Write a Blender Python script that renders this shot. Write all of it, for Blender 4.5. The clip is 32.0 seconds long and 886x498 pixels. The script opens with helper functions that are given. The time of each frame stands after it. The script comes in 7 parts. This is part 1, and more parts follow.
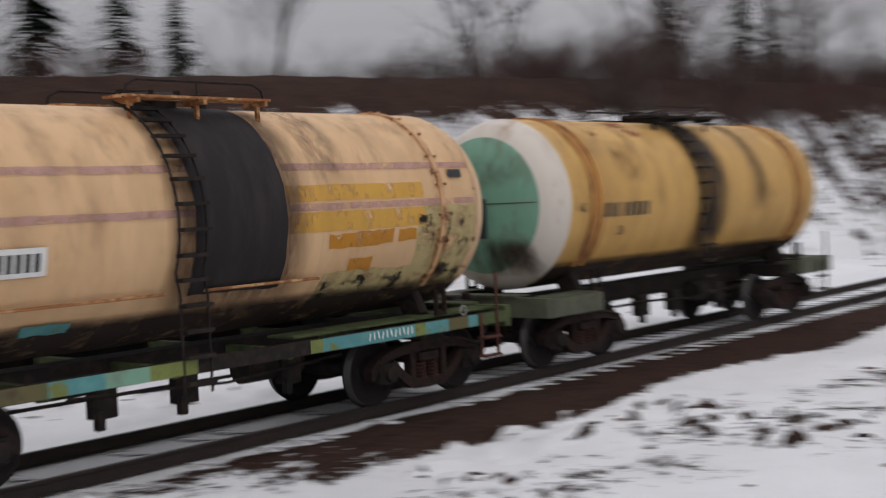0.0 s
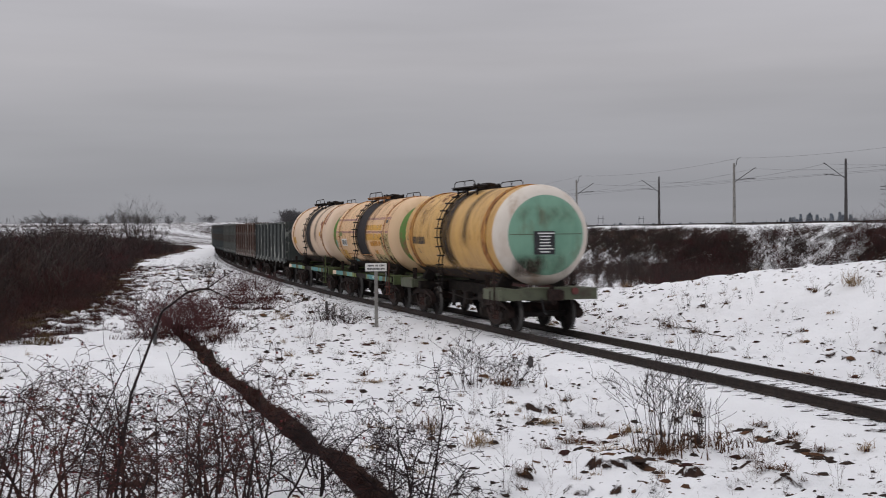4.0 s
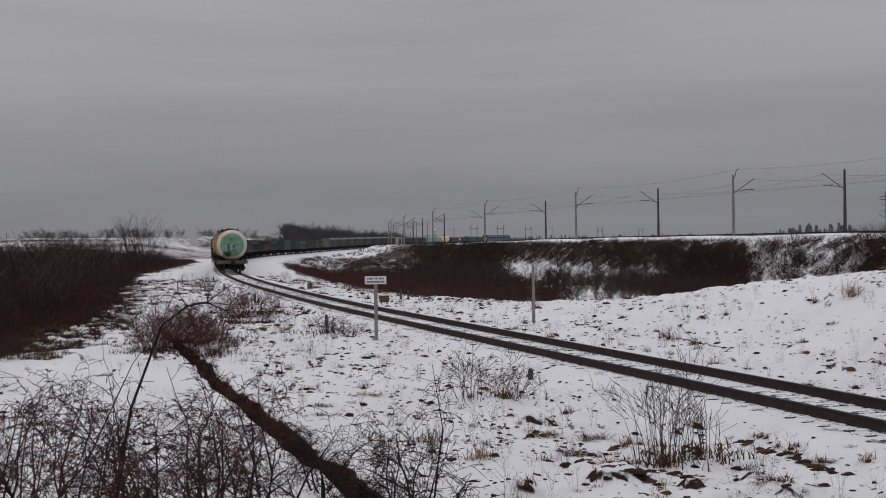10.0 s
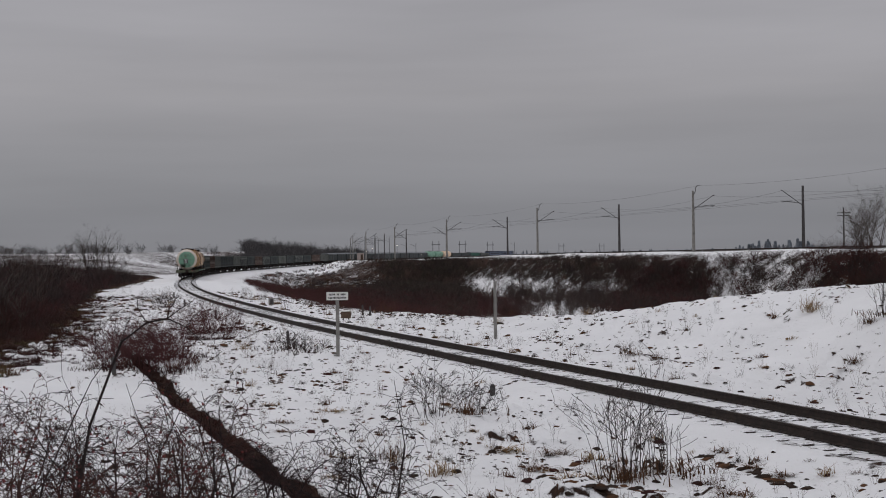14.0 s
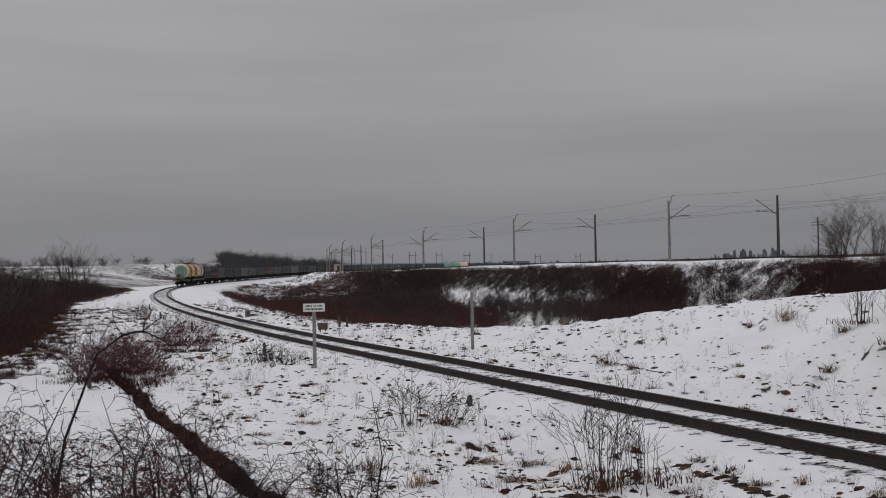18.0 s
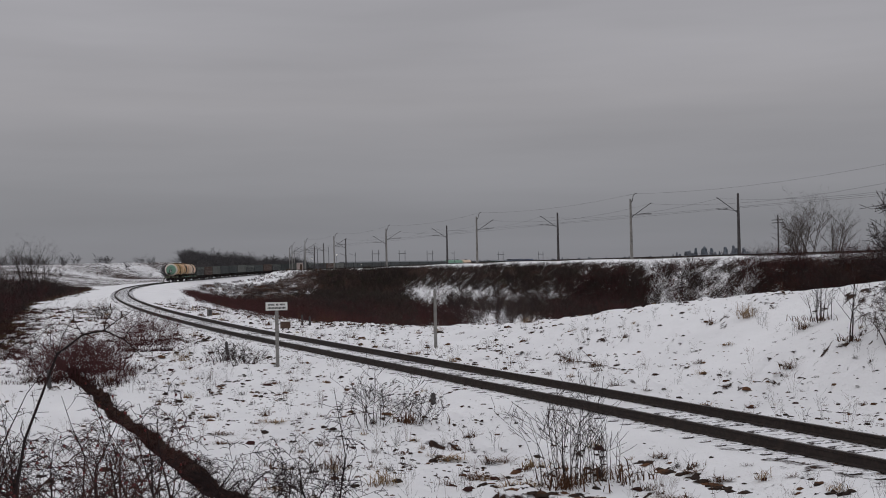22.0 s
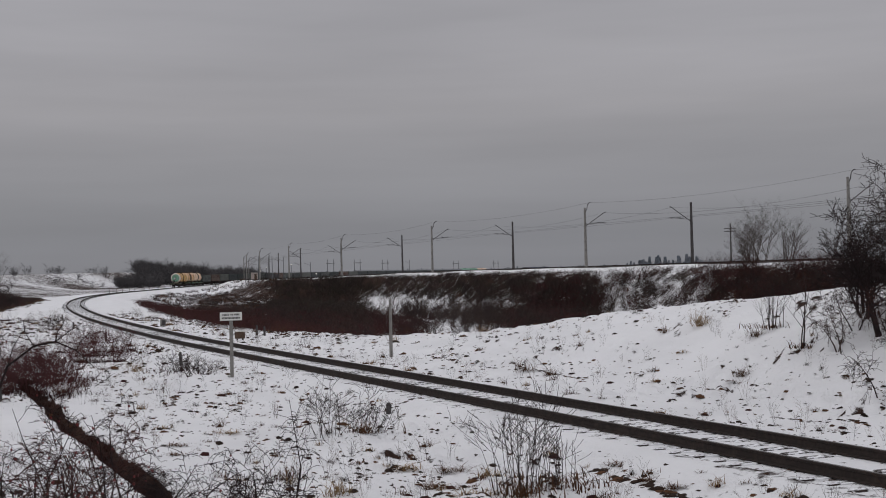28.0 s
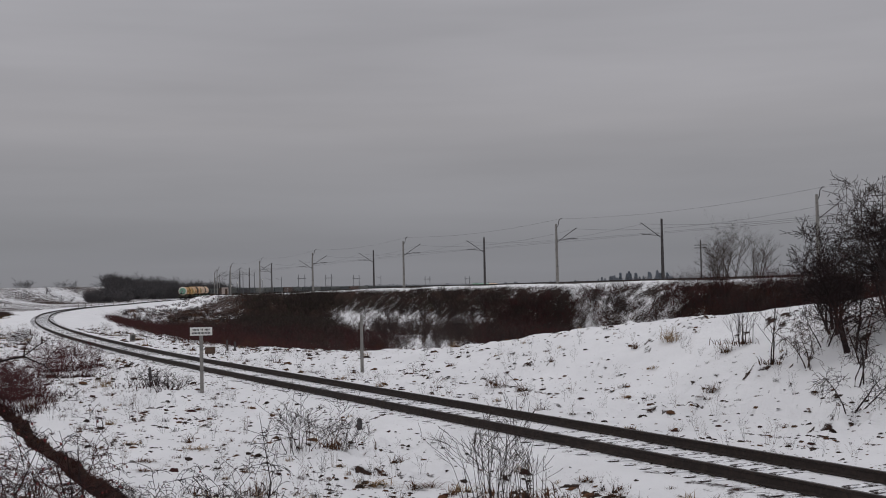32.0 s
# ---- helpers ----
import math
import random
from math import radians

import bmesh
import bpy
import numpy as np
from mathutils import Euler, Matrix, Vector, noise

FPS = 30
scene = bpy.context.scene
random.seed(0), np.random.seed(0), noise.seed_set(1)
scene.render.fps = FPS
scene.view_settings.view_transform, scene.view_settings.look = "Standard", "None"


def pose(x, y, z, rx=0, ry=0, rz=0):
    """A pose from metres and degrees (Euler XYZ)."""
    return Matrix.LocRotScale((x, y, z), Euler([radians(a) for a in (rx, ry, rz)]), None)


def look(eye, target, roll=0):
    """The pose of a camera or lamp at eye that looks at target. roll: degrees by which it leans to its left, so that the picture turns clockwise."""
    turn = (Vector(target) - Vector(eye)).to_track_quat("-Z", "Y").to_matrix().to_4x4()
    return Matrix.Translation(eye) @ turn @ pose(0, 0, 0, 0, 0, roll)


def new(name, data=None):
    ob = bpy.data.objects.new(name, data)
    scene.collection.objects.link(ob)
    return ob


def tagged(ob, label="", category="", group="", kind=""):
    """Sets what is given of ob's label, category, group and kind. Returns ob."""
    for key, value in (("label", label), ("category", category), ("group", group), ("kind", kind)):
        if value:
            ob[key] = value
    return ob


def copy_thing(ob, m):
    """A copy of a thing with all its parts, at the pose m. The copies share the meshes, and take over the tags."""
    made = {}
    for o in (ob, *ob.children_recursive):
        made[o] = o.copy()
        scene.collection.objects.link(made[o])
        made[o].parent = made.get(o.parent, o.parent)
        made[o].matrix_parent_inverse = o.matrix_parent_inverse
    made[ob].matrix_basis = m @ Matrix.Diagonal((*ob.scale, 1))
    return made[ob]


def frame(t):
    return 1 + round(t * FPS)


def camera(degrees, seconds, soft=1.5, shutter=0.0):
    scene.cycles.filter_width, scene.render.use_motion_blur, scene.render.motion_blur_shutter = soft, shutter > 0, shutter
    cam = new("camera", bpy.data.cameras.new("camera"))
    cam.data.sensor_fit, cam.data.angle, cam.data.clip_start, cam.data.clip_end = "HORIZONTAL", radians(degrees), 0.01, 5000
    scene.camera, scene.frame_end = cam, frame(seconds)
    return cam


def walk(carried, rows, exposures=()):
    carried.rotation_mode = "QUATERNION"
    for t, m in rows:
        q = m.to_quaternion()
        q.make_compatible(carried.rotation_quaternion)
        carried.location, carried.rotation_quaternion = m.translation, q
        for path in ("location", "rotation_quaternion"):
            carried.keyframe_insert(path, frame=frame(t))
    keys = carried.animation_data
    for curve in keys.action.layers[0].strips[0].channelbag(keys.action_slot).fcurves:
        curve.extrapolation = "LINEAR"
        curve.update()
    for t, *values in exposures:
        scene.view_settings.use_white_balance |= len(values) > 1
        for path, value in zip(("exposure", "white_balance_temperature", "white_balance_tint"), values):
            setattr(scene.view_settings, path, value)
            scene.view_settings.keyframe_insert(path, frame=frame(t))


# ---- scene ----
# ---- camera ----
EYE = (0.0, 0.0, 2.89)
cam = camera(38.49, 32.0, 1.0, 0.5)


def heading(yaw, pitch, roll):
    """A camera pose at the eye: yaw to the left from +y, pitch up, roll as it leans."""
    return Matrix.Translation(EYE) @ Euler((0, 0, radians(yaw))).to_matrix().to_4x4() @ Euler((radians(90 + pitch), 0, 0)).to_matrix().to_4x4() @ Euler((0, 0, radians(roll))).to_matrix().to_4x4()


AIM = [
    (0, -49.89, -2.27, -2.64),
    (0.5, -28.49, -2.19, -2),
    (1, 2.93, -1.85, -1.76),
    (1.5, 38.85, -0.63, -0.28),
    (2, 60.82, 0.19, -0.22),
    (2.5, 68.22, -0.34, -0.45),
    (3, 70.78, -0.66, -0.32),
    (3.5, 72.18, -0.79, 0.06),
    (4, 73.29, -0.83, -0.5),
    (4.5, 74.1, -0.88, -0.51),
    (6.5, 73.85, -0.18, -0.15),
    (7, 73.66, -0.32, -0.54),
    (7.5, 73.38, -0.33, -0.8),
    (8, 73.34, -0.37, -0.95),
    (8.5, 73.27, -0.41, -0.91),
    (9, 73.03, -0.35, -0.76),
    (9.5, 73.04, -0.31, -0.79),
    (10, 73.26, -0.26, -0.79),
    (10.5, 73.31, -0.09, -0.73),
    (11, 73.29, 0.12, -0.67),
    (11.5, 73.11, 0.27, -0.65),
    (12, 72.79, 0.33, -0.6),
    (12.5, 72.33, 0.28, -0.64),
    (13, 71.98, 0.29, -0.6),
    (13.5, 71.66, 0.37, -0.64),
    (14, 71.53, 0.43, -0.81),
    (14.5, 71.34, 0.53, -0.88),
    (15, 71.22, 0.71, -0.91),
    (15.5, 71.12, 0.84, -0.83),
    (17.5, 70.58, 0.84, -0.99),
    (18, 70.47, 0.9, -1.07),
    (18.5, 70.45, 0.95, -1.19),
    (19, 70.33, 0.95, -1.09),
    (19.5, 69.95, 0.92, -0.92),
    (20, 69.61, 0.9, -0.99),
    (20.5, 69.24, 0.86, -1.19),
    (21, 68.95, 0.84, -1.23),
    (21.5, 68.86, 0.82, -1.32),
    (22, 68.8, 0.79, -1.2),
    (22.5, 68.69, 0.86, -1.15),
    (23, 68.48, 0.99, -0.97),
    (23.5, 68.26, 1.02, -0.9),
    (24, 67.98, 1.08, -0.92),
    (24.5, 67.86, 1.14, -1),
    (26.5, 67.5, 1.24, -1.53),
    (27, 67.28, 1.08, -1.51),
    (27.5, 67.01, 1.02, -1.53),
    (28, 66.77, 1.16, -1.39),
    (28.5, 66.51, 1.27, -1.32),
    (29, 66.29, 1.33, -1.36),
    (29.5, 66.22, 1.39, -1.23),
    (30, 66.13, 1.47, -1.24),
    (30.5, 65.95, 1.54, -1.19),
    (31, 65.72, 1.6, -1.23),
    (31.5, 65.52, 1.7, -1.25),
    (32, 65.47, 1.83, -1.22),
]
EXPOSURES = [(0.0, 0.3), (0.5, 0.65), (1.0, 0.86), (1.5, 0.95), (2.0, 1.02), (2.5, 0.9), (3.0, 0.8), (3.5, 0.58), (4.0, 0.42), (5.0, 0.12), (6.5, 0.0), (32.0, 0.0)]
walk(cam, [(t, heading(y, p, r)) for t, y, p, r in AIM], EXPOSURES)

# ---- world and sun: a closed grey sky, brighter overhead ----
world = bpy.data.worlds.new("overcast_sky")
scene.world = world
world.use_nodes = True
nt = world.node_tree
nt.nodes.clear()
N = nt.nodes.new
L = nt.links.new
out, bg, bg2, add = N("ShaderNodeOutputWorld"), N("ShaderNodeBackground"), N("ShaderNodeBackground"), N("ShaderNodeAddShader")
sky = N("ShaderNodeTexSky")
sky.sky_type, sky.sun_disc, sky.sun_elevation, sky.sun_rotation = "NISHITA", False, radians(28), radians(200)
bg2.inputs["Strength"].default_value = 0.004
L(sky.outputs[0], bg2.inputs["Color"])
tc, sep, ramp = N("ShaderNodeTexCoord"), N("ShaderNodeSeparateXYZ"), N("ShaderNodeValToRGB")
L(tc.outputs["Generated"], sep.inputs[0])
L(sep.outputs["Z"], ramp.inputs[0])
el = ramp.color_ramp.elements
el[0].position, el[0].color = 0.0, (0.2, 0.209, 0.228, 1)
el[1].position, el[1].color = 1.0, (0.83, 0.84, 0.87, 1)
for p, c in ((0.03, (0.198, 0.207, 0.226, 1)), (0.08, (0.256, 0.26, 0.276, 1)), (0.13, (0.314, 0.313, 0.325, 1)), (0.2, (0.34, 0.342, 0.358, 1)), (0.32, (0.42, 0.43, 0.45, 1)), (0.5, (0.56, 0.57, 0.6, 1))):
    e = el.new(p)
    e.color = c
for e in el:
    r, g, b, _ = e.color
    e.color = (r * 1.022, g * 0.992, b * 1.004, 1)
mp, no, no2, mr, mul = N("ShaderNodeMapping"), N("ShaderNodeTexNoise"), N("ShaderNodeTexNoise"), N("ShaderNodeMapRange"), N("ShaderNodeMixRGB")
mp.inputs["Scale"].default_value = (1.3, 1.3, 13.0)
L(tc.outputs["Generated"], mp.inputs[0])
no.inputs["Scale"].default_value, no.inputs["Detail"].default_value, no.inputs["Roughness"].default_value = 1.5, 4.0, 0.5
L(mp.outputs[0], no.inputs["Vector"])
L(no.outputs[0], mr.inputs[0])
mr.inputs[1].default_value, mr.inputs[2].default_value, mr.inputs[3].default_value, mr.inputs[4].default_value = 0.3, 0.7, 0.9, 1.09
mul.blend_type = "MULTIPLY"
mul.inputs[0].default_value = 1.0
L(ramp.outputs[0], mul.inputs[1])
L(mr.outputs[0], mul.inputs[2])
L(mul.outputs[0], bg.inputs["Color"])
bg.inputs["Strength"].default_value = 1.0
L(bg.outputs[0], add.inputs[0])
L(bg2.outputs[0], add.inputs[1])
L(add.outputs[0], out.inputs[0])
sun = new("sun", bpy.data.lights.new("sun", "SUN"))
sun.data.energy, sun.data.angle, sun.data.color = 0.35, radians(50), (1.0, 0.97, 0.93)
sun.matrix_world = look((0, 0, 60), (22, 30, 30))


# ---- materials ----
def material(name, base, second=None, scale=3.0, mix=(0.45, 0.65), rough=0.8, metal=0.0, bump=0.0, bump_scale=40.0, stain=None, stain_scale=1.0, stain_at=(0.55, 0.7), stretch=(1, 1, 1), vary=0.0):
    """A painted, earthy or metal surface: two mixed tones, stains with a shape of their own and a fine relief, in the thing's own metres."""
    m = bpy.data.materials.new(name)
    m.use_nodes = True
    t = m.node_tree
    b = t.nodes["Principled BSDF"]
    b.inputs["Roughness"].default_value, b.inputs["Metallic"].default_value = rough, metal
    b.inputs["Specular IOR Level"].default_value = 0.03 if rough >= 0.85 else (0.12 if rough >= 0.7 else 0.35)
    tc = t.nodes.new("ShaderNodeTexCoord")
    mp = t.nodes.new("ShaderNodeMapping")
    mp.inputs["Scale"].default_value = stretch
    t.links.new(tc.outputs["Object"], mp.inputs[0])
    col = None

    def noisy(sc, lo, hi, detail=6.0):
        n = t.nodes.new("ShaderNodeTexNoise")
        n.inputs["Scale"].default_value, n.inputs["Detail"].default_value, n.inputs["Roughness"].default_value = sc, detail, 0.62
        t.links.new(mp.outputs[0], n.inputs["Vector"])
        r = t.nodes.new("ShaderNodeMapRange")
        r.inputs[1].default_value, r.inputs[2].default_value = lo, hi
        t.links.new(n.outputs[0], r.inputs[0])
        return r.outputs[0]

    def mixed(fac, a, c):
        x = t.nodes.new("ShaderNodeMixRGB")
        t.links.new(fac, x.inputs[0])
        for sock, v in ((x.inputs[1], a), (x.inputs[2], c)):
            if isinstance(v, tuple):
                sock.default_value = (*v, 1)
            else:
                t.links.new(v, sock)
        return x.outputs[0]

    second = second or tuple(v * 0.75 for v in base)
    col = mixed(noisy(scale, *mix), base, second)
    if stain:
        col = mixed(noisy(stain_scale, *stain_at, 8.0), col, stain)
    if vary:
        oi = t.nodes.new("ShaderNodeObjectInfo")
        r = t.nodes.new("ShaderNodeMapRange")
        r.inputs[3].default_value, r.inputs[4].default_value = 1 - vary, 1 + vary
        t.links.new(oi.outputs["Random"], r.inputs[0])
        x = t.nodes.new("ShaderNodeMixRGB")
        x.blend_type = "MULTIPLY"
        x.inputs[0].default_value = 1.0
        t.links.new(col, x.inputs[1])
        t.links.new(r.outputs[0], x.inputs[2])
        col = x.outputs[0]
    t.links.new(col, b.inputs["Base Color"])
    if bump:
        bp = t.nodes.new("ShaderNodeBump")
        bp.inputs["Strength"].default_value, bp.inputs["Distance"].default_value = bump, 0.01
        t.links.new(noisy(bump_scale, 0, 1, 4.0), bp.inputs["Height"])
        t.links.new(bp.outputs[0], b.inputs["Normal"])
    return m


def speckle(name, base, scale, lo, hi, most=1.0, stretch=(1, 1, 1), rough=0.7, fade=None, along="X"):
    """Broken grime, dark wash or worn paint: noise decides where it clings, elsewhere the surface below shows; fade:
    x0, x1, z0, z1 and the width over which the stain thins out; along: its level axis.
    """
    m = bpy.data.materials.new(name)
    m.use_nodes = True
    t = m.node_tree
    b, o = t.nodes["Principled BSDF"], t.nodes["Material Output"]
    b.inputs["Base Color"].default_value, b.inputs["Roughness"].default_value = (*base, 1), rough
    b.inputs["Specular IOR Level"].default_value = 0.1
    tc, mp, n, r, tr, mx = (t.nodes.new("ShaderNode" + k) for k in ("TexCoord", "Mapping", "TexNoise", "MapRange", "BsdfTransparent", "MixShader"))
    mp.inputs["Scale"].default_value = stretch
    n.inputs["Scale"].default_value, n.inputs["Detail"].default_value, n.inputs["Roughness"].default_value = scale, 9.0, 0.68
    r.inputs[1].default_value, r.inputs[2].default_value, r.inputs[4].default_value = lo, hi, most
    t.links.new(tc.outputs["Object"], mp.inputs[0])
    t.links.new(mp.outputs[0], n.inputs["Vector"])
    t.links.new(n.outputs[0], r.inputs[0])
    fac = r.outputs[0]
    if fade:
        sp = t.nodes.new("ShaderNodeSeparateXYZ")
        t.links.new(tc.outputs["Object"], sp.inputs[0])
        x0, x1, z0, z1, w = fade
        for axis, a, c in ((along, x0, x0 + w), (along, x1, x1 - w), ("Z", z0, z0 + w), ("Z", z1, z1 - w)):
            e, ml = t.nodes.new("ShaderNodeMapRange"), t.nodes.new("ShaderNodeMath")
            e.inputs[1].default_value, e.inputs[2].default_value = a, c
            t.links.new(sp.outputs[axis], e.inputs[0])
            ml.operation = "MULTIPLY"
            t.links.new(fac, ml.inputs[0])
            t.links.new(e.outputs[0], ml.inputs[1])
            fac = ml.outputs[0]
    t.links.new(fac, mx.inputs[0])
    t.links.new(tr.outputs[0], mx.inputs[1])
    t.links.new(b.outputs[0], mx.inputs[2])
    t.links.new(mx.outputs[0], o.inputs[0])
    return m


RUST = (0.16, 0.065, 0.03)
M_SCUFF = speckle("black_scuffs", (0.025, 0.022, 0.02), 3.6, 0.51, 0.6, 0.92)
M_HALO_CREAM = speckle("brown_oil_halo_on_cream", (0.09, 0.055, 0.04), 2.2, 0.15, 0.6, 0.92, (2.2, 1, 0.6), fade=(-1.42, 0.95, 1.5, 4.6, 0.5))
M_HALO_PALE = speckle("brown_oil_halo_on_pale_cream", (0.09, 0.055, 0.04), 2.2, 0.15, 0.6, 0.9, (2.2, 1, 0.6), fade=(-1.1, 0.6, 1.5, 4.6, 0.4))
M_HALO_HATCH = speckle("dark_oil_streaks", (0.03, 0.026, 0.026), 1.9, 0.22, 0.6, 0.97, (2.0, 1, 0.35), fade=(-0.85, 0.6, 1.55, 5.6, 0.45))
M_HALO_SIDE = speckle("thin_dark_oil_streak", (0.06, 0.045, 0.035), 2.2, 0.25, 0.65, 0.75, (2.0, 1, 0.35), fade=(-2.6, -1.7, 2.3, 4.6, 0.4))
M_SMUDGE = speckle("grey_smudge_under_crown", (0.16, 0.12, 0.095), 3.2, 0.42, 0.7, 0.65, (1.5, 1, 0.6), fade=(-2.25, -1.4, 3.1, 4.9, 0.3))
M_SMUDGE_FRONT = speckle("brown_smudge", (0.2, 0.11, 0.05), 3.0, 0.4, 0.66, 0.7, (1.0, 1, 0.7), fade=(2.3, 3.2, 3.0, 3.8, 0.25))
M_TOPDIRT = speckle("faint_dirt_under_crown", (0.2, 0.13, 0.085), 2.3, 0.5, 0.85, 0.4, (1.6, 1, 0.5))
# dark broken tone low on the tank, thinning out up to 1.76 m
M_BELLYWASH = speckle("dark_belly_wash", (0.035, 0.025, 0.021), 2.6, 0.1, 0.5, 0.95, (1.0, 1, 0.8), fade=(-9, 9, 0.5, 1.76, 0.14))
M_FLAKE = speckle("flaking_rust_spots", (0.17, 0.06, 0.03), 5.0, 0.57, 0.64, 0.9)
M_FILM = speckle("thin_road_film", (0.24, 0.16, 0.1), 1.5, 0.42, 0.85, 0.24, (2.0, 1, 0.5))
M_STRAPRUST = speckle("rust_wash_beside_straps", (0.3, 0.12, 0.03), 2.2, 0.35, 0.75, 0.6, (3.0, 1, 0.25))
M_MUSTARD = material("mustard_paint", (0.56, 0.33, 0.095), (0.47, 0.27, 0.075), 1.2, rough=0.5, bump=0.15, stain=(0.34, 0.19, 0.06), stain_scale=0.9, stain_at=(0.6, 0.85), stretch=(1.6, 1, 0.45))
M_CREAM = material("cream_paint", (0.66, 0.43, 0.235), (0.6, 0.37, 0.19), 0.9, rough=0.55, bump=0.15, stain=(0.5, 0.3, 0.16), stain_scale=1.1, stain_at=(0.6, 0.85), stretch=(1.5, 1, 0.5))
M_CREAM_PALE = material("pale_cream_paint", (0.66, 0.5, 0.36), (0.6, 0.43, 0.3), 0.9, rough=0.55, bump=0.15, stain=(0.38, 0.16, 0.1), stain_scale=0.8, stain_at=(0.58, 0.75), stretch=(1.3, 1, 0.7))
M_WHITE = material("white_paint", (0.6, 0.545, 0.48), (0.52, 0.45, 0.38), 1.5, rough=0.5, stain=(0.33, 0.22, 0.14), stain_scale=1.6, stain_at=(0.55, 0.75), stretch=(1, 1, 0.5))
M_SEA = material("sea_green_paint", (0.17, 0.325, 0.235), (0.135, 0.27, 0.195), 1.1, rough=0.55, stain=(0.13, 0.12, 0.075), stain_scale=1.3, stain_at=(0.55, 0.74), stretch=(1, 1.4, 0.6))
M_LEAF = material("leaf_green_paint", (0.14, 0.26, 0.06), (0.11, 0.2, 0.05), 1.8, rough=0.5, stain=(0.27, 0.12, 0.07), stain_scale=2.0, stain_at=(0.52, 0.66))
M_CREAM_END = material("rust_stained_cream_paint", (0.66, 0.46, 0.28), (0.6, 0.4, 0.23), 1.2, rough=0.55, bump=0.15, stain=(0.36, 0.17, 0.08), stain_scale=1.7, stain_at=(0.57, 0.72), stretch=(1, 1, 0.6))
M_POLE = material("dark_red_rusty_pole", (0.1, 0.038, 0.028), (0.06, 0.03, 0.024), 5.0, rough=0.75)
M_TAR = material("oily_black_spill", (0.024, 0.021, 0.022), (0.036, 0.031, 0.031), 2.0, rough=0.72, bump=0.2, stretch=(2, 1, 0.4))
M_YELLOW = speckle("worn_yellow_repaint", (0.62, 0.35, 0.075), 3.0, 0.34, 0.47, 0.92, (1.4, 1, 0.8), 0.5)
M_ORANGE = speckle("worn_orange_repaint", (0.5, 0.22, 0.03), 4.0, 0.34, 0.48, 0.92, (1.4, 1, 0.8), 0.5)
M_PINK = speckle("faded_pink_line", (0.5, 0.3, 0.26), 3.0, 0.33, 0.55, 0.85, (1.2, 1, 1), 0.6)
M_KHAKI = speckle("worn_grey_green_repaint", (0.48, 0.385, 0.19), 2.4, 0.3, 0.5, 0.95, (1, 1, 1), 0.6)
M_TEAL = material("teal_paint", (0.07, 0.22, 0.23), (0.1, 0.27, 0.26), 4.0, rough=0.55, stain=(0.14, 0.16, 0.04), stain_scale=1.3, stain_at=(0.56, 0.6))
M_FRAME_GREEN = material("dull_green_frame_paint", (0.08, 0.1, 0.042), (0.045, 0.055, 0.03), 3.0, rough=0.7, stain=(0.06, 0.04, 0.03), stain_scale=2.0)
M_GREY_GREEN = material("grey_green_frame_paint", (0.09, 0.098, 0.062), (0.065, 0.07, 0.046), 3.0, rough=0.65, stain=(0.06, 0.045, 0.035), stain_scale=2.4)
M_GRIME = material("grimy_underframe", (0.018, 0.015, 0.014), (0.034, 0.026, 0.021), 6.0, rough=0.8, bump=0.3)
M_BOGIE = material("brown_grimy_cast_steel", (0.032, 0.02, 0.017), (0.016, 0.012, 0.011), 7.0, rough=0.75, bump=0.4)
M_WHEEL = material("dark_wheel_steel", (0.014, 0.012, 0.012), (0.028, 0.021, 0.019), 5.0, rough=0.75)
M_TREAD = material("worn_wheel_tread", (0.07, 0.067, 0.064), (0.04, 0.037, 0.035), 8.0, rough=0.5, metal=0.5)
M_RUST = material("rusty_strap", (0.3, 0.13, 0.055), (0.2, 0.08, 0.035), 6.0, rough=0.75, bump=0.3, stain=(0.55, 0.32, 0.15), stain_scale=5.0, stain_at=(0.5, 0.6))
M_HOSE = material("black_rubber_hose", (0.015, 0.015, 0.016), rough=0.6)
M_PLATE = material("black_enamel_plate", (0.02, 0.022, 0.024), (0.03, 0.03, 0.032), 6.0, rough=0.5)
M_LETTER = material("white_lettering", (0.7, 0.7, 0.68), (0.6, 0.6, 0.58), 20.0, rough=0.6)
M_INK = material("black_lettering", (0.03, 0.03, 0.032), (0.05, 0.045, 0.04), 20.0, rough=0.6)
M_SIGNRED = material("dull_red_tail_disc_paint", (0.13, 0.035, 0.03), (0.1, 0.035, 0.03), 8.0, rough=0.5)
M_RAIL = material("brown_rail_side", (0.028, 0.022, 0.02), (0.046, 0.034, 0.03), 9.0, rough=0.7, bump=0.2)
M_RAILTOP = material("worn_rail_head", (0.07, 0.063, 0.06), (0.045, 0.04, 0.038), 6.0, rough=0.5, metal=0.5)
M_SLEEPER = material("dark_tarred_sleeper", (0.035, 0.028, 0.025), (0.055, 0.045, 0.04), 9.0, rough=0.9, bump=0.5, stain=(0.8, 0.81, 0.83), stain_scale=4.0, stain_at=(0.44, 0.52))
M_CONCRETE = material("weathered_concrete", (0.25, 0.24, 0.225), (0.17, 0.165, 0.155), 3.0, rough=0.9, bump=0.4)
M_MAST_DARK = material("dark_concrete_mast", (0.085, 0.08, 0.08), (0.06, 0.055, 0.055), 1.0, rough=0.9)
M_GALV = material("galvanised_steel", (0.3, 0.3, 0.3), (0.22, 0.22, 0.22), 6.0, rough=0.5, metal=0.6)
M_WIRE = material("weathered_copper_wire", (0.05, 0.05, 0.055), rough=0.5)
M_SIGN = material("white_enamel_sign", (0.75, 0.75, 0.72), (0.68, 0.67, 0.63), 5.0, rough=0.5)
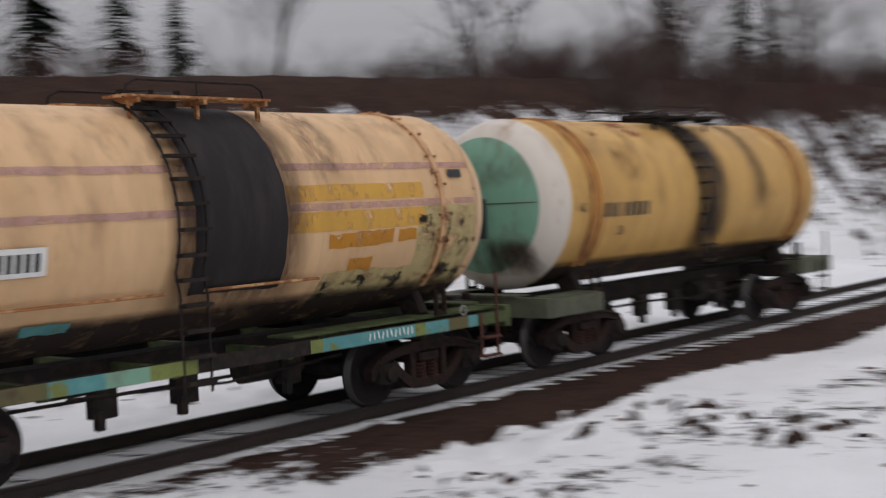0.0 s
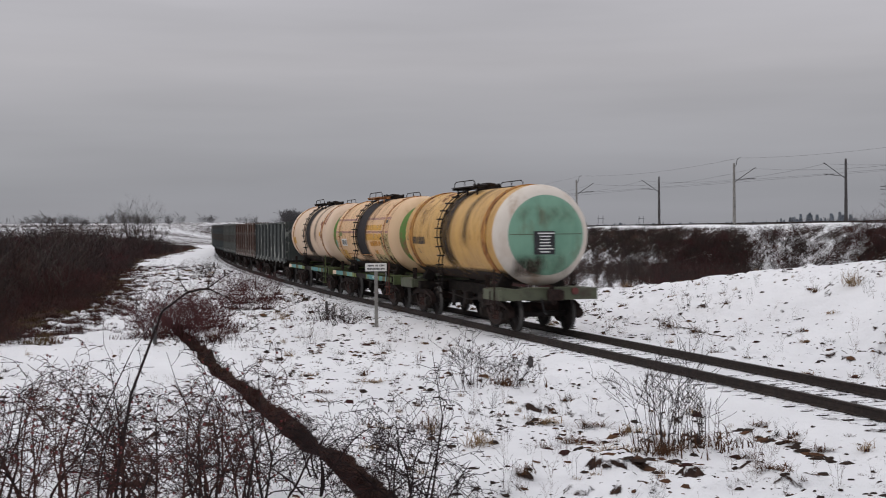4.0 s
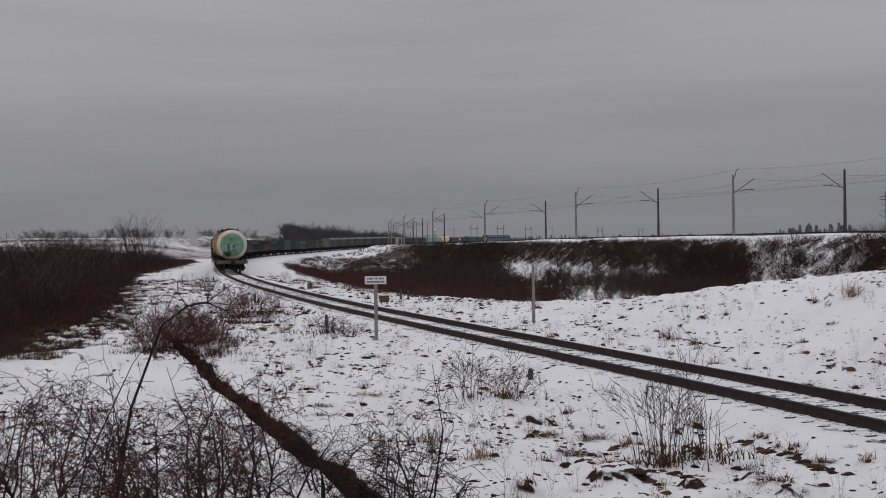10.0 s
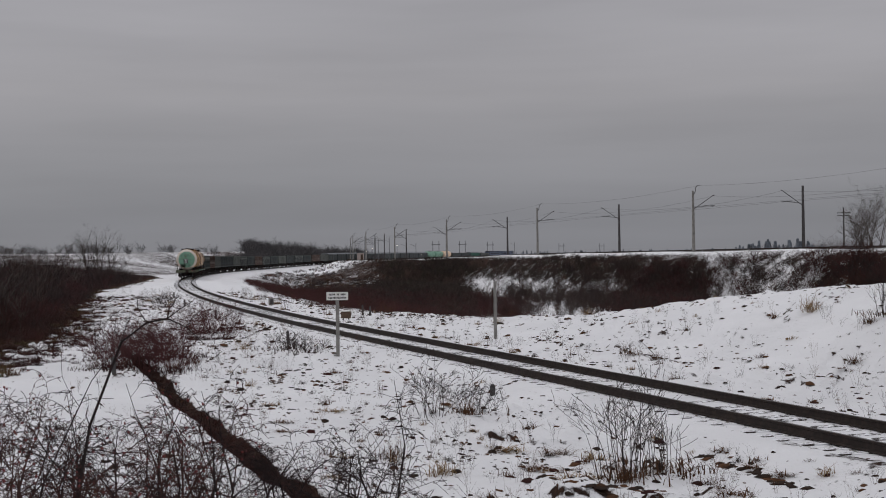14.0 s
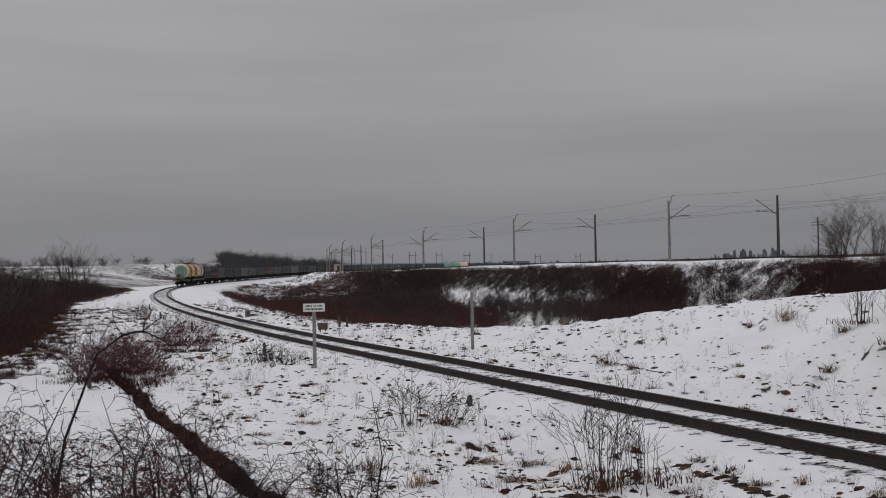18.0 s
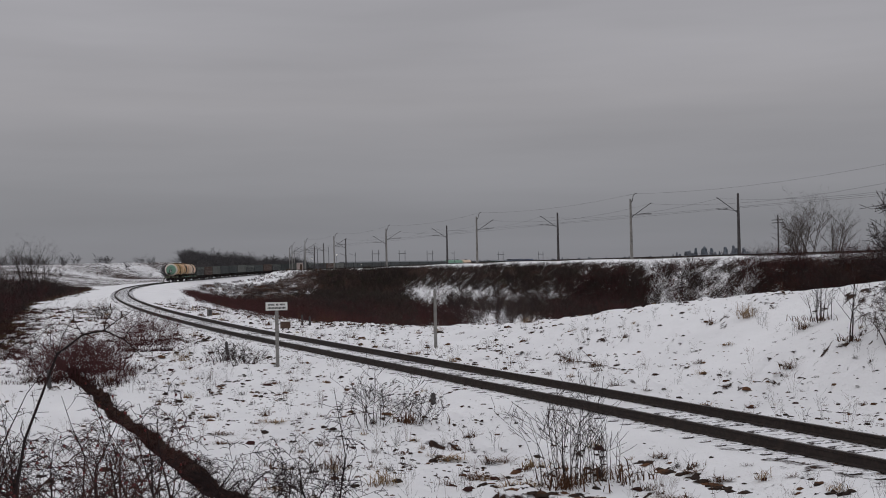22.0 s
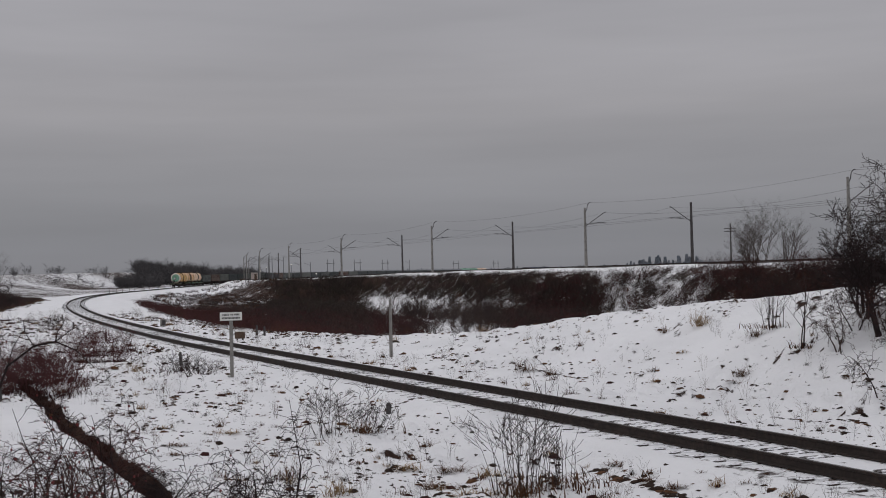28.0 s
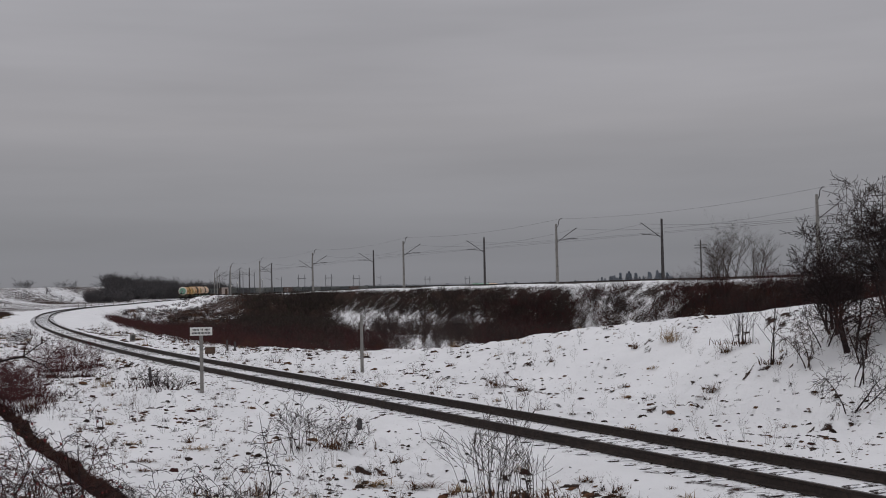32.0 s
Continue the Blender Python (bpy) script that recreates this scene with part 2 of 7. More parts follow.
# dark and reddish twigs lifted in tone to carry a light veil of haze
M_TWIG = material("dark_bare_twig", (0.044, 0.036, 0.035), (0.06, 0.046, 0.043), 2.0, rough=0.9)
M_TWIG_RED = material("reddish_bare_twig", (0.085, 0.036, 0.036), (0.058, 0.029, 0.03), 0.8, rough=0.9)
M_TWIG_GREY = material("grey_bare_twig", (0.085, 0.072, 0.066), (0.06, 0.05, 0.046), 2.0, rough=0.9)
M_BERRY = material("dark_red_berry", (0.14, 0.015, 0.014), (0.09, 0.012, 0.012), 9.0, rough=0.5)
M_GRASS_BROWN = material("dead_brown_grass", (0.1, 0.052, 0.03), (0.06, 0.034, 0.022), 1.5, rough=0.95)
M_GRASS_RED = material("dead_red_brown_stalks", (0.045, 0.02, 0.018), (0.03, 0.015, 0.014), 1.5, rough=0.95)
M_GRASS_TAN = material("dead_straw_grass", (0.26, 0.18, 0.1), (0.19, 0.115, 0.06), 1.5, rough=0.95)
M_CLOD = material("dark_frozen_clod", (0.03, 0.022, 0.019), (0.05, 0.036, 0.027), 8.0, rough=0.95, bump=0.5)
M_SPRUCE = material("dark_spruce_needles", (0.018, 0.03, 0.02), (0.03, 0.045, 0.03), 1.0, rough=0.9)
# far wood lightened, the haze over it painted into its base tone
M_FARWOOD = material("hazed_far_bare_wood", (0.085, 0.082, 0.085), (0.11, 0.102, 0.102), 0.3, rough=0.95)
# pines pushed to pale blue-grey: distance haze is put into the colour
M_FARPINE = material("hazed_far_pine_wood", (0.16, 0.18, 0.205), (0.2, 0.215, 0.24), 0.2, rough=0.95)
M_GONDOLA = [
    material("blue_black_wagon_steel", (0.07, 0.077, 0.075), (0.042, 0.042, 0.042), 1.2, rough=0.75, bump=0.2, stain=(0.26, 0.27, 0.25), stain_scale=2.4, stain_at=(0.54, 0.62), stretch=(1, 1, 0.5)),
    material("rust_brown_wagon_steel", (0.1, 0.062, 0.05), (0.066, 0.05, 0.045), 1.2, rough=0.8, bump=0.2, stain=(0.27, 0.25, 0.23), stain_scale=2.2, stain_at=(0.55, 0.62), stretch=(1, 1, 0.5)),
    material("pale_grey_wagon_steel", (0.14, 0.145, 0.135), (0.1, 0.105, 0.098), 1.2, rough=0.75, bump=0.2, stain=(0.08, 0.06, 0.05), stain_scale=1.4, stretch=(1, 1, 0.5)),
    material("dark_grey_wagon_steel", (0.075, 0.085, 0.085), (0.05, 0.056, 0.056), 1.2, rough=0.75, bump=0.2, stain=(0.09, 0.055, 0.04), stain_scale=1.4, stretch=(1, 1, 0.5)),
    material("green_wagon_steel", (0.05, 0.12, 0.095), (0.04, 0.09, 0.07), 1.2, rough=0.75, bump=0.2),
]


def ground_material():
    """Thin snow over dead grass and earth: an attribute says where the ground is bare, noise breaks its edge, small holes show the earth."""
    m = bpy.data.materials.new("thin_snow_over_earth")
    m.use_nodes = True
    t = m.node_tree
    b = t.nodes["Principled BSDF"]
    b.inputs["Roughness"].default_value, b.inputs["Specular IOR Level"].default_value = 0.9, 0.02
    tc = t.nodes.new("ShaderNodeTexCoord")

    def noisy(sc, detail=6.0, rough=0.6):
        n = t.nodes.new("ShaderNodeTexNoise")
        n.inputs["Scale"].default_value, n.inputs["Detail"].default_value, n.inputs["Roughness"].default_value = sc, detail, rough
        t.links.new(tc.outputs["Object"], n.inputs["Vector"])
        return n.outputs[0]

    def ranged(v, a, c, d=0.0, e=1.0):
        r = t.nodes.new("ShaderNodeMapRange")
        for i, k in enumerate((a, c, d, e)):
            r.inputs[i + 1].default_value = k
        t.links.new(v, r.inputs[0])
        return r.outputs[0]

    def maths(op, a, c):
        n = t.nodes.new("ShaderNodeMath")
        n.operation = op
        for sock, v in zip(n.inputs, (a, c)):
            if isinstance(v, float):
                sock.default_value = v
            else:
                t.links.new(v, sock)
        return n.outputs[0]

    def mixed(fac, a, c):
        x = t.nodes.new("ShaderNodeMixRGB")
        t.links.new(fac, x.inputs[0])
        for sock, v in ((x.inputs[1], a), (x.inputs[2], c)):
            if isinstance(v, tuple):
                sock.default_value = (*v, 1)
            else:
                t.links.new(v, sock)
        return x.outputs[0]

    at = t.nodes.new("ShaderNodeAttribute")
    at.attribute_name = "bare"
    earth = mixed(ranged(noisy(1.1), 0.4, 0.6), (0.046, 0.028, 0.022), (0.03, 0.02, 0.017))
    earth = mixed(ranged(noisy(7.0), 0.45, 0.6), earth, (0.052, 0.031, 0.024))
    snow = mixed(ranged(noisy(0.35), 0.35, 0.65), (0.8, 0.805, 0.82), (0.735, 0.74, 0.755))
    # bare where attribute + noise pass a threshold, at two scales
    n = maths("ADD", maths("MULTIPLY", noisy(0.55, 8.0, 0.68), 0.6), maths("MULTIPLY", noisy(3.6, 6.0, 0.65), 0.5))
    n = maths("ADD", n, maths("MULTIPLY", noisy(13.0, 5.0, 0.6), 0.24))
    n = maths("ADD", n, at.outputs["Fac"])
    mask = ranged(n, 0.885, 0.955)
    t.links.new(mixed(mask, snow, earth), b.inputs["Base Color"])
    bp = t.nodes.new("ShaderNodeBump")
    bp.inputs["Strength"].default_value, bp.inputs["Distance"].default_value = 0.8, 0.1
    lumps = maths("ADD", noisy(2.6, 9.0, 0.68), maths("MULTIPLY", noisy(11.0, 5.0, 0.62), 0.4))
    t.links.new(maths("SUBTRACT", lumps, maths("MULTIPLY", mask, 0.5)), bp.inputs["Height"])
    t.links.new(bp.outputs[0], b.inputs["Normal"])
    return m


M_GROUND = ground_material()


# ---- mesh kit ----
class Kit:
    """Gathers vertices and faces of one mesh."""

    def __init__(self):
        self.v, self.f, self.m = [], [], []

    def add(self, verts, faces, mi=0):
        k = len(self.v)
        self.v += [tuple(p) for p in verts]
        self.f += [tuple(k + i for i in q) for q in faces]
        self.m += [mi] * len(faces)
        return self

    def box(self, c, s, rz=0.0, ry=0.0, rx=0.0, mi=0, bev=0.0):
        x, y, z = (k / 2 for k in s)
        b = min(bev, x * 0.9, y * 0.9, z * 0.9)
        r = Euler((radians(rx), radians(ry), radians(rz))).to_matrix()
        if b <= 0:
            vs = [(i * x, j * y, k * z) for k in (-1, 1) for j in (-1, 1) for i in (-1, 1)]
            fs = [(0, 2, 3, 1), (4, 5, 7, 6), (0, 1, 5, 4), (2, 6, 7, 3), (0, 4, 6, 2), (1, 3, 7, 5)]
        else:
            ring = [(x, y - b), (x - b, y), (-x + b, y), (-x, y - b), (-x, -y + b), (-x + b, -y), (x - b, -y), (x, -y + b)]
            vs = [(px, py, k) for k in (-z, z) for px, py in ring]
            fs = [tuple(range(7, -1, -1)), tuple(range(8, 16))] + [(i, (i + 1) % 8, 8 + (i + 1) % 8, 8 + i) for i in range(8)]
        return self.add([tuple(r @ Vector(p) + Vector(c)) for p in vs], fs, mi)

    def tube(self, pts, radii, n=6, mi=0, caps=True):
        pts = [Vector(p) for p in pts]
        if not hasattr(radii, "__len__"):
            radii = [radii] * len(pts)
        k = len(self.v)
        up = None
        for i, p in enumerate(pts):
            d = (pts[min(i + 1, len(pts) - 1)] - pts[max(i - 1, 0)]).normalized()
            if up is None or abs(up.dot(d)) > 0.95:
                up = Vector((0, 0, 1)) if abs(d.z) < 0.9 else Vector((1, 0, 0))
            a = d.cross(up).normalized()
            b = a.cross(d)
            for j in range(n):
                w = 2 * math.pi * j / n
                self.v.append(tuple(p + (a * math.cos(w) + b * math.sin(w)) * radii[i]))
        for i in range(len(pts) - 1):
            for j in range(n):
                self.f.append((k + i * n + j, k + i * n + (j + 1) % n, k + (i + 1) * n + (j + 1) % n, k + (i + 1) * n + j))
                self.m.append(mi)
        if caps:
            self.f += [tuple(k + j for j in range(n - 1, -1, -1)), tuple(k + (len(pts) - 1) * n + j for j in range(n))]
            self.m += [mi, mi]
        return self

    def lathe(self, profile, n=48, axis="x", c=(0, 0, 0), mis=None):
        """profile: (along, radius) rings; mis: material slot for each step."""
        k = len(self.v)
        for a, r in profile:
            for j in range(n):
                w = 2 * math.pi * j / n
                u, v = r * math.cos(w), r * math.sin(w)
                p = (a, u, v) if axis == "x" else ((u, a, v) if axis == "y" else (u, v, a))
                self.v.append((p[0] + c[0], p[1] + c[1], p[2] + c[2]))
        for i in range(len(profile) - 1):
            for j in range(n):
                q = (k + i * n + j, k + i * n + (j + 1) % n, k + (i + 1) * n + (j + 1) % n, k + (i + 1) * n + j)
                self.f.append(q if axis != "y" else q[::-1])
                self.m.append(mis[i] if mis else 0)
        return self

    def mesh(self, name, mats, smooth=False):
        me = bpy.data.meshes.new(name)
        me.from_pydata(self.v, [], self.f)
        for m in mats if isinstance(mats, (list, tuple)) else [mats]:
            me.materials.append(m)
        me.polygons.foreach_set("material_index", self.m)
        if smooth:
            me.polygons.foreach_set("use_smooth", [True] * len(self.f))
        me.update()
        return me


def part(name, kit, mats, parent, label="", smooth=False, at=None):
    """Links a kit, or a mesh that is ready, as one mesh object under a thing or a part."""
    me = kit.mesh(name, mats, smooth) if isinstance(kit, Kit) else kit
    ob = new(name, me)
    ob.parent = parent
    if at is not None:
        ob.matrix_basis = at
    if label:
        tagged(ob, label)
    return ob


def empty(name, label, category, group="", kind="", at=None):
    ob = tagged(new(name), label, category, group, kind)
    ob.empty_display_size = 0.3
    if at is not None:
        ob.matrix_basis = at
    return ob


def raw_mesh(name, verts, faces, mats, smooth=False, mi=None):
    """A large mesh from arrays of vertices and equal-sided faces."""
    verts, faces = np.asarray(verts, np.float32), np.asarray(faces, np.int32)
    me = bpy.data.meshes.new(name)
    me.vertices.add(len(verts))
    me.vertices.foreach_set("co", verts.ravel())
    n, k = faces.shape
    me.loops.add(n * k)
    me.loops.foreach_set("vertex_index", faces.ravel())
    me.polygons.add(n)
    me.polygons.foreach_set("loop_start", np.arange(0, n * k, k, dtype=np.int32))
    me.polygons.foreach_set("use_smooth", np.full(n, smooth))
    for m in mats if isinstance(mats, (list, tuple)) else [mats]:
        me.materials.append(m)
    if mi is not None:
        me.polygons.foreach_set("material_index", np.asarray(mi, np.int32))
    me.update(calc_edges=True)
    return me


# ---- the plan: a broad-gauge line that runs straight past the eye, then bends to the right ----
TRACK_Y = 13.21
_S = np.arange(-400.0, 1300.0, 1.0)
_K = np.clip((_S - 45) / 20, 0, 1) / 878.0
_TH = np.concatenate([[0], np.cumsum((_K[1:] + _K[:-1]) / 2)])
_X = -np.concatenate([[0], np.cumsum(np.cos((_TH[1:] + _TH[:-1]) / 2))])
_X -= np.interp(0, _S, _X)
_Y = TRACK_Y + np.concatenate([[0], np.cumsum(np.sin((_TH[1:] + _TH[:-1]) / 2))])
_Z = np.interp(_S, [0, 60, 200, 350, 500, 650, 1300], [0, 0, 0.56, 0.75, 1.85, 2.3, 2.5])


def on_track(s):
    """Place and heading (from -x towards +y) at the distance s along the line."""
    return tuple(float(np.interp(s, _S, a)) for a in (_X, _Y, _Z, _TH))


def line_y(x):
    return np.interp(-np.asarray(x, float), -_X, _Y)


def line_z(x):
    return np.interp(-np.asarray(x, float), -_X, _Z)


def line_th(x):
    return np.interp(-np.asarray(x, float), -_X, _TH)


def main_y(x):
    """The middle of the electrified double line on its bank."""
    x = np.asarray(x, float)
    return 92.5 + np.clip(-x - 250, 0, None) ** 2 / 1500.0


def main_z(x):
    return np.interp(-np.asarray(x, float), [-400, 210, 300, 450, 900], [3.6, 3.3, 2.7, 2.5, 2.6])


def step(a, b, v):
    t = np.clip((v - a) / (b - a), 0, 1)
    return t * t * (3 - 2 * t)


def wavy(x, y, scale, seed=0):
    """Cheap smooth unevenness, about -1 to 1."""
    a = 0
    for i, (p, q, w) in enumerate(((1.0, 0.31, 0.0), (-0.47, 1.07, 1.3), (0.73, -0.86, 2.1), (1.63, 1.21, 0.7), (-1.9, 1.37, 4.0), (2.3, -2.1, 5.0))):
        a = a + np.sin((p * x + q * y) / scale + w + seed * 1.7 + 0.8 * np.sin((q * x - p * y) / scale * 0.53 + seed)) / (1 + i * 0.5)
    return a / 3.0


def cells(x, y, scale, seed=0):
    """Smooth lattice noise, 0 to 1."""
    u, v = np.asarray(x, float) / scale + 91.7 * seed, np.asarray(y, float) / scale - 37.3 * seed
    i, j = np.floor(u), np.floor(v)
    f, g = u - i, v - j
    f, g = f * f * (3 - 2 * f), g * g * (3 - 2 * g)

    def at(a, b):
        w = np.sin(a * 127.1 + b * 311.7 + seed * 74.7) * 43758.5453
        return w - np.floor(w)

    return (at(i, j) * (1 - f) + at(i + 1, j) * f) * (1 - g) + (at(i, j + 1) * (1 - f) + at(i + 1, j + 1) * f) * g


def relief(x, y):
    """Tussocks, hummocks and crusted drifts under the snow of the verges, in metres."""
    patchy = step(0.42, 0.66, cells(x, y, 3.1, 4) * 0.6 + cells(x, y, 1.3, 5) * 0.4)
    a = 0.1 * (cells(x, y, 1.7, 1) - 0.5) + 0.05 * (cells(x, y, 0.71, 2) - 0.5)
    knob = step(0.56, 0.86, cells(x, y, 0.44, 3)) * 0.13 + step(0.6, 0.85, cells(x, y, 0.23, 6)) * 0.05
    ridge = np.clip(1 - np.abs(cells(x, y, 2.3, 8) - 0.5) * 9, 0, 1) * 0.05
    return a + knob * (0.12 + 0.88 * patchy) + ridge * (1 - 0.5 * patchy)


CREST_X = (-400, -160, -95, -70, -53, -41, -29, -15, 1, 22, 60, 120, 300)
CREST_Z = (-0.6, -0.7, -1.0, -0.7, 0.3, 1.35, 2.3, 3.75, 5.0, 6.5, 8.0, 8.5, 8.5)
DITCH_Y = 3.72
THICKET_X, THICKET_Y = (36, 44, 51, 58, 73, 102, 142, 164, 228, 250), (-1.6, -1.0, -0.5, 1.0, 2.9, 4.4, 8.2, 13.0, 23.0, 25.0)


def ground_z(x, y):
    x, y = np.asarray(x, float), np.asarray(y, float)
    r = np.hypot(x, y)
    yc, zc, th = line_y(x), line_z(x), line_th(x)
    d = (y - yc) * np.cos(th)
    # near side of the line: a flat verge, a mound under the eye, a rise of fields far off
    near = zc - 0.42 + 0.07 * wavy(x, y, 2.1) + 0.035 * wavy(x, y, 0.63, 3)
    near = near + step(9.5, 2.0, r) * 1.65
    bend = np.interp(-x, [320, 430], [0, 30])
    far_rise = step(150, 520, -x) * step(-6 - bend, -45 - bend * 0.5, d) * step(75.5, 79.0, np.degrees(np.arctan2(-x, y)))
    near = near + far_rise * 5.4 + step(60, 200, x) * 2.0
    ditch = np.exp(-(((y - DITCH_Y - 0.05 * np.sin(x * 0.6)) / 0.22) ** 2)) * step(-54, -46, x) * step(-8, -11, x)
    near = near - 0.25 * ditch
    # far side: verge, bank crest, hollow, main-line bank
    cz = np.interp(x, CREST_X, CREST_Z) + zc * 0.5
    cy = np.interp(-x, [-60, 40, 75, 110, 160, 260, 400], [14.5, 13.8, 11.5, 8.5, 7.5, 7.0, 7.0])
    rise = step(4.0, cy, d)
    verge = zc - 0.35 + 0.06 * wavy(x, y, 1.8, 5)
    bank = verge + (cz - verge) * rise
    my, mz = main_y(x), main_z(x)
    hollow = np.interp(-x, [60, 110, 250, 380, 450], [-3.6, -3.6, -3.0, 0.6, 1.8]) + 0.25 * wavy(x, y, 9, 2)
    down = step(cy + 0.5, cy + 11, d)
    hill = step(-34, 4, x)
    far = bank * (1 - down) + (hollow * (1 - hill) + (cz + 0.4 * wavy(x, y, 7, 4)) * hill) * down
    up = step(my - 20, my - 7.5, y)
    far = far * (1 - up * (1 - hill)) + mz * up * (1 - hill)
    beyond = step(my + 7, my + 20, y) * (1 - hill)
    far = far * (1 - beyond) + (mz - 1.2) * beyond
    far = np.where(np.abs(d) < 30, np.minimum(far, np.where(d < 6, verge + 0.2, 99)), far)
    z = np.where(d < 0, near, far)
    # the bed of the line
    bed = zc - 0.196 + 0.012 * wavy(x, y, 0.5, 7)
    w = 1 - step(1.5, 3.0, np.abs(d))
    z = z * (1 - w) + bed * w
    z = z + 0.16 * wavy(x, y, 5.0, 9) * step(4, 8, np.abs(d)) * step(5, 30, r)
    z = z + relief(x, y) * step(1.6, 2.6, np.abs(d)) * (1 - 0.4 * step(7, 11, d)) * step(3, 8, r) * step(190, 90, r) * step(95, 60, y)
    return z


# where brush grows past the bend: bearing from the camera, distance down from the main line, growth, kind, height
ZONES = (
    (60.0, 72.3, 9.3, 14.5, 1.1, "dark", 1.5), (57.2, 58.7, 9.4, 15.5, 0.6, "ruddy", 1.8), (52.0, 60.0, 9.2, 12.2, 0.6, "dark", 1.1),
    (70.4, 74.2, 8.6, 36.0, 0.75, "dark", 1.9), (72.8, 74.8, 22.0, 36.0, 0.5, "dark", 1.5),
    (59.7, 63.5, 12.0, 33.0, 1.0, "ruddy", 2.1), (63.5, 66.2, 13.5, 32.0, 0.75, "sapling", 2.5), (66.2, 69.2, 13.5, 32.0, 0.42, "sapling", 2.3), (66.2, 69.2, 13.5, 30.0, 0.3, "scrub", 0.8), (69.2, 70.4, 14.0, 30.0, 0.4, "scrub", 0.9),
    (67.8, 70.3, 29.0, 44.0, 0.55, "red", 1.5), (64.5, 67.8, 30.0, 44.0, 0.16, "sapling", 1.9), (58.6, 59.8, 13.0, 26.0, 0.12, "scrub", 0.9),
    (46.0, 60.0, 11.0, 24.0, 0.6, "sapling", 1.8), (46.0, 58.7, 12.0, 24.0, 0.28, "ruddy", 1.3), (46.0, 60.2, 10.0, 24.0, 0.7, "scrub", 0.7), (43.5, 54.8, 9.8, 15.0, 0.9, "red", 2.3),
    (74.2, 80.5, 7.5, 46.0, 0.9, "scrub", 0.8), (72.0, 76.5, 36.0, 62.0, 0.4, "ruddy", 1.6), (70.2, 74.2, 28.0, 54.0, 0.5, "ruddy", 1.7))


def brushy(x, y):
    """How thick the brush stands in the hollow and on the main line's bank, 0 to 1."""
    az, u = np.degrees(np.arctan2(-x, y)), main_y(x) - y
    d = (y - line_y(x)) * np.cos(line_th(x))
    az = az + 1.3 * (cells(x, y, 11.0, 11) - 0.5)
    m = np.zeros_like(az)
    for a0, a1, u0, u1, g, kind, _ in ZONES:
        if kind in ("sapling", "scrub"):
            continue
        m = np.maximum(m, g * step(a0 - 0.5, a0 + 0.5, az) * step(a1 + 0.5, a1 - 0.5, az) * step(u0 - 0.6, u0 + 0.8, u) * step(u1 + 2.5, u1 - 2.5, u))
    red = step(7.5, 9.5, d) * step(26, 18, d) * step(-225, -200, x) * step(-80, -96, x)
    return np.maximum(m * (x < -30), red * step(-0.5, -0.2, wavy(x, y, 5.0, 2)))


def bareness(x, y):
    """How far the ground lies bare of snow, from -1 to 1."""
    yc = line_y(x)
    d = (y - yc) * np.cos(line_th(x))
    b = np.full_like(x, 0.06)
    b = b + 0.1 * wavy(x, y, 11, 1)
    # earth track beside the rails
    b = b + 0.5 * np.exp(-(((d + 1.9 + 0.35 * wavy(x, y, 2.0)) / 0.75) ** 4)) * (0.4 * step(3, 7, x) + 0.6 * step(9, 15, x)) + 0.16 * np.exp(-(((d + 5.2) / 2.5) ** 2)) * step(4, 10, x)
    b = b + 0.1 * np.exp(-(((np.abs(d) - 0.8) / 0.13) ** 4)) + 0.11 * np.exp(-(((np.abs(d) - 1.35) / 0.3) ** 2)) + 0.065 * (np.abs(d) < 0.6)
    ditch = np.exp(-(((y - DITCH_Y - 0.05 * np.sin(x * 0.6)) / 0.19) ** 4)) * step(-54, -46, x) * step(-8, -11, x)
    b = b + 0.9 * ditch
    # brushy hill crest, hollow and bank slopes
    my = main_y(x)
    b = b + 0.16 * brushy(x, y) + 0.12 * step(14, 20, d) * step(my - 7, my - 9, y) * step(-24, -40, x)
    hill = step(-30, -4, x) * (d > 4)
    b = b + hill * (np.interp(x, [25, 60], [0.3, 0.19]) * step(10.5, 12.5, d + np.interp(x, [-10, 8], [-3.5, 0])) + (0.02 + 0.1 * step(6, 20, x)) * step(5, 8, d))
    edge = np.interp(-x, THICKET_X, THICKET_Y)
    left = step(edge + 1.0, edge - 1.5, y) * step(-36, -42, x) * step(-270, -235, x) * step(-90, -60, y)
    b = b + 0.55 * left
    b = b + 0.05 * step(3, 5, np.abs(d)) * step(22, 16, np.abs(d)) * step(-160, -110, x)
    b = b + 0.15 * step(-205, -230, x) * step(-345, -325, x) * step(4, 8, d) * step(50, 40, d)
    field = step(-150, -220, x) * (d < -10)
    b = b + 0.19 * field
    return b


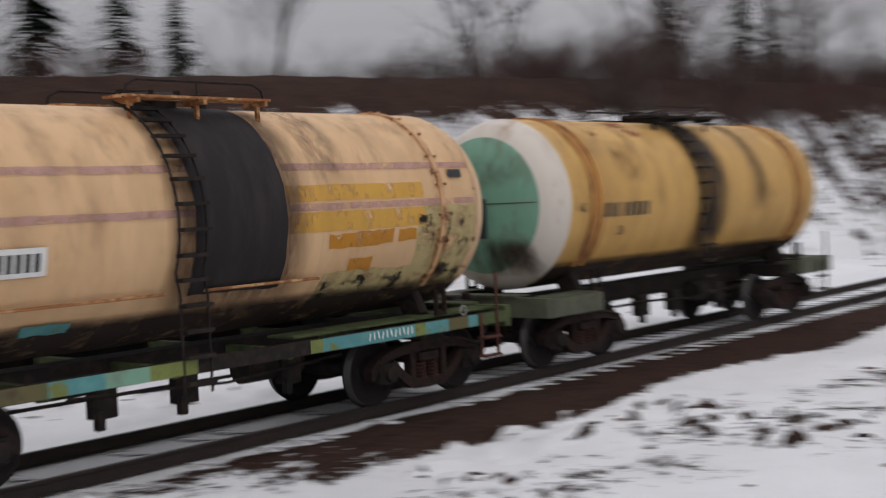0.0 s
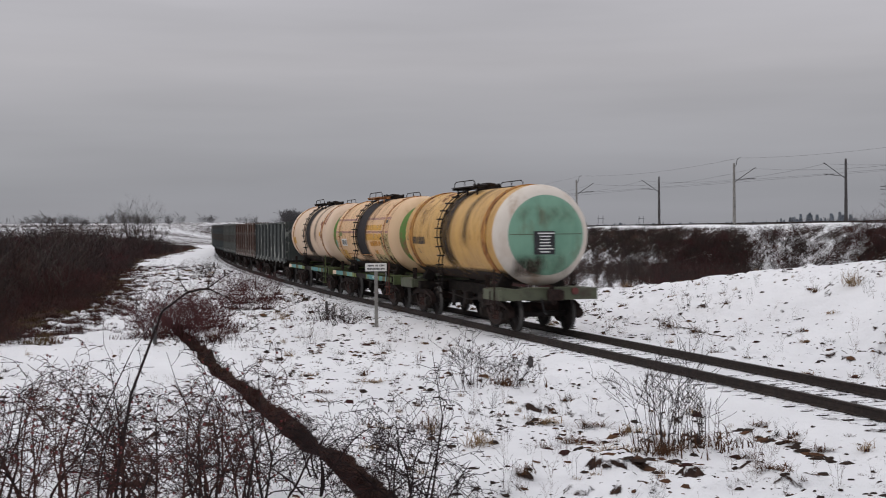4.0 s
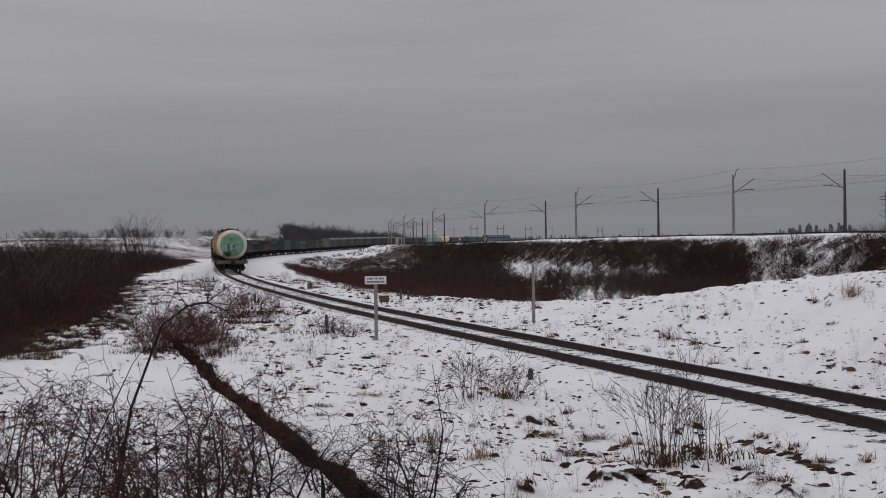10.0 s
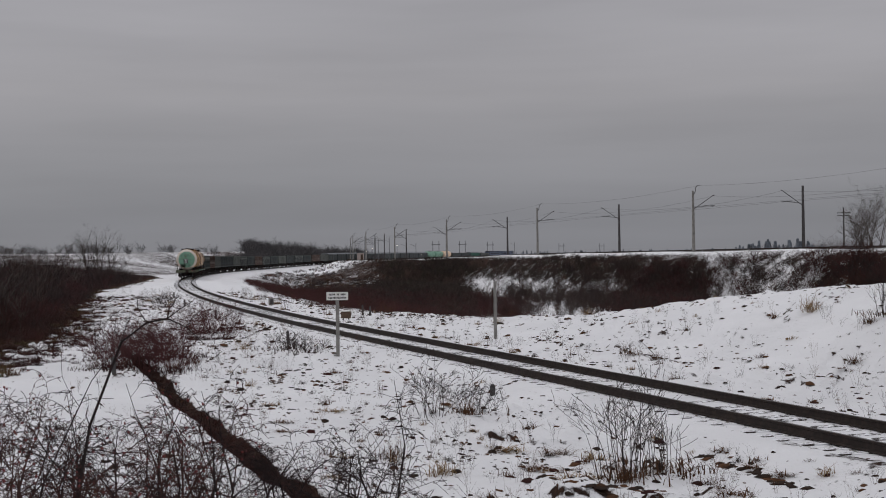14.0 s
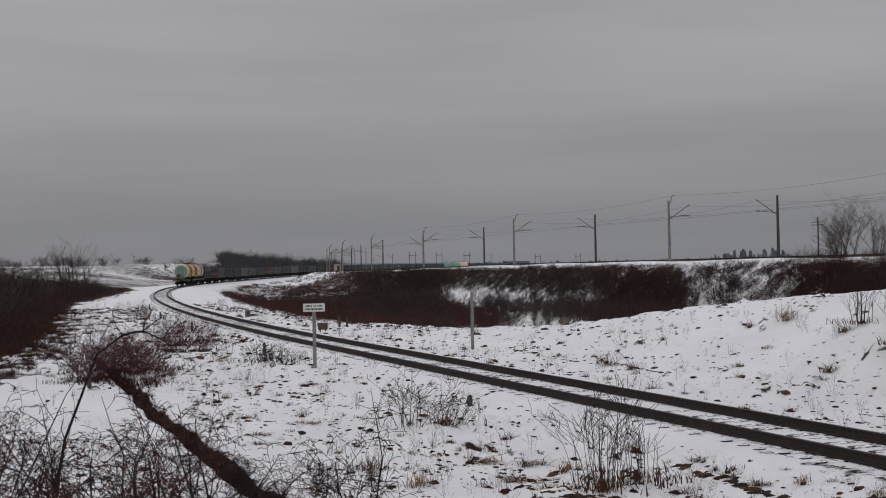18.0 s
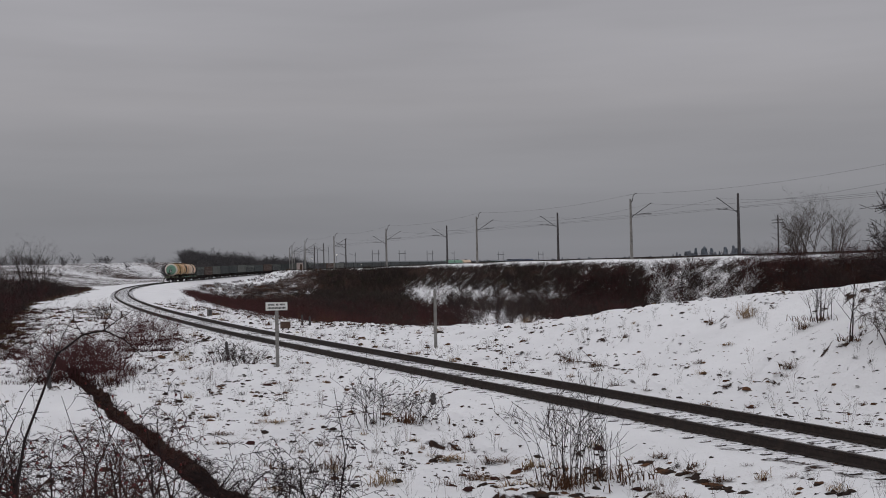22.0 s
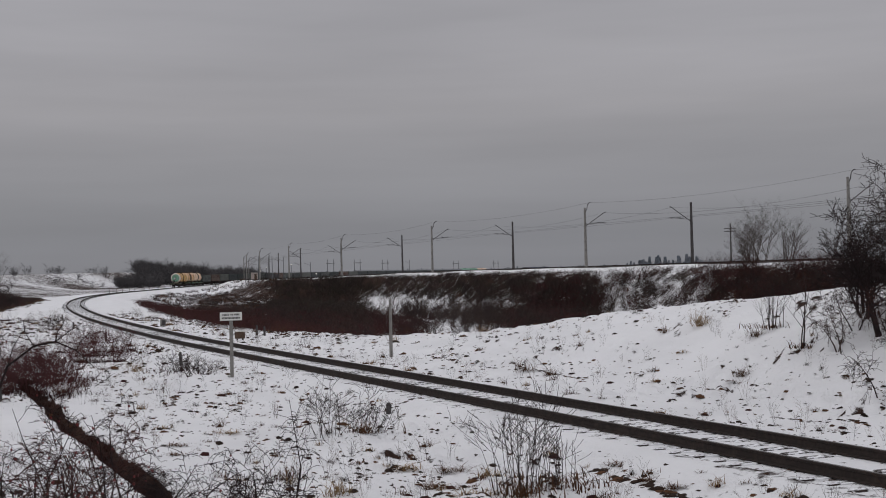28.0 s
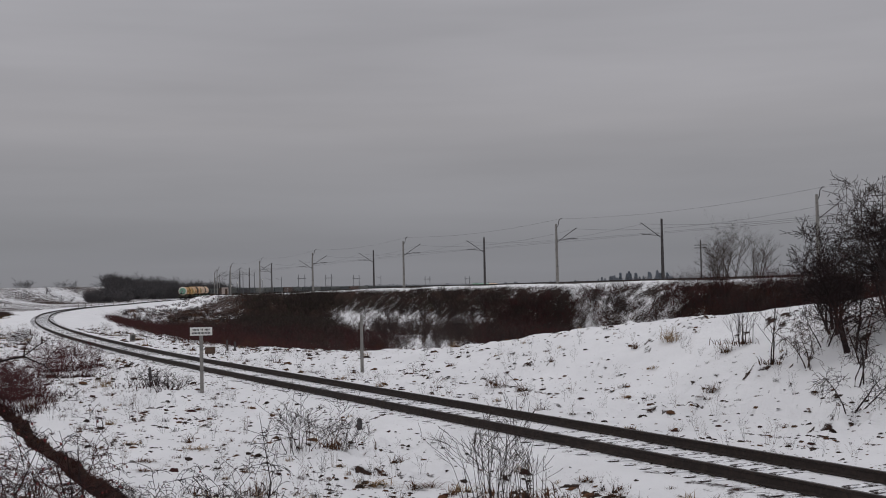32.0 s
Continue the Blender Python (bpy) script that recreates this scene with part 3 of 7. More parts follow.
def build_ground():
    az = np.unique(np.concatenate([np.arange(-80, 44, 0.25), np.arange(44, 96, 0.115), np.arange(96, 110, 0.5), np.arange(110, 280.1, 3.0)]))
    az = np.radians(az)
    rr = [0.0, 1.0]
    while rr[-1] < 4200:
        q = rr[-1]
        rr.append(q + 0.4 if q < 6 else q * (1.02 if q < 11 else (1.009 if q < 62 else (1.014 if q < 330 else 1.035))))
    rr = np.array(rr)
    a, r = np.meshgrid(az, rr, indexing="ij")
    x, y = -np.sin(a) * r, np.cos(a) * r
    z = ground_z(x, y)
    n, m = x.shape
    v = np.stack([x, y, z], -1).reshape(-1, 3)
    i, j = np.meshgrid(np.arange(n - 1), np.arange(m - 1), indexing="ij")
    k = (i * m + j).ravel()
    faces = np.stack([k, k + 1, k + m + 1, k + m], -1)[:, ::-1]
    me = raw_mesh("ground", v, faces, M_GROUND, True)
    at = me.attributes.new("bare", "FLOAT", "POINT")
    # the steep sides of tussocks stand out of the snow
    h = 0.07
    steep = np.hypot(relief(x + h, y) - relief(x - h, y), relief(x, y + h) - relief(x, y - h)) / (2 * h)
    d = np.abs((y - line_y(x)) * np.cos(line_th(x)))
    open_snow = step(1.8, 3.0, d) * step(150, 80, r)
    bare = bareness(x, y) + 0.2 * step(0.36, 0.8, steep) * open_snow - 0.025 * open_snow
    at.data.foreach_set("value", bare.ravel().astype(np.float32))
    ob = tagged(new("ground", me), "thin patchy snow over dead grass and brown earth", "ground", kind="structure")
    return ob


build_ground()


# ---- the line ----
def build_track():
    track = empty("track", "broad-gauge track with dark rails and snow between sleepers", "railway track", kind="structure")
    prof = [(-0.066, -0.18), (0.066, -0.18), (0.066, -0.168), (0.012, -0.148), (0.009, -0.045), (0.036, -0.034), (0.037, -0.006), (0.030, 0.0), (-0.030, 0.0), (-0.037, -0.006), (-0.036, -0.034), (-0.009, -0.045), (-0.012, -0.148), (-0.066, -0.168)]
    for side in (-1, 1):
        kit = Kit()
        ss = np.concatenate([np.arange(-250, 40, 10.0), np.arange(40, 420, 3.0), np.arange(420, 1250, 6.0)])
        n = len(prof)
        for s in ss:
            x, y, z, th = on_track(s)
            nx, ny = -math.sin(th), -math.cos(th)
            for u, w in prof:
                o = side * (0.76 + 0.037) + u
                kit.v.append((x + nx * o, y + ny * o, z + w))
        for i in range(len(ss) - 1):
            for j in range(n):
                kit.f.append((i * n + j, (i + 1) * n + j, (i + 1) * n + (j + 1) % n, i * n + (j + 1) % n))
                kit.m.append(1 if j == 7 else 0)
        part("rail", kit, [M_RAIL, M_RAILTOP], track, "dark rusty rail with a worn head")
    sl = Kit().box((0, 0, -0.11), (0.23, 2.7, 0.2), bev=0.03)
    me = sl.mesh("sleeper", M_SLEEPER)
    rng = random.Random(3)
    pick = [s for s in np.arange(-20, 140, 0.545)]
    for s in pick:
        x, y, z, th = on_track(s)
        part("sleeper", me, None, track, at=pose(x, y + rng.uniform(-0.05, 0.05), z - 0.18 + rng.uniform(-0.02, 0.012), 0, 0, -math.degrees(th) + rng.uniform(-1.5, 1.5)))
    far = Kit()
    for s in list(np.arange(-120, -20, 0.545)) + list(np.arange(140, 420, 0.56)):
        x, y, z, th = on_track(s)
        far.box((x, y, z - 0.288), (0.23, 2.7, 0.2), rz=-math.degrees(th))
    tagged(part("far_sleepers", far, M_SLEEPER, track), "dark sleepers under thin snow", kind="stuff")
    return track


build_track()


M_REDBLOTCH = speckle("red_rust_blotch", (0.3, 0.09, 0.05), 1.6, 0.5, 0.62, 0.75)
M_RUSTRUN = material("orange_rust_run", (0.28, 0.1, 0.03), (0.4, 0.2, 0.06), 3.0, rough=0.7, stretch=(3, 1, 0.5))
M_OLIVE = material("olive_frame_paint", (0.12, 0.1, 0.05), (0.09, 0.11, 0.05), 4.0, rough=0.7, stain=(0.07, 0.045, 0.035), stain_scale=3.0)
M_LIME = material("yellow_green_frame_paint", (0.17, 0.2, 0.05), (0.14, 0.16, 0.05), 5.0, rough=0.65, stain=(0.08, 0.05, 0.035), stain_scale=4.0)
M_STRAP_CREAM = material("cream_strap_rusting", (0.55, 0.33, 0.17), (0.42, 0.22, 0.1), 4.0, rough=0.6, stain=(0.2, 0.08, 0.035), stain_scale=5.0, stain_at=(0.52, 0.6))
M_STRAP_MUSTARD = material("mustard_strap_rusting", (0.5, 0.26, 0.07), (0.34, 0.14, 0.045), 3.0, rough=0.6, stain=(0.18, 0.07, 0.03), stain_scale=4.0, stain_at=(0.5, 0.62), stretch=(1, 1, 0.4))


# ---- wagons: x ahead, y to the eye's side, z up from the rail head ----
TANK_Z, TANK_R = 2.74, 1.46


def shell(x0, x1, z0, z1, lift=0.006, side=1, kit=None, mi=0, ragged=0.0):
    """A patch of paint or plate on the tank's flank between two heights; ragged: how far its edge wanders, in metres."""
    kit = kit or Kit()
    rng = random.Random(int(x0 * 977 + z0 * 331 + side))
    a0, a1 = (math.asin(max(-0.999, min(0.999, (z - TANK_Z) / TANK_R))) for z in (z0, z1))
    R = TANK_R + lift
    n = max(2, int((a1 - a0) / 0.03))
    nx = max(1, int(abs(x1 - x0) / 0.05)) if ragged else 1
    ph = [rng.uniform(0, 6.3) for _ in range(16)]

    def wander(u, k):
        return ragged * (0.5 * math.sin(u * 3.1 + ph[k]) + 0.3 * math.sin(u * 8.3 + ph[k + 1]) + 0.25 * math.sin(u * 19.0 + ph[k + 2]) + rng.uniform(-0.2, 0.2))

    vs, fs = [], []
    le = [wander(a0 + (a1 - a0) * i / n, 0) for i in range(n + 1)]
    ri = [wander(a0 + (a1 - a0) * i / n, 4) for i in range(n + 1)]
    for j in range(nx + 1):
        f = j / nx
        x = x0 + (x1 - x0) * f
        lo, hi = wander(x, 8) / TANK_R, wander(x, 12) / TANK_R
        for i in range(n + 1):
            u = i / n
            a = a0 + (a1 - a0) * u + lo * (1 - u) + (hi * u if z1 < 4.1 else 0)
            vs.append((x + le[i] * (1 - f) + ri[i] * f, side * R * math.cos(a), TANK_Z + R * math.sin(a)))
    for j in range(nx):
        for i in range(n):
            k = j * (n + 1) + i
            q = (k, k + n + 1, k + n + 2, k + 1)
            fs.append(q[::-1] if side > 0 else q)
    return kit.add(vs, fs, mi)


def patches(name, specs, mat, wagon, lift=0.006, label="", ragged=0.006):
    """Each patch of paint, on both flanks, as a part of its own."""
    for x0, x1, z0, z1 in specs:
        for sd in (1, -1):
            part(name, shell(x0, x1, z0, z1, lift, sd, ragged=ragged), mat, wagon, label, smooth=True)


def hoop(x, w, lift, a0=-60, a1=240, n=40, kit=None, R=TANK_R, zc=TANK_Z):
    """A flat steel strap bent over the tank, with thickness."""
    kit = kit or Kit()
    vs, fs = [], []
    for i in range(n + 1):
        a = radians(a0 + (a1 - a0) * i / n)
        for u, r in ((-w / 2, R), (w / 2, R), (w / 2, R + lift), (-w / 2, R + lift)):
            vs.append((x + u, r * math.cos(a), zc + r * math.sin(a)))
    for i in range(n):
        for j in range(4):
            k = i * 4
            fs.append((k + j, k + (j + 1) % 4, k + 4 + (j + 1) % 4, k + 4 + j)[::-1])
    return kit.add(vs, fs)


def lettering(text, size, mat, x, z, parent, name="lettering", side=1, label="", flat=None):
    """Flat letters of the built-in font, bent on to the tank's flank, or set upright on a plate facing -x (flat = its x)."""
    cu = bpy.data.curves.new("text", "FONT")
    cu.body, cu.size, cu.align_x, cu.align_y, cu.extrude = text, size, "CENTER", "CENTER", 0.0
    ob = bpy.data.objects.new("text", cu)
    scene.collection.objects.link(ob)
    dg = bpy.context.evaluated_depsgraph_get()
    me = bpy.data.meshes.new_from_object(ob.evaluated_get(dg))
    bpy.data.objects.remove(ob)
    a0 = math.asin((z - TANK_Z) / TANK_R)
    for v in me.vertices:
        u, w = v.co.x, v.co.y
        if flat is not None:
            v.co = (flat, -u + x, z + w)
        else:
            a = a0 + w / TANK_R
            R = TANK_R + 0.019
            v.co = (x - side * u, side * R * math.cos(a), TANK_Z + R * math.sin(a))
    me.materials.clear()
    me.materials.append(mat)
    return part(name, me, None, parent, label)


def side_frame_mesh(sd):
    """Cast side frame: arched top chord, dipped bottom chord, two columns, windows between them."""
    k = Kit()
    y0, y1 = sd * 0.95, sd * 1.11

    def chord(xs, lo, hi, ya, yb):
        n = len(xs)
        vs = [(x, y, z) for x, a, c in zip(xs, lo, hi) for y, z in ((ya, a), (yb, a), (yb, c), (ya, c))]
        fs = [(i * 4 + j, i * 4 + (j + 1) % 4, i * 4 + 4 + (j + 1) % 4, i * 4 + 4 + j) for i in range(n - 1) for j in range(4)]
        fs += [(3, 2, 1, 0), (n * 4 - 4, n * 4 - 3, n * 4 - 2, n * 4 - 1)]
        k.add(vs, [f if sd > 0 else f[::-1] for f in fs])

    xs = [-1.22, -1.16, -1.05, -0.9, -0.74, -0.55, -0.35, 0, 0.35, 0.55, 0.74, 0.9, 1.05, 1.16, 1.22]
    chord(xs, [0.4, 0.4, 0.56, 0.63, 0.665, 0.69, 0.7, 0.705, 0.7, 0.69, 0.665, 0.63, 0.56, 0.4, 0.4], [0.55, 0.62, 0.7, 0.76, 0.8, 0.83, 0.85, 0.86, 0.85, 0.83, 0.8, 0.76, 0.7, 0.62, 0.55], y0, y1)
    xs = [-0.76, -0.7, -0.55, -0.42, -0.3, 0, 0.3, 0.42, 0.55, 0.7, 0.76]
    chord(xs, [0.5, 0.42, 0.29, 0.21, 0.17, 0.16, 0.17, 0.21, 0.29, 0.42, 0.5], [0.66, 0.6, 0.46, 0.37, 0.31, 0.29, 0.31, 0.37, 0.46, 0.6, 0.66], y0, y1)
    # raised ribs along both chords
    xs = [-1.05, -0.74, -0.35, 0.35, 0.74, 1.05]
    chord(xs, [0.67, 0.765, 0.815, 0.815, 0.765, 0.67], [0.71, 0.805, 0.855, 0.855, 0.805, 0.71], y1, sd * 1.15)
    for e in (-1, 1):
        k.box((e * 0.34, sd * 1.03, 0.5), (0.11, 0.17, 0.46), bev=0.02)
        k.box((e * 0.2, sd * 1.0, 0.62), (0.2, 0.1, 0.14), bev=0.02)
    k.box((0, sd * 1.04, 0.62), (0.42, 0.2, 0.12), bev=0.03)
    return k.mesh("side_frame", M_BOGIE)


def spring_mesh():
    k = Kit()
    k.tube([(0.08 * math.cos(i * 0.9), 0.08 * math.sin(i * 0.9), 0.29 + i * 0.0075) for i in range(36)], 0.022, 4)
    return k.mesh("spring", M_SPRING)


def axle_box_mesh():
    k = Kit().box((0, 0, 0), (0.3, 0.24, 0.28), bev=0.08)
    k.lathe([(0.12, 0.0), (0.12, 0.12), (0.17, 0.11), (0.17, 0.0)], 12, "y")
    return k.mesh("axle_box", M_GRIME)


M_SPRING = material("rusty_dark_spring", (0.06, 0.03, 0.025), (0.04, 0.025, 0.022), 8.0, rough=0.7)


def wheelset_mesh():
    k = Kit()
    for sd in (-1, 1):
        y = sd * 0.79
        pr = [(-0.065 * sd, 0.30), (-0.065 * sd, 0.505), (-0.035 * sd, 0.505), (-0.03 * sd, 0.478), (0.065 * sd, 0.472), (0.065 * sd, 0.42), (0.03 * sd, 0.4), (0.015 * sd, 0.2), (0.07 * sd, 0.16), (0.07 * sd, 0.0)]
        k.lathe(pr, 28, "y", (0, y, 0), [0, 0, 1, 1, 0, 0, 0, 0, 0])
        k.lathe([(-0.065 * sd, 0.31), (0.0, 0.2), (-0.06 * sd, 0.13), (-0.06 * sd, 0.0)], 20, "y", (0, y, 0))
        # two lightening marks that show the turning
        for w in (0, math.pi):
            k.box((0.29 * math.cos(w), y + 0.03 * sd, 0.29 * math.sin(w)), (0.07, 0.02, 0.05), mi=1)
    k.tube([(0, -1.1, 0), (0, 1.1, 0)], 0.085, 10)
    return k.mesh("wheelset", [M_WHEEL, M_TREAD], True)


ME_WHEELS = wheelset_mesh()
# two thin side plates added to stand for the dark behind the springs
ME_BOLSTER = Kit().box((0, 0, 0.64), (0.42, 1.95, 0.24), bev=0.04).box((0, 0.915, 0.47), (0.62, 0.03, 0.46)).box((0, -0.915, 0.47), (0.62, 0.03, 0.46)).mesh("bogie", M_BOGIE)
ME_SIDE, ME_SPRING, ME_AXLEBOX = {sd: side_frame_mesh(sd) for sd in (-1, 1)}, spring_mesh(), axle_box_mesh()


def coupler_mesh():
    k = Kit()
    k.box((0.0, 0, 1.06), (0.5, 0.2, 0.2), bev=0.03)
    k.box((0.38, 0.02, 1.06), (0.34, 0.36, 0.3), bev=0.05)
    k.box((0.5, 0.14, 1.06), (0.26, 0.14, 0.24), bev=0.04, rz=15)
    k.box((0.3, -0.05, 1.25), (0.12, 0.12, 0.12), bev=0.02)
    for z in (0.98, 1.06, 1.14):
        k.box((0.42, 0.21, z), (0.3, 0.03, 0.03))
    k.box((0.36, 0, 0.86), (0.14, 0.1, 0.14), bev=0.02)
    return k.mesh("coupler", M_BOGIE)


ME_COUPLER = coupler_mesh()


def running_gear(wagon, pivot, half, detail=True):
    """Bogies, wheelsets and couplers under a wagon. Returns the wheelsets with their places."""
    sets = []
    for e in (1, -1):
        bog = part("bogie", ME_BOLSTER, None, wagon, at=pose(e * pivot, 0, 0))
        for sd in (-1, 1):
            part("side_frame", ME_SIDE[sd], None, bog)
            for u in (-0.13, 0.13) if detail else ():
                part("spring", ME_SPRING, None, bog, at=pose(u, sd * 1.04, 0))
            for u in (-0.925, 0.925):
                part("axle_box", ME_AXLEBOX, None, bog, at=pose(u, sd * 1.08, 0.475, 0, 0, 0 if sd > 0 else 180))
        for w in (0.925, -0.925):
            x = e * pivot + w
            sets.append((part("wheelset", ME_WHEELS, None, wagon, "steel wheels on one axle", at=pose(x, 0, 0.475)), x))
        part("coupler", ME_COUPLER, None, wagon, at=pose(e * (half - 0.56), 0, 0, 0, 0, 0 if e > 0 else 180))
    return sets


def brake_hoses(wagon, half):
    for e in (1, -1):
        k = Kit()
        pts = [(e * (half - 0.45) + e * 0.5 * u, 0.28 + 0.02 * u, 0.95 - 0.42 * math.sin(math.pi * min(1, u) * 0.62)) for u in [i / 9 for i in range(10)]]
        k.tube(pts, 0.022, 6)
        part("brake_hose", k, M_HOSE, wagon, "sagging black brake hose")


def tank_body(wagon, shellmat, endmat, discmat, rim):
    """The barrel with dished ends; rim: half-length at which the end paint begins."""
    half, cyl, disc = 5.4, 4.75, 1.12
    prof, mis = [], []

    def dish(e):
        out = []
        for i in range(15):
            r = TANK_R * (1 - i / 14)
            q = r / TANK_R
            out.append((e * (cyl + 0.65 * math.sqrt(max(0, 1 - q ** 3.0))), r))
        return out

    front = dish(1)
    back = dish(-1)[::-1]
    prof = back + [(-rim, TANK_R), (rim, TANK_R)] + front
    for (a, r), (b, q) in zip(prof, prof[1:]):
        mid_r = (r + q) / 2
        if mid_r < disc and abs(a) > 4.7:
            mis.append(2)
        elif abs((a + b) / 2) > rim - 0.01:
            mis.append(1)
        else:
            mis.append(0)
    k = Kit().lathe(prof, 192, "x", (0, 0, TANK_Z), mis)
    body = part("tank", k, [shellmat, endmat, discmat], wagon, smooth=True)
    # welded seams round the barrel and along it
    for x in (-3.2, -1.6, 1.7, 3.3):
        part("seam", hoop(x, 0.022, 0.0025, -90, 270, 96), shellmat, wagon)
    return body


def tank_top(wagon, railmat):
    """Hatch with its lid, grating platform and hoop rails on the barrel's crown."""
    k = Kit().lathe([(4.12, 0.36), (4.3, 0.36), (4.3, 0.42), (4.34, 0.42), (4.39, 0.3), (4.36, 0.0)], 24, "z")
    hatch = part("hatch", k, M_GRIME, wagon, "round black filling hatch")
    lid = Kit().box((0.1, 0, 4.4), (0.7, 0.08, 0.05), bev=0.01)
    for a in range(6):
        lid.box((0.4 * math.cos(a * 1.05), 0.4 * math.sin(a * 1.05), 4.33), (0.08, 0.06, 0.14), rz=a * 60, bev=0.01)
    part("lid_clamp", lid, M_GRIME, hatch)
    valve = Kit().lathe([(4.12, 0.1), (4.3, 0.1), (4.34, 0.14), (4.38, 0.14), (4.4, 0.0)], 12, "z", (-0.75, 0.1, 0))
    part("valve", valve, M_GRIME, wagon)
    for sd in (-1, 1):
        k = Kit()
        for i in range(5):
            k.box((-0.15, sd * (0.5 + i * 0.09), 4.27), (2.3, 0.05, 0.03))
        for x in (-1.2, -0.2, 0.8):
            k.box((x, sd * 0.68, 4.22), (0.05, 0.44, 0.06))
            k.box((x, sd * 0.72, 4.1), (0.05, 0.05, 0.3))
        part("platform", k, railmat, wagon, "narrow grating walkway")
        k = Kit()
        k.tube([(-1.25, sd * 0.8, 4.25), (-1.2, sd * 0.8, 4.4), (-1.05, sd * 0.8, 4.47), (0.75, sd * 0.8, 4.47), (0.9, sd * 0.8, 4.4), (0.95, sd * 0.8, 4.25)], 0.017, 5)
        k.tube([(-0.15, sd * 0.8, 4.25), (-0.15, sd * 0.8, 4.47)], 0.014, 5)
        part("hand_rail", k, M_GRIME, wagon)


def side_ladder(wagon, x, side, mat, zb=0.75):
    k = Kit()
    arc = []
    for i in range(22):
        a = radians(75 - i * 4.6)
        arc.append((side * (TANK_R + 0.09) * math.cos(a), TANK_Z + (TANK_R + 0.09) * math.sin(a)))
    arc += [(side * 1.5, 1.9), (side * 1.5, zb)]
    for u in (-0.2, 0.2):
        k.tube([(x + u, y, z) for y, z in arc], 0.018, 5)
    ln = 0.0
    for (y0, z0), (y1, z1) in zip(arc, arc[1:]):
        seg = math.hypot(y1 - y0, z1 - z0)
        n = int((ln + seg) / 0.3) - int(ln / 0.3)
        for i in range(n):
            f = ((int(ln / 0.3) + 1 + i) * 0.3 - ln) / seg
            y, z = y0 + (y1 - y0) * f, z0 + (z1 - z0) * f
            k.box((x, y + side * 0.03, z), (0.4, 0.15, 0.045))
        ln += seg
    part("ladder", k, mat, wagon, "dark steel side ladder")


def tank_frame(wagon, kind):
    """Centre sill, bolsters, cradles and end beams; kind 1: short grey-green end wings, kind 2: side sills in teal and green."""
    k = Kit()
    k.box((0, 0, 0.98), (11.0, 0.42, 0.34), bev=0.02)
    for e in (-1, 1):
        k.box((e * 3.9, 0, 1.0), (0.5, 2.5, 0.26), bev=0.03)
    part("centre_sill", k, M_GRIME, wagon)
    for e in (-1, 1):
        for sd in (-1, 1):
            c = Kit().box((e * 3.97, sd * 0.8, 1.33), (0.16, 0.4, 0.4), rx=sd * 28, bev=0.04)
            part("cradle", c, M_GRIME, wagon)
            c = Kit()
            for u in (-0.12, 0.12) if kind == 1 else (-0.09, 0.09):
                c.box((e * 3.97 + u, sd * 1.34, 1.4), (0.028, 0.08, 0.38), bev=0.008)
            c.box((e * 3.97, sd * 1.33, 1.24), (0.28 if kind == 1 else 0.22, 0.06, 0.05), bev=0.01)
            part("strap_bracket", c, M_BOGIE, wagon)
        b = Kit()
        mat = M_GREY_GREEN if kind == 1 else M_FRAME_GREEN
        b.box((e * 5.44, 0, 1.06), (0.16, 2.9, 0.32), bev=0.02)
        part("end_plate", Kit().box((e * 5.35, 0, 1.24), (0.4, 1.6, 0.03)), mat, wagon)
        if kind == 1:
            for sd in (-1, 1):
                part("wing_sill", Kit().box((e * 4.68, sd * 1.43, 1.05), (1.5, 0.09, 0.3), bev=0.02), mat, wagon)
                part("wing_plate", Kit().box((e * 4.65, sd * 1.2, 1.215), (1.3, 0.4, 0.025)), mat, wagon)
                part("wing_stay", Kit().box((e * 3.95, sd * 1.15, 1.06), (0.12, 0.46, 0.26)), mat, wagon)
        part("end_beam", b, mat, wagon)
    if kind == 2:
        for sd in (-1, 1):
            part("side_sill", Kit().box((0, sd * 1.46, 1.075), (10.7, 0.08, 0.18), bev=0.01), M_GRIME, wagon, "grimy side sill with painted lengths")
            for x0, x1, m in ((-5.34, -4.62, M_FRAME_GREEN), (-4.62, -4.4, M_TEAL), (-4.4, -3.95, M_OLIVE), (-3.95, -3.44, M_TEAL), (-3.44, -3.22, M_LIME), (-3.22, -1.42, M_TEAL), (-1.42, -1.2, M_LIME), (0.62, 1.3, M_LIME), (1.3, 1.9, M_SEA), (1.9, 2.6, M_TEAL), (2.6, 3.2, M_OLIVE), (3.2, 4.6, M_TEAL), (4.6, 5.34, M_CREAM_PALE)):
                part("sill_paint", Kit().box(((x0 + x1) / 2, sd * 1.502, 1.075), (x1 - x0, 0.006, 0.17)), m, wagon)
            for x in (-4.9, -2.6, -0.9, 0.9, 2.6, 4.9):
                part("outrigger", Kit().box((x, sd * 0.85, 1.03), (0.1, 1.2, 0.14)), M_FRAME_GREEN, wagon)
            part("floor_strip", Kit().box((-3.2, sd * 1.05, 1.2), (4.2, 0.5, 0.03)), M_FRAME_GREEN, wagon)
    # brake cylinder, reservoir, rods and hangers below
    g = Kit()
    g.tube([(-1.9, 0.45, 0.78), (-0.9, 0.45, 0.78)], 0.2, 14)
    g.tube([(0.8, -0.5, 0.8), (1.5, -0.5, 0.8)], 0.17, 14)
    g.tube([(-2.6, 0.2, 0.66), (2.6, 0.2, 0.7)], 0.025, 6)
    g.tube([(-2.5, 0.75, 0.8), (-0.4, 0.8, 0.7), (1.9, 0.75, 0.82)], 0.02, 6)
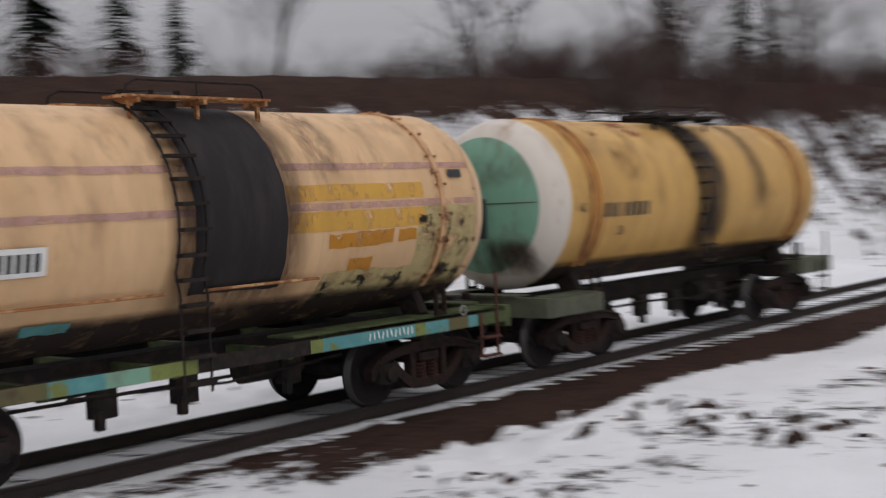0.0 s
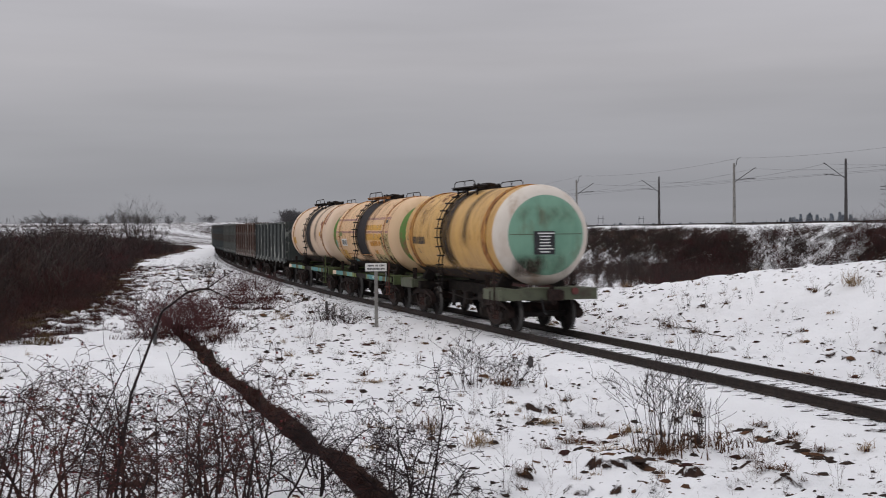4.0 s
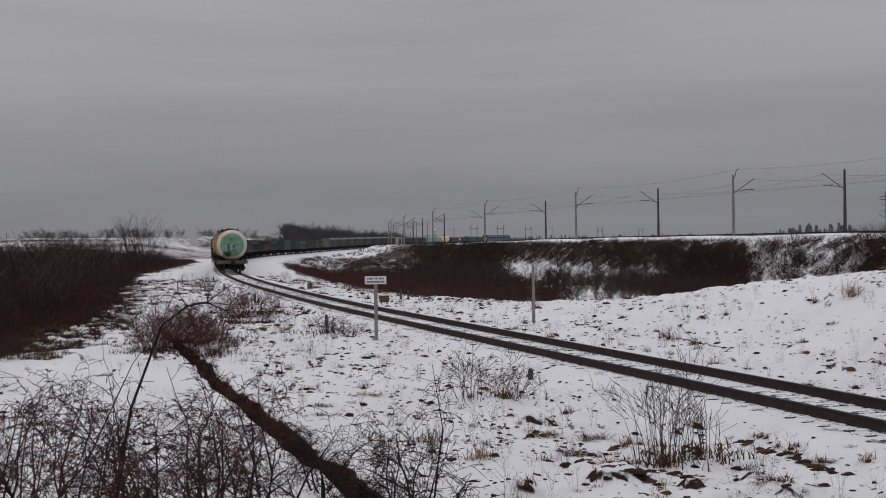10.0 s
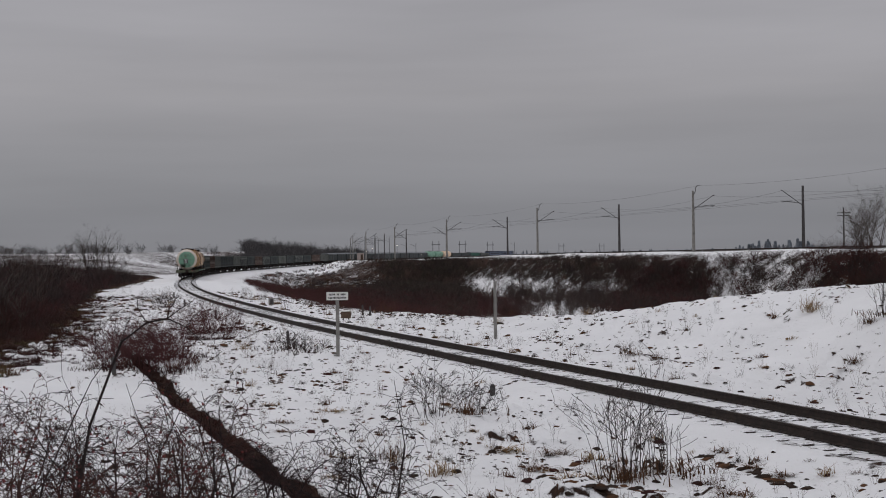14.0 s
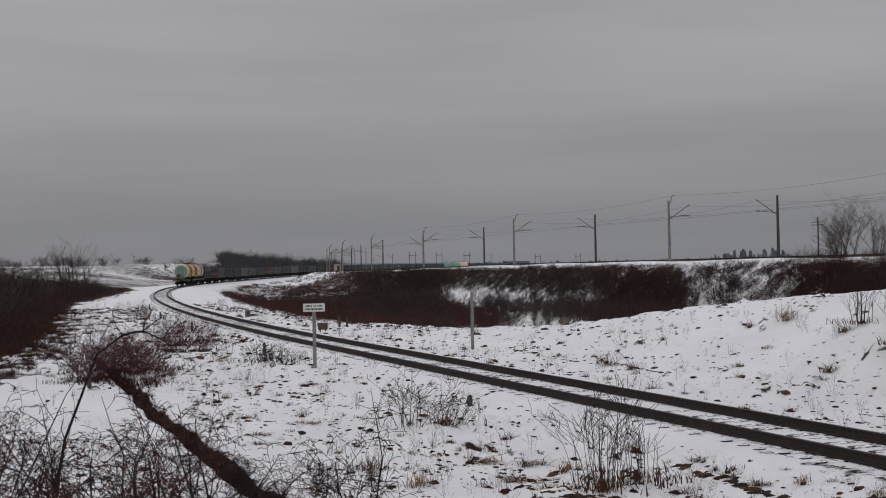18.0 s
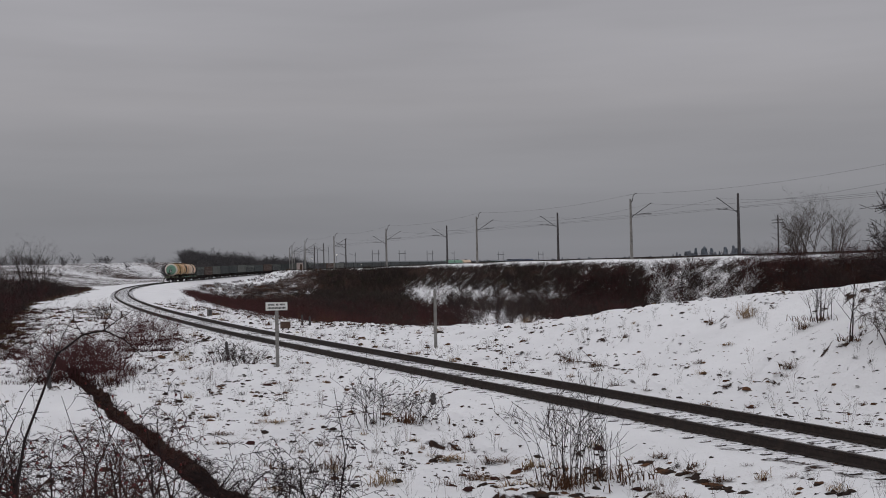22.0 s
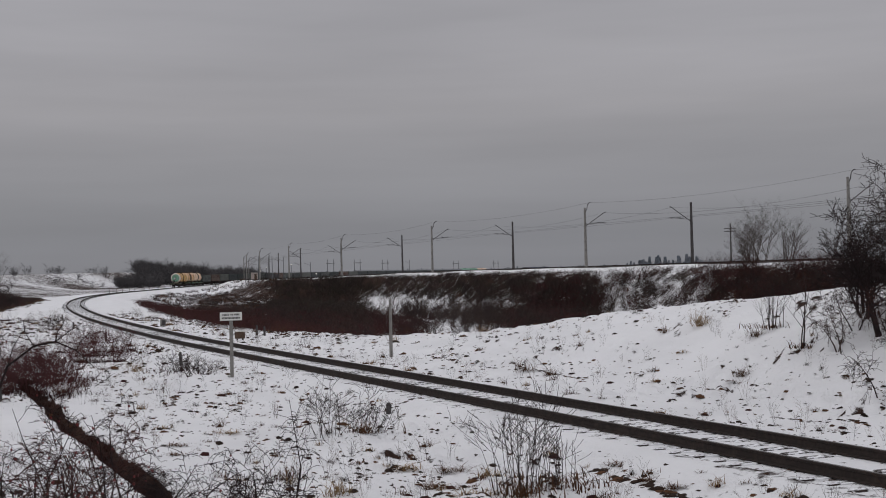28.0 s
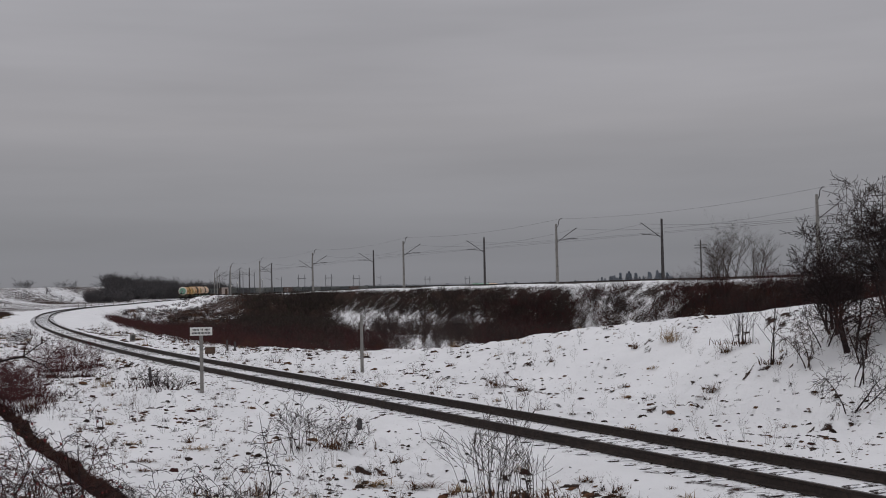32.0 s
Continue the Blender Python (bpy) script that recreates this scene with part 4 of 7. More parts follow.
    for x in (-1.6, 0.15, 1.35):
        g.box((x, 0.62, 0.72), (0.34, 0.24, 0.4), bev=0.05)
        g.box((x + 0.1, 0.7, 0.5), (0.1, 0.1, 0.22))
    part("brake_gear", g, M_GRIME, wagon, "black brake cylinder and rods")


def end_steps(wagon, e, side, mat):
    k = Kit()
    x = e * 4.9
    for u in (-0.17, 0.22):
        k.tube([(x + u, side * 1.52, 1.15), (x + u, side * 1.52, 0.5)], 0.02, 5)
    for z in (0.52, 0.8):
        k.box((x + 0.02, side * 1.52, z), (0.42, 0.14, 0.03))
    k.tube([(x - 0.17, side * 1.52, 0.5), (x - 0.17, side * 1.52, 1.78)], 0.025, 5)
    part("step", k, mat, wagon, "rusty end step and grab pole")


def straps(wagon, double, mat):
    for e in (-1, 1):
        for u in ((-0.12, 0.12) if double else (0.0,)):
            part("strap", hoop(e * 3.98 + u, 0.085, 0.036, -48, 228, 110), mat, wagon, "rusty steel tank strap")
        if not double:
            bolts = Kit()
            for i in range(14):
                a = radians(-20 + i * 17)
                for u in (-0.09, 0.09):
                    bolts.box((e * 3.98 + u, (TANK_R + 0.036) * math.cos(a), TANK_Z + (TANK_R + 0.036) * math.sin(a)), (0.035, 0.035, 0.035), rx=math.degrees(a))
            tagged(part("strap_bolts", bolts, M_RUST, wagon), kind="stuff")


def plate_on_end(wagon, e):
    """A black board with white lines, riveted to the tank's end."""
    p = part("notice_board", Kit().box((e * 5.42, -e * 0.12, 2.52), (0.03, 0.62, 0.66), bev=0.005), M_PLATE, wagon, "black notice board with white lines")
    for i in range(7):
        k = Kit()
        w = (0.5, 0.34, 0.3, 0.32, 0.34, 0.46, 0.28)[i]
        k.box((e * 5.437, -e * 0.12 - 0.05 + (0.5 - w) * 0.2, 2.79 - i * 0.088), (0.006, w, 0.035))
        part("board_line", k, M_LETTER, p)


def end_marks(wagon, e, specs, mat, name, label=""):
    """Stains and seams that lie on the dished end; specs: y0, y1, z0, z1 about the tank's middle."""
    for y0, y1, z0, z1 in specs:
        kit, n = Kit(), 10
        vs = []
        for i in range(n + 1):
            for j in range(n + 1):
                y, z = y0 + (y1 - y0) * i / n, z0 + (z1 - z0) * j / n
                q = min(0.995, math.hypot(y, z) / TANK_R)
                vs.append((e * (4.75 + 0.65 * math.sqrt(1 - q ** 3.0) + 0.012), y, TANK_Z + z))
        fs = [(i * (n + 1) + j, i * (n + 1) + j + 1, (i + 1) * (n + 1) + j + 1, (i + 1) * (n + 1) + j) for i in range(n) for j in range(n)]
        kit.add(vs, fs if e < 0 else [f[::-1] for f in fs])
        part(name, kit, mat, wagon, label, smooth=True)


M_ENDWASH = speckle("brown_wash_on_end", (0.12, 0.085, 0.055), 2.6, 0.42, 0.75, 0.6, (1, 1.2, 0.8), fade=(-0.95, 0.95, 3.0, 3.6, 0.25), along="Y")
M_ENDFOOT = speckle("brown_wash_low_on_end", (0.1, 0.07, 0.045), 2.6, 0.4, 0.75, 0.6, (1, 1.6, 0.6), fade=(-0.8, 0.8, 1.55, 2.3, 0.25), along="Y")
M_ENDSPILL = speckle("dark_spill_on_end", (0.05, 0.032, 0.025), 2.6, 0.2, 0.6, 0.9, (1, 1.6, 0.6), fade=(0.05, 1.05, 1.5, 2.2, 0.22), along="Y")


def build_tank_wagon_mustard():
    w = empty("tank_wagon", "mustard-yellow tank wagon with white and green ends, last of the train", "tank wagon", "wagons of the train")
    tank_body(w, M_MUSTARD, M_WHITE, M_SEA, 4.74)
    straps(w, True, M_STRAP_MUSTARD)
    tank_frame(w, 1)
    tank_top(w, M_GRIME)
    side_ladder(w, 0.3, 1, M_GRIME)
    side_ladder(w, 0.3, -1, M_GRIME)
    patches("oil_streak", [(-0.85, 0.6, 1.55, 4.19)], M_HALO_HATCH, w, 0.011, "black oil streaks below the hatch")
    patches("oil_streak", [(-2.6, -1.7, 2.3, 4.19)], M_HALO_SIDE, w, 0.011)
    patches("oily_belly", [(-4.75, 4.75, 1.285, 1.98)], M_BELLYWASH, w, 0.008, "broken dark wash along the belly")
    patches("faint_dirt", [(-4.7, -2.6, 2.6, 4.19), (0.7, 4.7, 2.6, 4.19)], M_TOPDIRT, w, 0.008)
    patches("smudge", [(2.3, 3.2, 3.0, 3.8)], M_SMUDGE_FRONT, w, 0.011, "brown smudge on the flank")
    patches("road_film", [(-4.72, 4.72, 1.7, 4.1)], M_FILM, w, 0.0165, "thin road film")
    patches("rust_blotch", [(1.6, 3.3, 3.85, 4.19)], M_REDBLOTCH, w, 0.011, "reddish rust blotch near the crown")
    patches("rust_run", [(3.72, 3.83, 1.62, 3.9), (4.13, 4.22, 1.62, 3.9), (-3.83, -3.72, 1.62, 3.9), (-4.22, -4.13, 1.62, 3.9)], M_STRAPRUST, w, 0.013, "", 0.02)
    patches("rust_run", [(3.93, 4.03, 1.55, 4.15), (-4.03, -3.93, 1.55, 4.15)], M_RUSTRUN, w, 0.004, "", 0.01)
    for sd in (1, -1):
        lettering("62", 0.21, M_INK, sd * 4.4, 2.63, w, "lettering", sd, "black painted number")
        lettering("26", 0.24, M_INK, sd * 3.15, 2.2, w, "lettering", sd)
        for i in range(8):
            x = 3.72 - i * 0.185 - (0.06 if i > 2 else 0)
            part("digit_bar", shell(sd * x - 0.05, sd * x + 0.05, 2.45, 2.69, 0.019, sd), M_INK, w)
        for i in range(2):
            part("stencil_bar", shell(sd * 3.55 - 0.22, sd * 3.55 + 0.22, 2.2 - i * 0.1, 2.225 - i * 0.1, 0.014, sd), M_TOPDIRT, w)
        for x in (-3.5, -4.35):
            part("stencil_panel", shell(sd * x - 0.13, sd * x + 0.13, 2.3, 2.75, 0.014, sd), M_TOPDIRT, w)
    for e in (1, -1):
        end_marks(w, e, [(-0.95, 0.95, 0.26, 0.86)], M_ENDWASH, "end_wash", "faint brown wash on the green end")
        end_marks(w, e, [(-0.8, 0.8, -1.19, -0.44)], M_ENDFOOT, "end_wash")
        end_marks(w, e, [(0.05, 1.0, -1.2, -0.54)], M_ENDSPILL, "end_spill", "dark spill at the foot of the end")
        end_marks(w, e, [(-1.1, 1.1, 0.015, 0.035)], M_GREY_GREEN, "end_seam")
        plate_on_end(w, e)
        end_steps(w, e, 1 if e < 0 else -1, M_BOGIE)
    sig = Kit().lathe([(-5.58, 0.0), (-5.58, 0.1), (-5.53, 0.11), (-5.5, 0.0)], 20, "x", (0, -0.75, 1.14))
    part("tail_lamp", sig, M_SIGNRED, w, "small red tail lamp")
    brake_hoses(w, 6.01)
    return w, running_gear(w, 3.94, 6.01)


def build_tank_wagon_cream():
    w = empty("tank_wagon", "cream tank wagon with black oil band, yellow patches and teal sill", "tank wagon", "wagons of the train")
    tank_body(w, M_CREAM, M_CREAM_END, M_LEAF, 4.74)
    straps(w, False, M_STRAP_CREAM)
    tank_frame(w, 2)
    tank_top(w, M_RUST)
    side_ladder(w, 0.62, 1, M_GRIME)
    side_ladder(w, 0.62, -1, M_GRIME)
    patches("repaint_patch", [(-4.72, -3.45, 1.66, 2.8), (-3.45, -1.72, 1.64, 1.98)], M_KHAKI, w, 0.004, "grey-green repaint with black scuffs", 0.03)
    patches("yellow_patch", [(-3.6, -0.98, 2.53, 2.79), (-3.6, -0.98, 2.93, 3.14), (3.2, 4.5, 1.7, 2.1)], M_YELLOW, w, 0.0065)
    patches("orange_patch", [(-2.95, -1.71, 2.31, 2.5), (-3.43, -3.05, 2.35, 2.5), (-2.6, -2.15, 1.98, 2.16)], M_ORANGE, w, 0.009, "", 0.025)
    patches("pink_line", [(-4.7, -1.0, 3.33, 3.42), (-4.7, -1.0, 2.81, 2.9), (0.5, 4.7, 3.33, 3.42), (0.5, 4.7, 2.81, 2.9)], M_PINK, w, 0.0115)
    patches("oil_halo", [(-1.45, 0.98, 1.5, 4.19)], M_HALO_CREAM, w, 0.014, "brown oil stain round the band")
    patches("oil_band", [(-0.95, 0.5, 1.88, 4.19)], M_TAR, w, 0.017, "broad black oil band below the hatch", 0.02)
    patches("smudge", [(-2.25, -1.4, 3.1, 4.19)], M_SMUDGE, w, 0.014, "grey smudge below the crown")
    patches("faint_dirt", [(-4.7, -1.5, 3.4, 4.19), (0.9, 4.7, 2.4, 4.19)], M_TOPDIRT, w, 0.017)
    patches("scuff", [(-4.6, -3.9, 1.72, 2.3), (-4.45, -4.05, 1.75, 2.15), (-3.8, -3.45, 2.15, 2.7), (-4.6, -4.1, 2.2, 2.7), (-3.4, -1.75, 1.64, 1.9)], M_SCUFF, w, 0.0165, "black scuffs", 0.05)
    patches("oily_belly", [(-4.75, 4.75, 1.285, 1.98)], M_BELLYWASH, w, 0.02, "broken dark wash along the belly")
    patches("road_film", [(-4.72, -1.0, 1.7, 4.0), (0.55, 4.72, 1.7, 4.0)], M_FILM, w, 0.0255, "thin road film")
    patches("rust_run", [(-4.12, -4.04, 1.7, 2.45), (-3.93, -3.84, 1.7, 2.5), (-4.8, -4.7, 1.7, 3.8), (3.8, 3.93, 1.7, 2.9)], M_STRAPRUST, w, 0.0285, "", 0.02)
    patches("rust_spot", [(-4.12, -3.84, 1.7, 4.0), (-4.76, -4.68, 1.7, 4.0), (3.84, 4.12, 1.7, 4.0)], M_FLAKE, w, 0.0225, "", 0.02)
    pl = Kit()
    shell(-4.5, -4.2, 3.19, 3.3, 0.032, 1, pl)
    part("maker_plate", pl, M_PLATE, w, "small dark plate")
    bl = Kit()
    for x0, x1, z0, z1, m in ((3.35, 4.0, 2.68, 2.85, M_LIME), (4.45, 4.7, 2.2, 2.5, M_SEA), (2.0, 2.6, 1.62, 1.75, M_TEAL)):
        part("paint_smear", shell(x0, x1, z0, z1, 0.032, 1, ragged=0.03), m, w, "teal and green smears")
    shell(2.5, 3.5, 2.28, 2.58, 0.032, 1, bl)
    pan = part("number_panel", bl, M_LETTER, w, "pale panel with dark bars")
    for i in range(8):
        part("number_bar", shell(2.58 + i * 0.11, 2.65 + i * 0.11, 2.33, 2.52, 0.036, 1), M_INK, pan)
    for i in range(11):
        part("scrawl_bar", Kit().box((-2.3 - i * 0.085, 1.507, 1.08 + 0.008 * (i % 3)), (0.022, 0.006, 0.1), ry=(i % 3 - 1) * 14), M_LETTER, w)
    en = Kit()
    for i, (y, z, a, b) in enumerate(((-0.05, 3.3, 0.5, 0.1), (-0.05, 3.42, 0.42, 0.07), (0.0, 2.95, 0.62, 0.06))):
        en.box((-5.385, y, z), (0.05, a, b))
    part("end_smear", en, M_ORANGE, w)
    en = Kit().box((-5.37, -0.35, 2.1), (0.08, 0.55, 0.35), bev=0.02)
    part("end_smear", en, M_TEAL, w)
    rods = Kit()
    for x0, x1 in ((-1.6, 0.3), (0.9, 3.0)):
        rods.tube([(x0, 1.3, 1.93), (x1, 1.3, 1.93)], 0.02, 5)
    part("grab_rail", rods, M_RUST, w)
    ring = Kit()
    ring.tube([(-4.35 + 0.07 * math.cos(a * 0.52), 1.46, 1.24 + 0.07 * math.sin(a * 0.52)) for a in range(13)], 0.015, 5)
    part("lifting_ring", ring, M_GALV, w)
    for e in (1, -1):
        end_steps(w, e, 1 if e < 0 else -1, M_POLE)
    brake_hoses(w, 6.01)
    return w, running_gear(w, 3.94, 6.01)


def build_tank_wagon_pale():
    w = empty("tank_wagon", "pale cream tank wagon with narrow oil band and rusty end", "tank wagon", "wagons of the train")
    tank_body(w, M_CREAM_PALE, M_CREAM_PALE, M_LEAF, 4.74)
    straps(w, False, M_STRAP_CREAM)
    tank_frame(w, 2)
    tank_top(w, M_GRIME)
    side_ladder(w, 0.3, 1, M_GRIME)
    side_ladder(w, 0.3, -1, M_GRIME)
    patches("oil_halo", [(-1.1, 0.6, 1.5, 4.19)], M_HALO_PALE, w, 0.006, "brown oil stain round the band")
    patches("oil_band", [(-0.7, 0.2, 1.9, 4.19)], M_TAR, w, 0.009, "black oil band below the hatch", 0.035)
    patches("oil_streak", [(-2.6, -1.7, 2.3, 4.19)], M_HALO_SIDE, w, 0.006)
    patches("rust_blotch", [(-4.7, -3.3, 3.2, 4.19), (-4.7, -3.6, 2.4, 3.3)], M_REDBLOTCH, w, 0.009, "red rust blotches", 0.06)
    patches("yellow_patch", [(3.4, 4.3, 2.3, 2.62), (-3.6, -3.2, 2.65, 2.85)], M_YELLOW, w, 0.006)
    patches("oily_belly", [(-4.75, 4.75, 1.285, 1.98)], M_BELLYWASH, w, 0.012, "broken dark wash along the belly")
    end_steps(w, -1, 1, M_FRAME_GREEN)
    brake_hoses(w, 6.01)
    return w, running_gear(w, 3.94, 6.01)


def build_gondola(paint, label):
    """Open-topped goods wagon: ribbed sides, end walls, floor, underframe."""
    w = empty("gondola_wagon", label, "gondola wagon", "wagons of the train")
    H0, H1, LEN, WID = 1.25, 3.38, 12.9, 3.0
    for sd in (-1, 1):
        k = Kit().box((0, sd * (WID / 2 - 0.03), (H0 + H1) / 2), (LEN, 0.06, H1 - H0))
        k.box((0, sd * (WID / 2), H1 - 0.05), (LEN + 0.1, 0.14, 0.1), bev=0.02)
        k.box((0, sd * (WID / 2), H0 + 0.02), (LEN + 0.1, 0.12, 0.16), bev=0.02)
        side = part("side_wall", k, paint, w)
        rib = Kit().box((0, sd * (WID / 2 + 0.05), 2.2), (0.11, 0.1, 2.2), bev=0.02).mesh("rib", paint)
        for i in range(9):
            part("rib", rib, None, side, at=pose(-LEN / 2 + 0.25 + i * (LEN - 0.5) / 8, 0, 0))
    for e in (-1, 1):
        k = Kit().box((e * (LEN / 2 - 0.03), 0, (H0 + H1) / 2), (0.06, WID, H1 - H0))
        for z in (1.7, 2.3, 2.9):
            k.box((e * (LEN / 2 + 0.04), 0, z), (0.1, WID, 0.12), bev=0.02)
        for y in (-1.3, 1.3):
            k.box((e * (LEN / 2 + 0.04), y, 2.3), (0.1, 0.12, 2.1), bev=0.02)
        part("end_wall", k, paint, w)
    k = Kit().box((0, 0, 1.2), (LEN, WID - 0.1, 0.12))
    k.box((0, 0, 1.0), (LEN + 0.6, 0.5, 0.34))
    for x in (-4.3, -1.5, 1.5, 4.3):
        k.box((x, 0, 1.05), (0.3, 2.7, 0.2))
    for x in (-2.2, -0.7, 0.9, 2.3):
        k.box((x, 0.9, 0.92), (0.5, 0.3, 0.36), bev=0.04)
    part("underframe", k, M_GRIME, w)
    running_gear(w, 4.325, 6.96, False)
    return w


def build_box_wagon(paint, label):
    """Covered goods wagon with a rounded roof, sliding door."""
    w = empty("box_wagon", label, "box wagon", "wagons of the train")
    LEN, WID = 13.0, 2.9
    k = Kit().box((0, 0, 2.3), (LEN, WID, 2.2))
    for i in range(10):
        for sd in (-1, 1):
            k.box((-LEN / 2 + 0.3 + i * (LEN - 0.6) / 9, sd * (WID / 2 + 0.03), 2.3), (0.1, 0.08, 2.2))
    part("body", k, paint, w)
    r = Kit()
    pr = [(-WID / 2 - 0.05, 3.36), (-WID / 2, 3.45), (-1.0, 3.75), (-0.4, 3.87), (0.4, 3.87), (1.0, 3.75), (WID / 2, 3.45), (WID / 2 + 0.05, 3.36)]
    n = len(pr)
    vs = [(e * (LEN / 2 + 0.08), y, z) for e in (-1, 1) for y, z in pr]
    r.add(vs, [(i, i + 1, n + i + 1, n + i) for i in range(n - 1)] + [tuple(range(n)), tuple(range(2 * n - 1, n - 1, -1))])
    part("roof", r, M_SNOWCAP, w, "rounded dull grey roof")
    for sd in (-1, 1):
        part("sliding_door", Kit().box((0, sd * (WID / 2 + 0.08), 2.3), (2.2, 0.06, 2.1), bev=0.02), paint, w)
    part("underframe", Kit().box((0, 0, 1.05), (LEN, 2.2, 0.3)), M_GRIME, w)
    running_gear(w, 4.7, 6.96, False)
    return w


def build_far_tank(paint, label):
    w = empty("tank_wagon", label, "tank wagon", "wagons of the train")
    tank_body(w, paint, paint, paint, 4.74)
    tank_frame(w, 1)
    tank_top(w, M_GRIME)
    running_gear(w, 3.94, 6.01, False)
    return w


def build_locomotive():
    w = empty("locomotive_section", "blue-grey diesel locomotive section with grey roof", "locomotive", "wagons of the train")
    part("hood", Kit().box((-0.6, 0, 2.75), (14.6, 2.9, 2.5), bev=0.3), M_LOCO, w)
    part("cab", Kit().box((7.5, 0, 2.85), (1.8, 2.95, 2.8), bev=0.25), M_LOCO, w)
    part("roof", Kit().box((-0.4, 0, 4.1), (15.5, 2.3, 0.3), bev=0.3), M_GRIME, w)
    for sd in (-1, 1):
        part("side_window", Kit().box((7.5, sd * 1.48, 3.3), (0.9, 0.05, 0.7), bev=0.02), M_PLATE, w)
        for i in range(6):
            part("louvre", Kit().box((-5.6 + i * 2.0, sd * 1.46, 3.0), (1.1, 0.06, 0.8)), M_GRIME, w)
    part("windscreen", Kit().box((8.4, 0, 3.4), (0.06, 2.2, 0.7)), M_PLATE, w)
    part("underframe", Kit().box((0, 0, 1.2), (16.6, 2.8, 0.5), bev=0.05), M_GRIME, w)
    running_gear(w, 4.6, 8.4, False)
    return w


M_SNOWCAP = material("dull_grey_roof_steel", (0.2, 0.21, 0.22), (0.14, 0.145, 0.15), 0.8, rough=0.9)
M_LOCO = material("blue_grey_locomotive_paint", (0.07, 0.09, 0.14), (0.055, 0.07, 0.11), 1.0, rough=0.5)
TRAIN, WHEELS = [], []
for make, off in ((build_tank_wagon_mustard, 0.0), (build_tank_wagon_cream, 12.02), (build_tank_wagon_pale, 24.04)):
    ob, sets = make()
    TRAIN.append((ob, off))
    WHEELS += sets
GONDOLA_LOOKS = [
    "blue-black open gondola wagon with peeling white marks", "rust-brown open gondola wagon with ribbed sides",
    "pale grey open gondola wagon with ribbed sides", "dark grey open gondola wagon with ribbed sides"]
masters = []
for i, look_text in enumerate(GONDOLA_LOOKS):
    masters.append(build_gondola(M_GONDOLA[i], look_text))
order = [0, 1, 2, 3, 3, 2, 0, 3, 1, 0, 3, 2, 3, 0, 3, 1, 2]
reach = 30.05
used = set()
for i in order:
    ob = masters[i] if i not in used else copy_thing(masters[i], Matrix())
    used.add(i)
    TRAIN.append((ob, reach + 6.96))
    reach += 13.92
box = build_box_wagon(M_GONDOLA[3], "dark grey covered wagon with a rounded roof")
for i in range(11):
    ob = box if i == 0 else copy_thing(box, Matrix())
    TRAIN.append((ob, reach + 6.96))
    reach += 13.92
far_teal = build_far_tank(M_SEA, "teal tank wagon far up the train")
for ob, ln in ((far_teal, 12.02), (copy_thing(far_teal, Matrix()), 12.02), (build_far_tank(M_CREAM_PALE, "cream tank wagon far up the train"), 12.02), (copy_thing(masters[3], Matrix()), 13.92), (copy_thing(masters[3], Matrix()), 13.92), (build_box_wagon(M_GONDOLA[4], "green covered wagon far up the train"), 13.92), (copy_thing(masters[0], Matrix()), 13.92)):
    TRAIN.append((ob, reach + ln / 2))
    reach += ln
loco = build_locomotive()
for ob in (loco, copy_thing(loco, Matrix())):
    TRAIN.append((ob, reach + 8.4))
    reach += 16.8


def train_s(t):
    """How far along the line the last wagon's middle is."""
    return -22.018 + 15.318 * t - 0.0151 * t * t + 0.24 * math.exp(-(((t - 2.0) / 0.4) ** 2))


def wagon_pose(s):
    x, y, z, th = on_track(s)
    return pose(x, y, z, 0, 0, 180 - math.degrees(th))


# ---- bare twigs, shrubs and trees ----
M_THORN = material("dark_red_thorn_bark", (0.064, 0.031, 0.027), (0.04, 0.026, 0.023), 3.0, rough=0.9)
M_THORN_DARK = material("blackish_thorn_bark", (0.026, 0.02, 0.02), (0.04, 0.026, 0.026), 3.0, rough=0.9)
def branchy(rng, height, spread, stems, levels=2, r0=0.02, lean=0.25, sub=3, crook=0.18, up=0.6, nseg=4, first=0.3, thin=0.0035, wide=1.0):
    """Polylines of a bare shrub or tree: (points, radii) for each stem and twig."""
    out = []

    def grow(p, d, ln, r, lev):
        pts, rad = [p], [r]
        q, dd = p, d
        for i in range(nseg):
            dd = (dd + Vector((rng.gauss(0, crook), rng.gauss(0, crook), rng.gauss(0, crook * 0.6) + 0.05 * up))).normalized()
            q = q + dd * (ln / nseg)
            pts.append(q)
            rad.append(max(r * (1 - 0.75 * (i + 1) / nseg), thin))
        out.append((pts, rad, lev))
        if lev < levels:
            for _ in range(sub + rng.randint(0, 1)):
                f = rng.uniform(first, 0.97)
                i = min(int(f * nseg), nseg - 1)
                b = pts[i].lerp(pts[i + 1], f * nseg - i)
                w = rng.uniform(0, 2 * math.pi)
                side = Vector((math.cos(w), math.sin(w), rng.uniform(-0.1, 0.9) * up))
                nd = (dd * rng.uniform(0.3, 0.8) + side * wide * rng.uniform(0.5, 1.0)).normalized()
                grow(b, nd, ln * rng.uniform(0.35, 0.6), max(rad[i] * 0.55, 0.003), lev + 1)

    for _ in range(stems):
        w = rng.uniform(0, 2 * math.pi)
        o = rng.uniform(0, spread)
        grow(Vector((o * math.cos(w), o * math.sin(w), -0.05)), Vector((math.cos(w) * lean * rng.uniform(0, 1.6), math.sin(w) * lean * rng.uniform(0, 1.6), 1)).normalized(), height * rng.uniform(0.65, 1.05), r0 * rng.uniform(0.7, 1.2), 0)
    return out


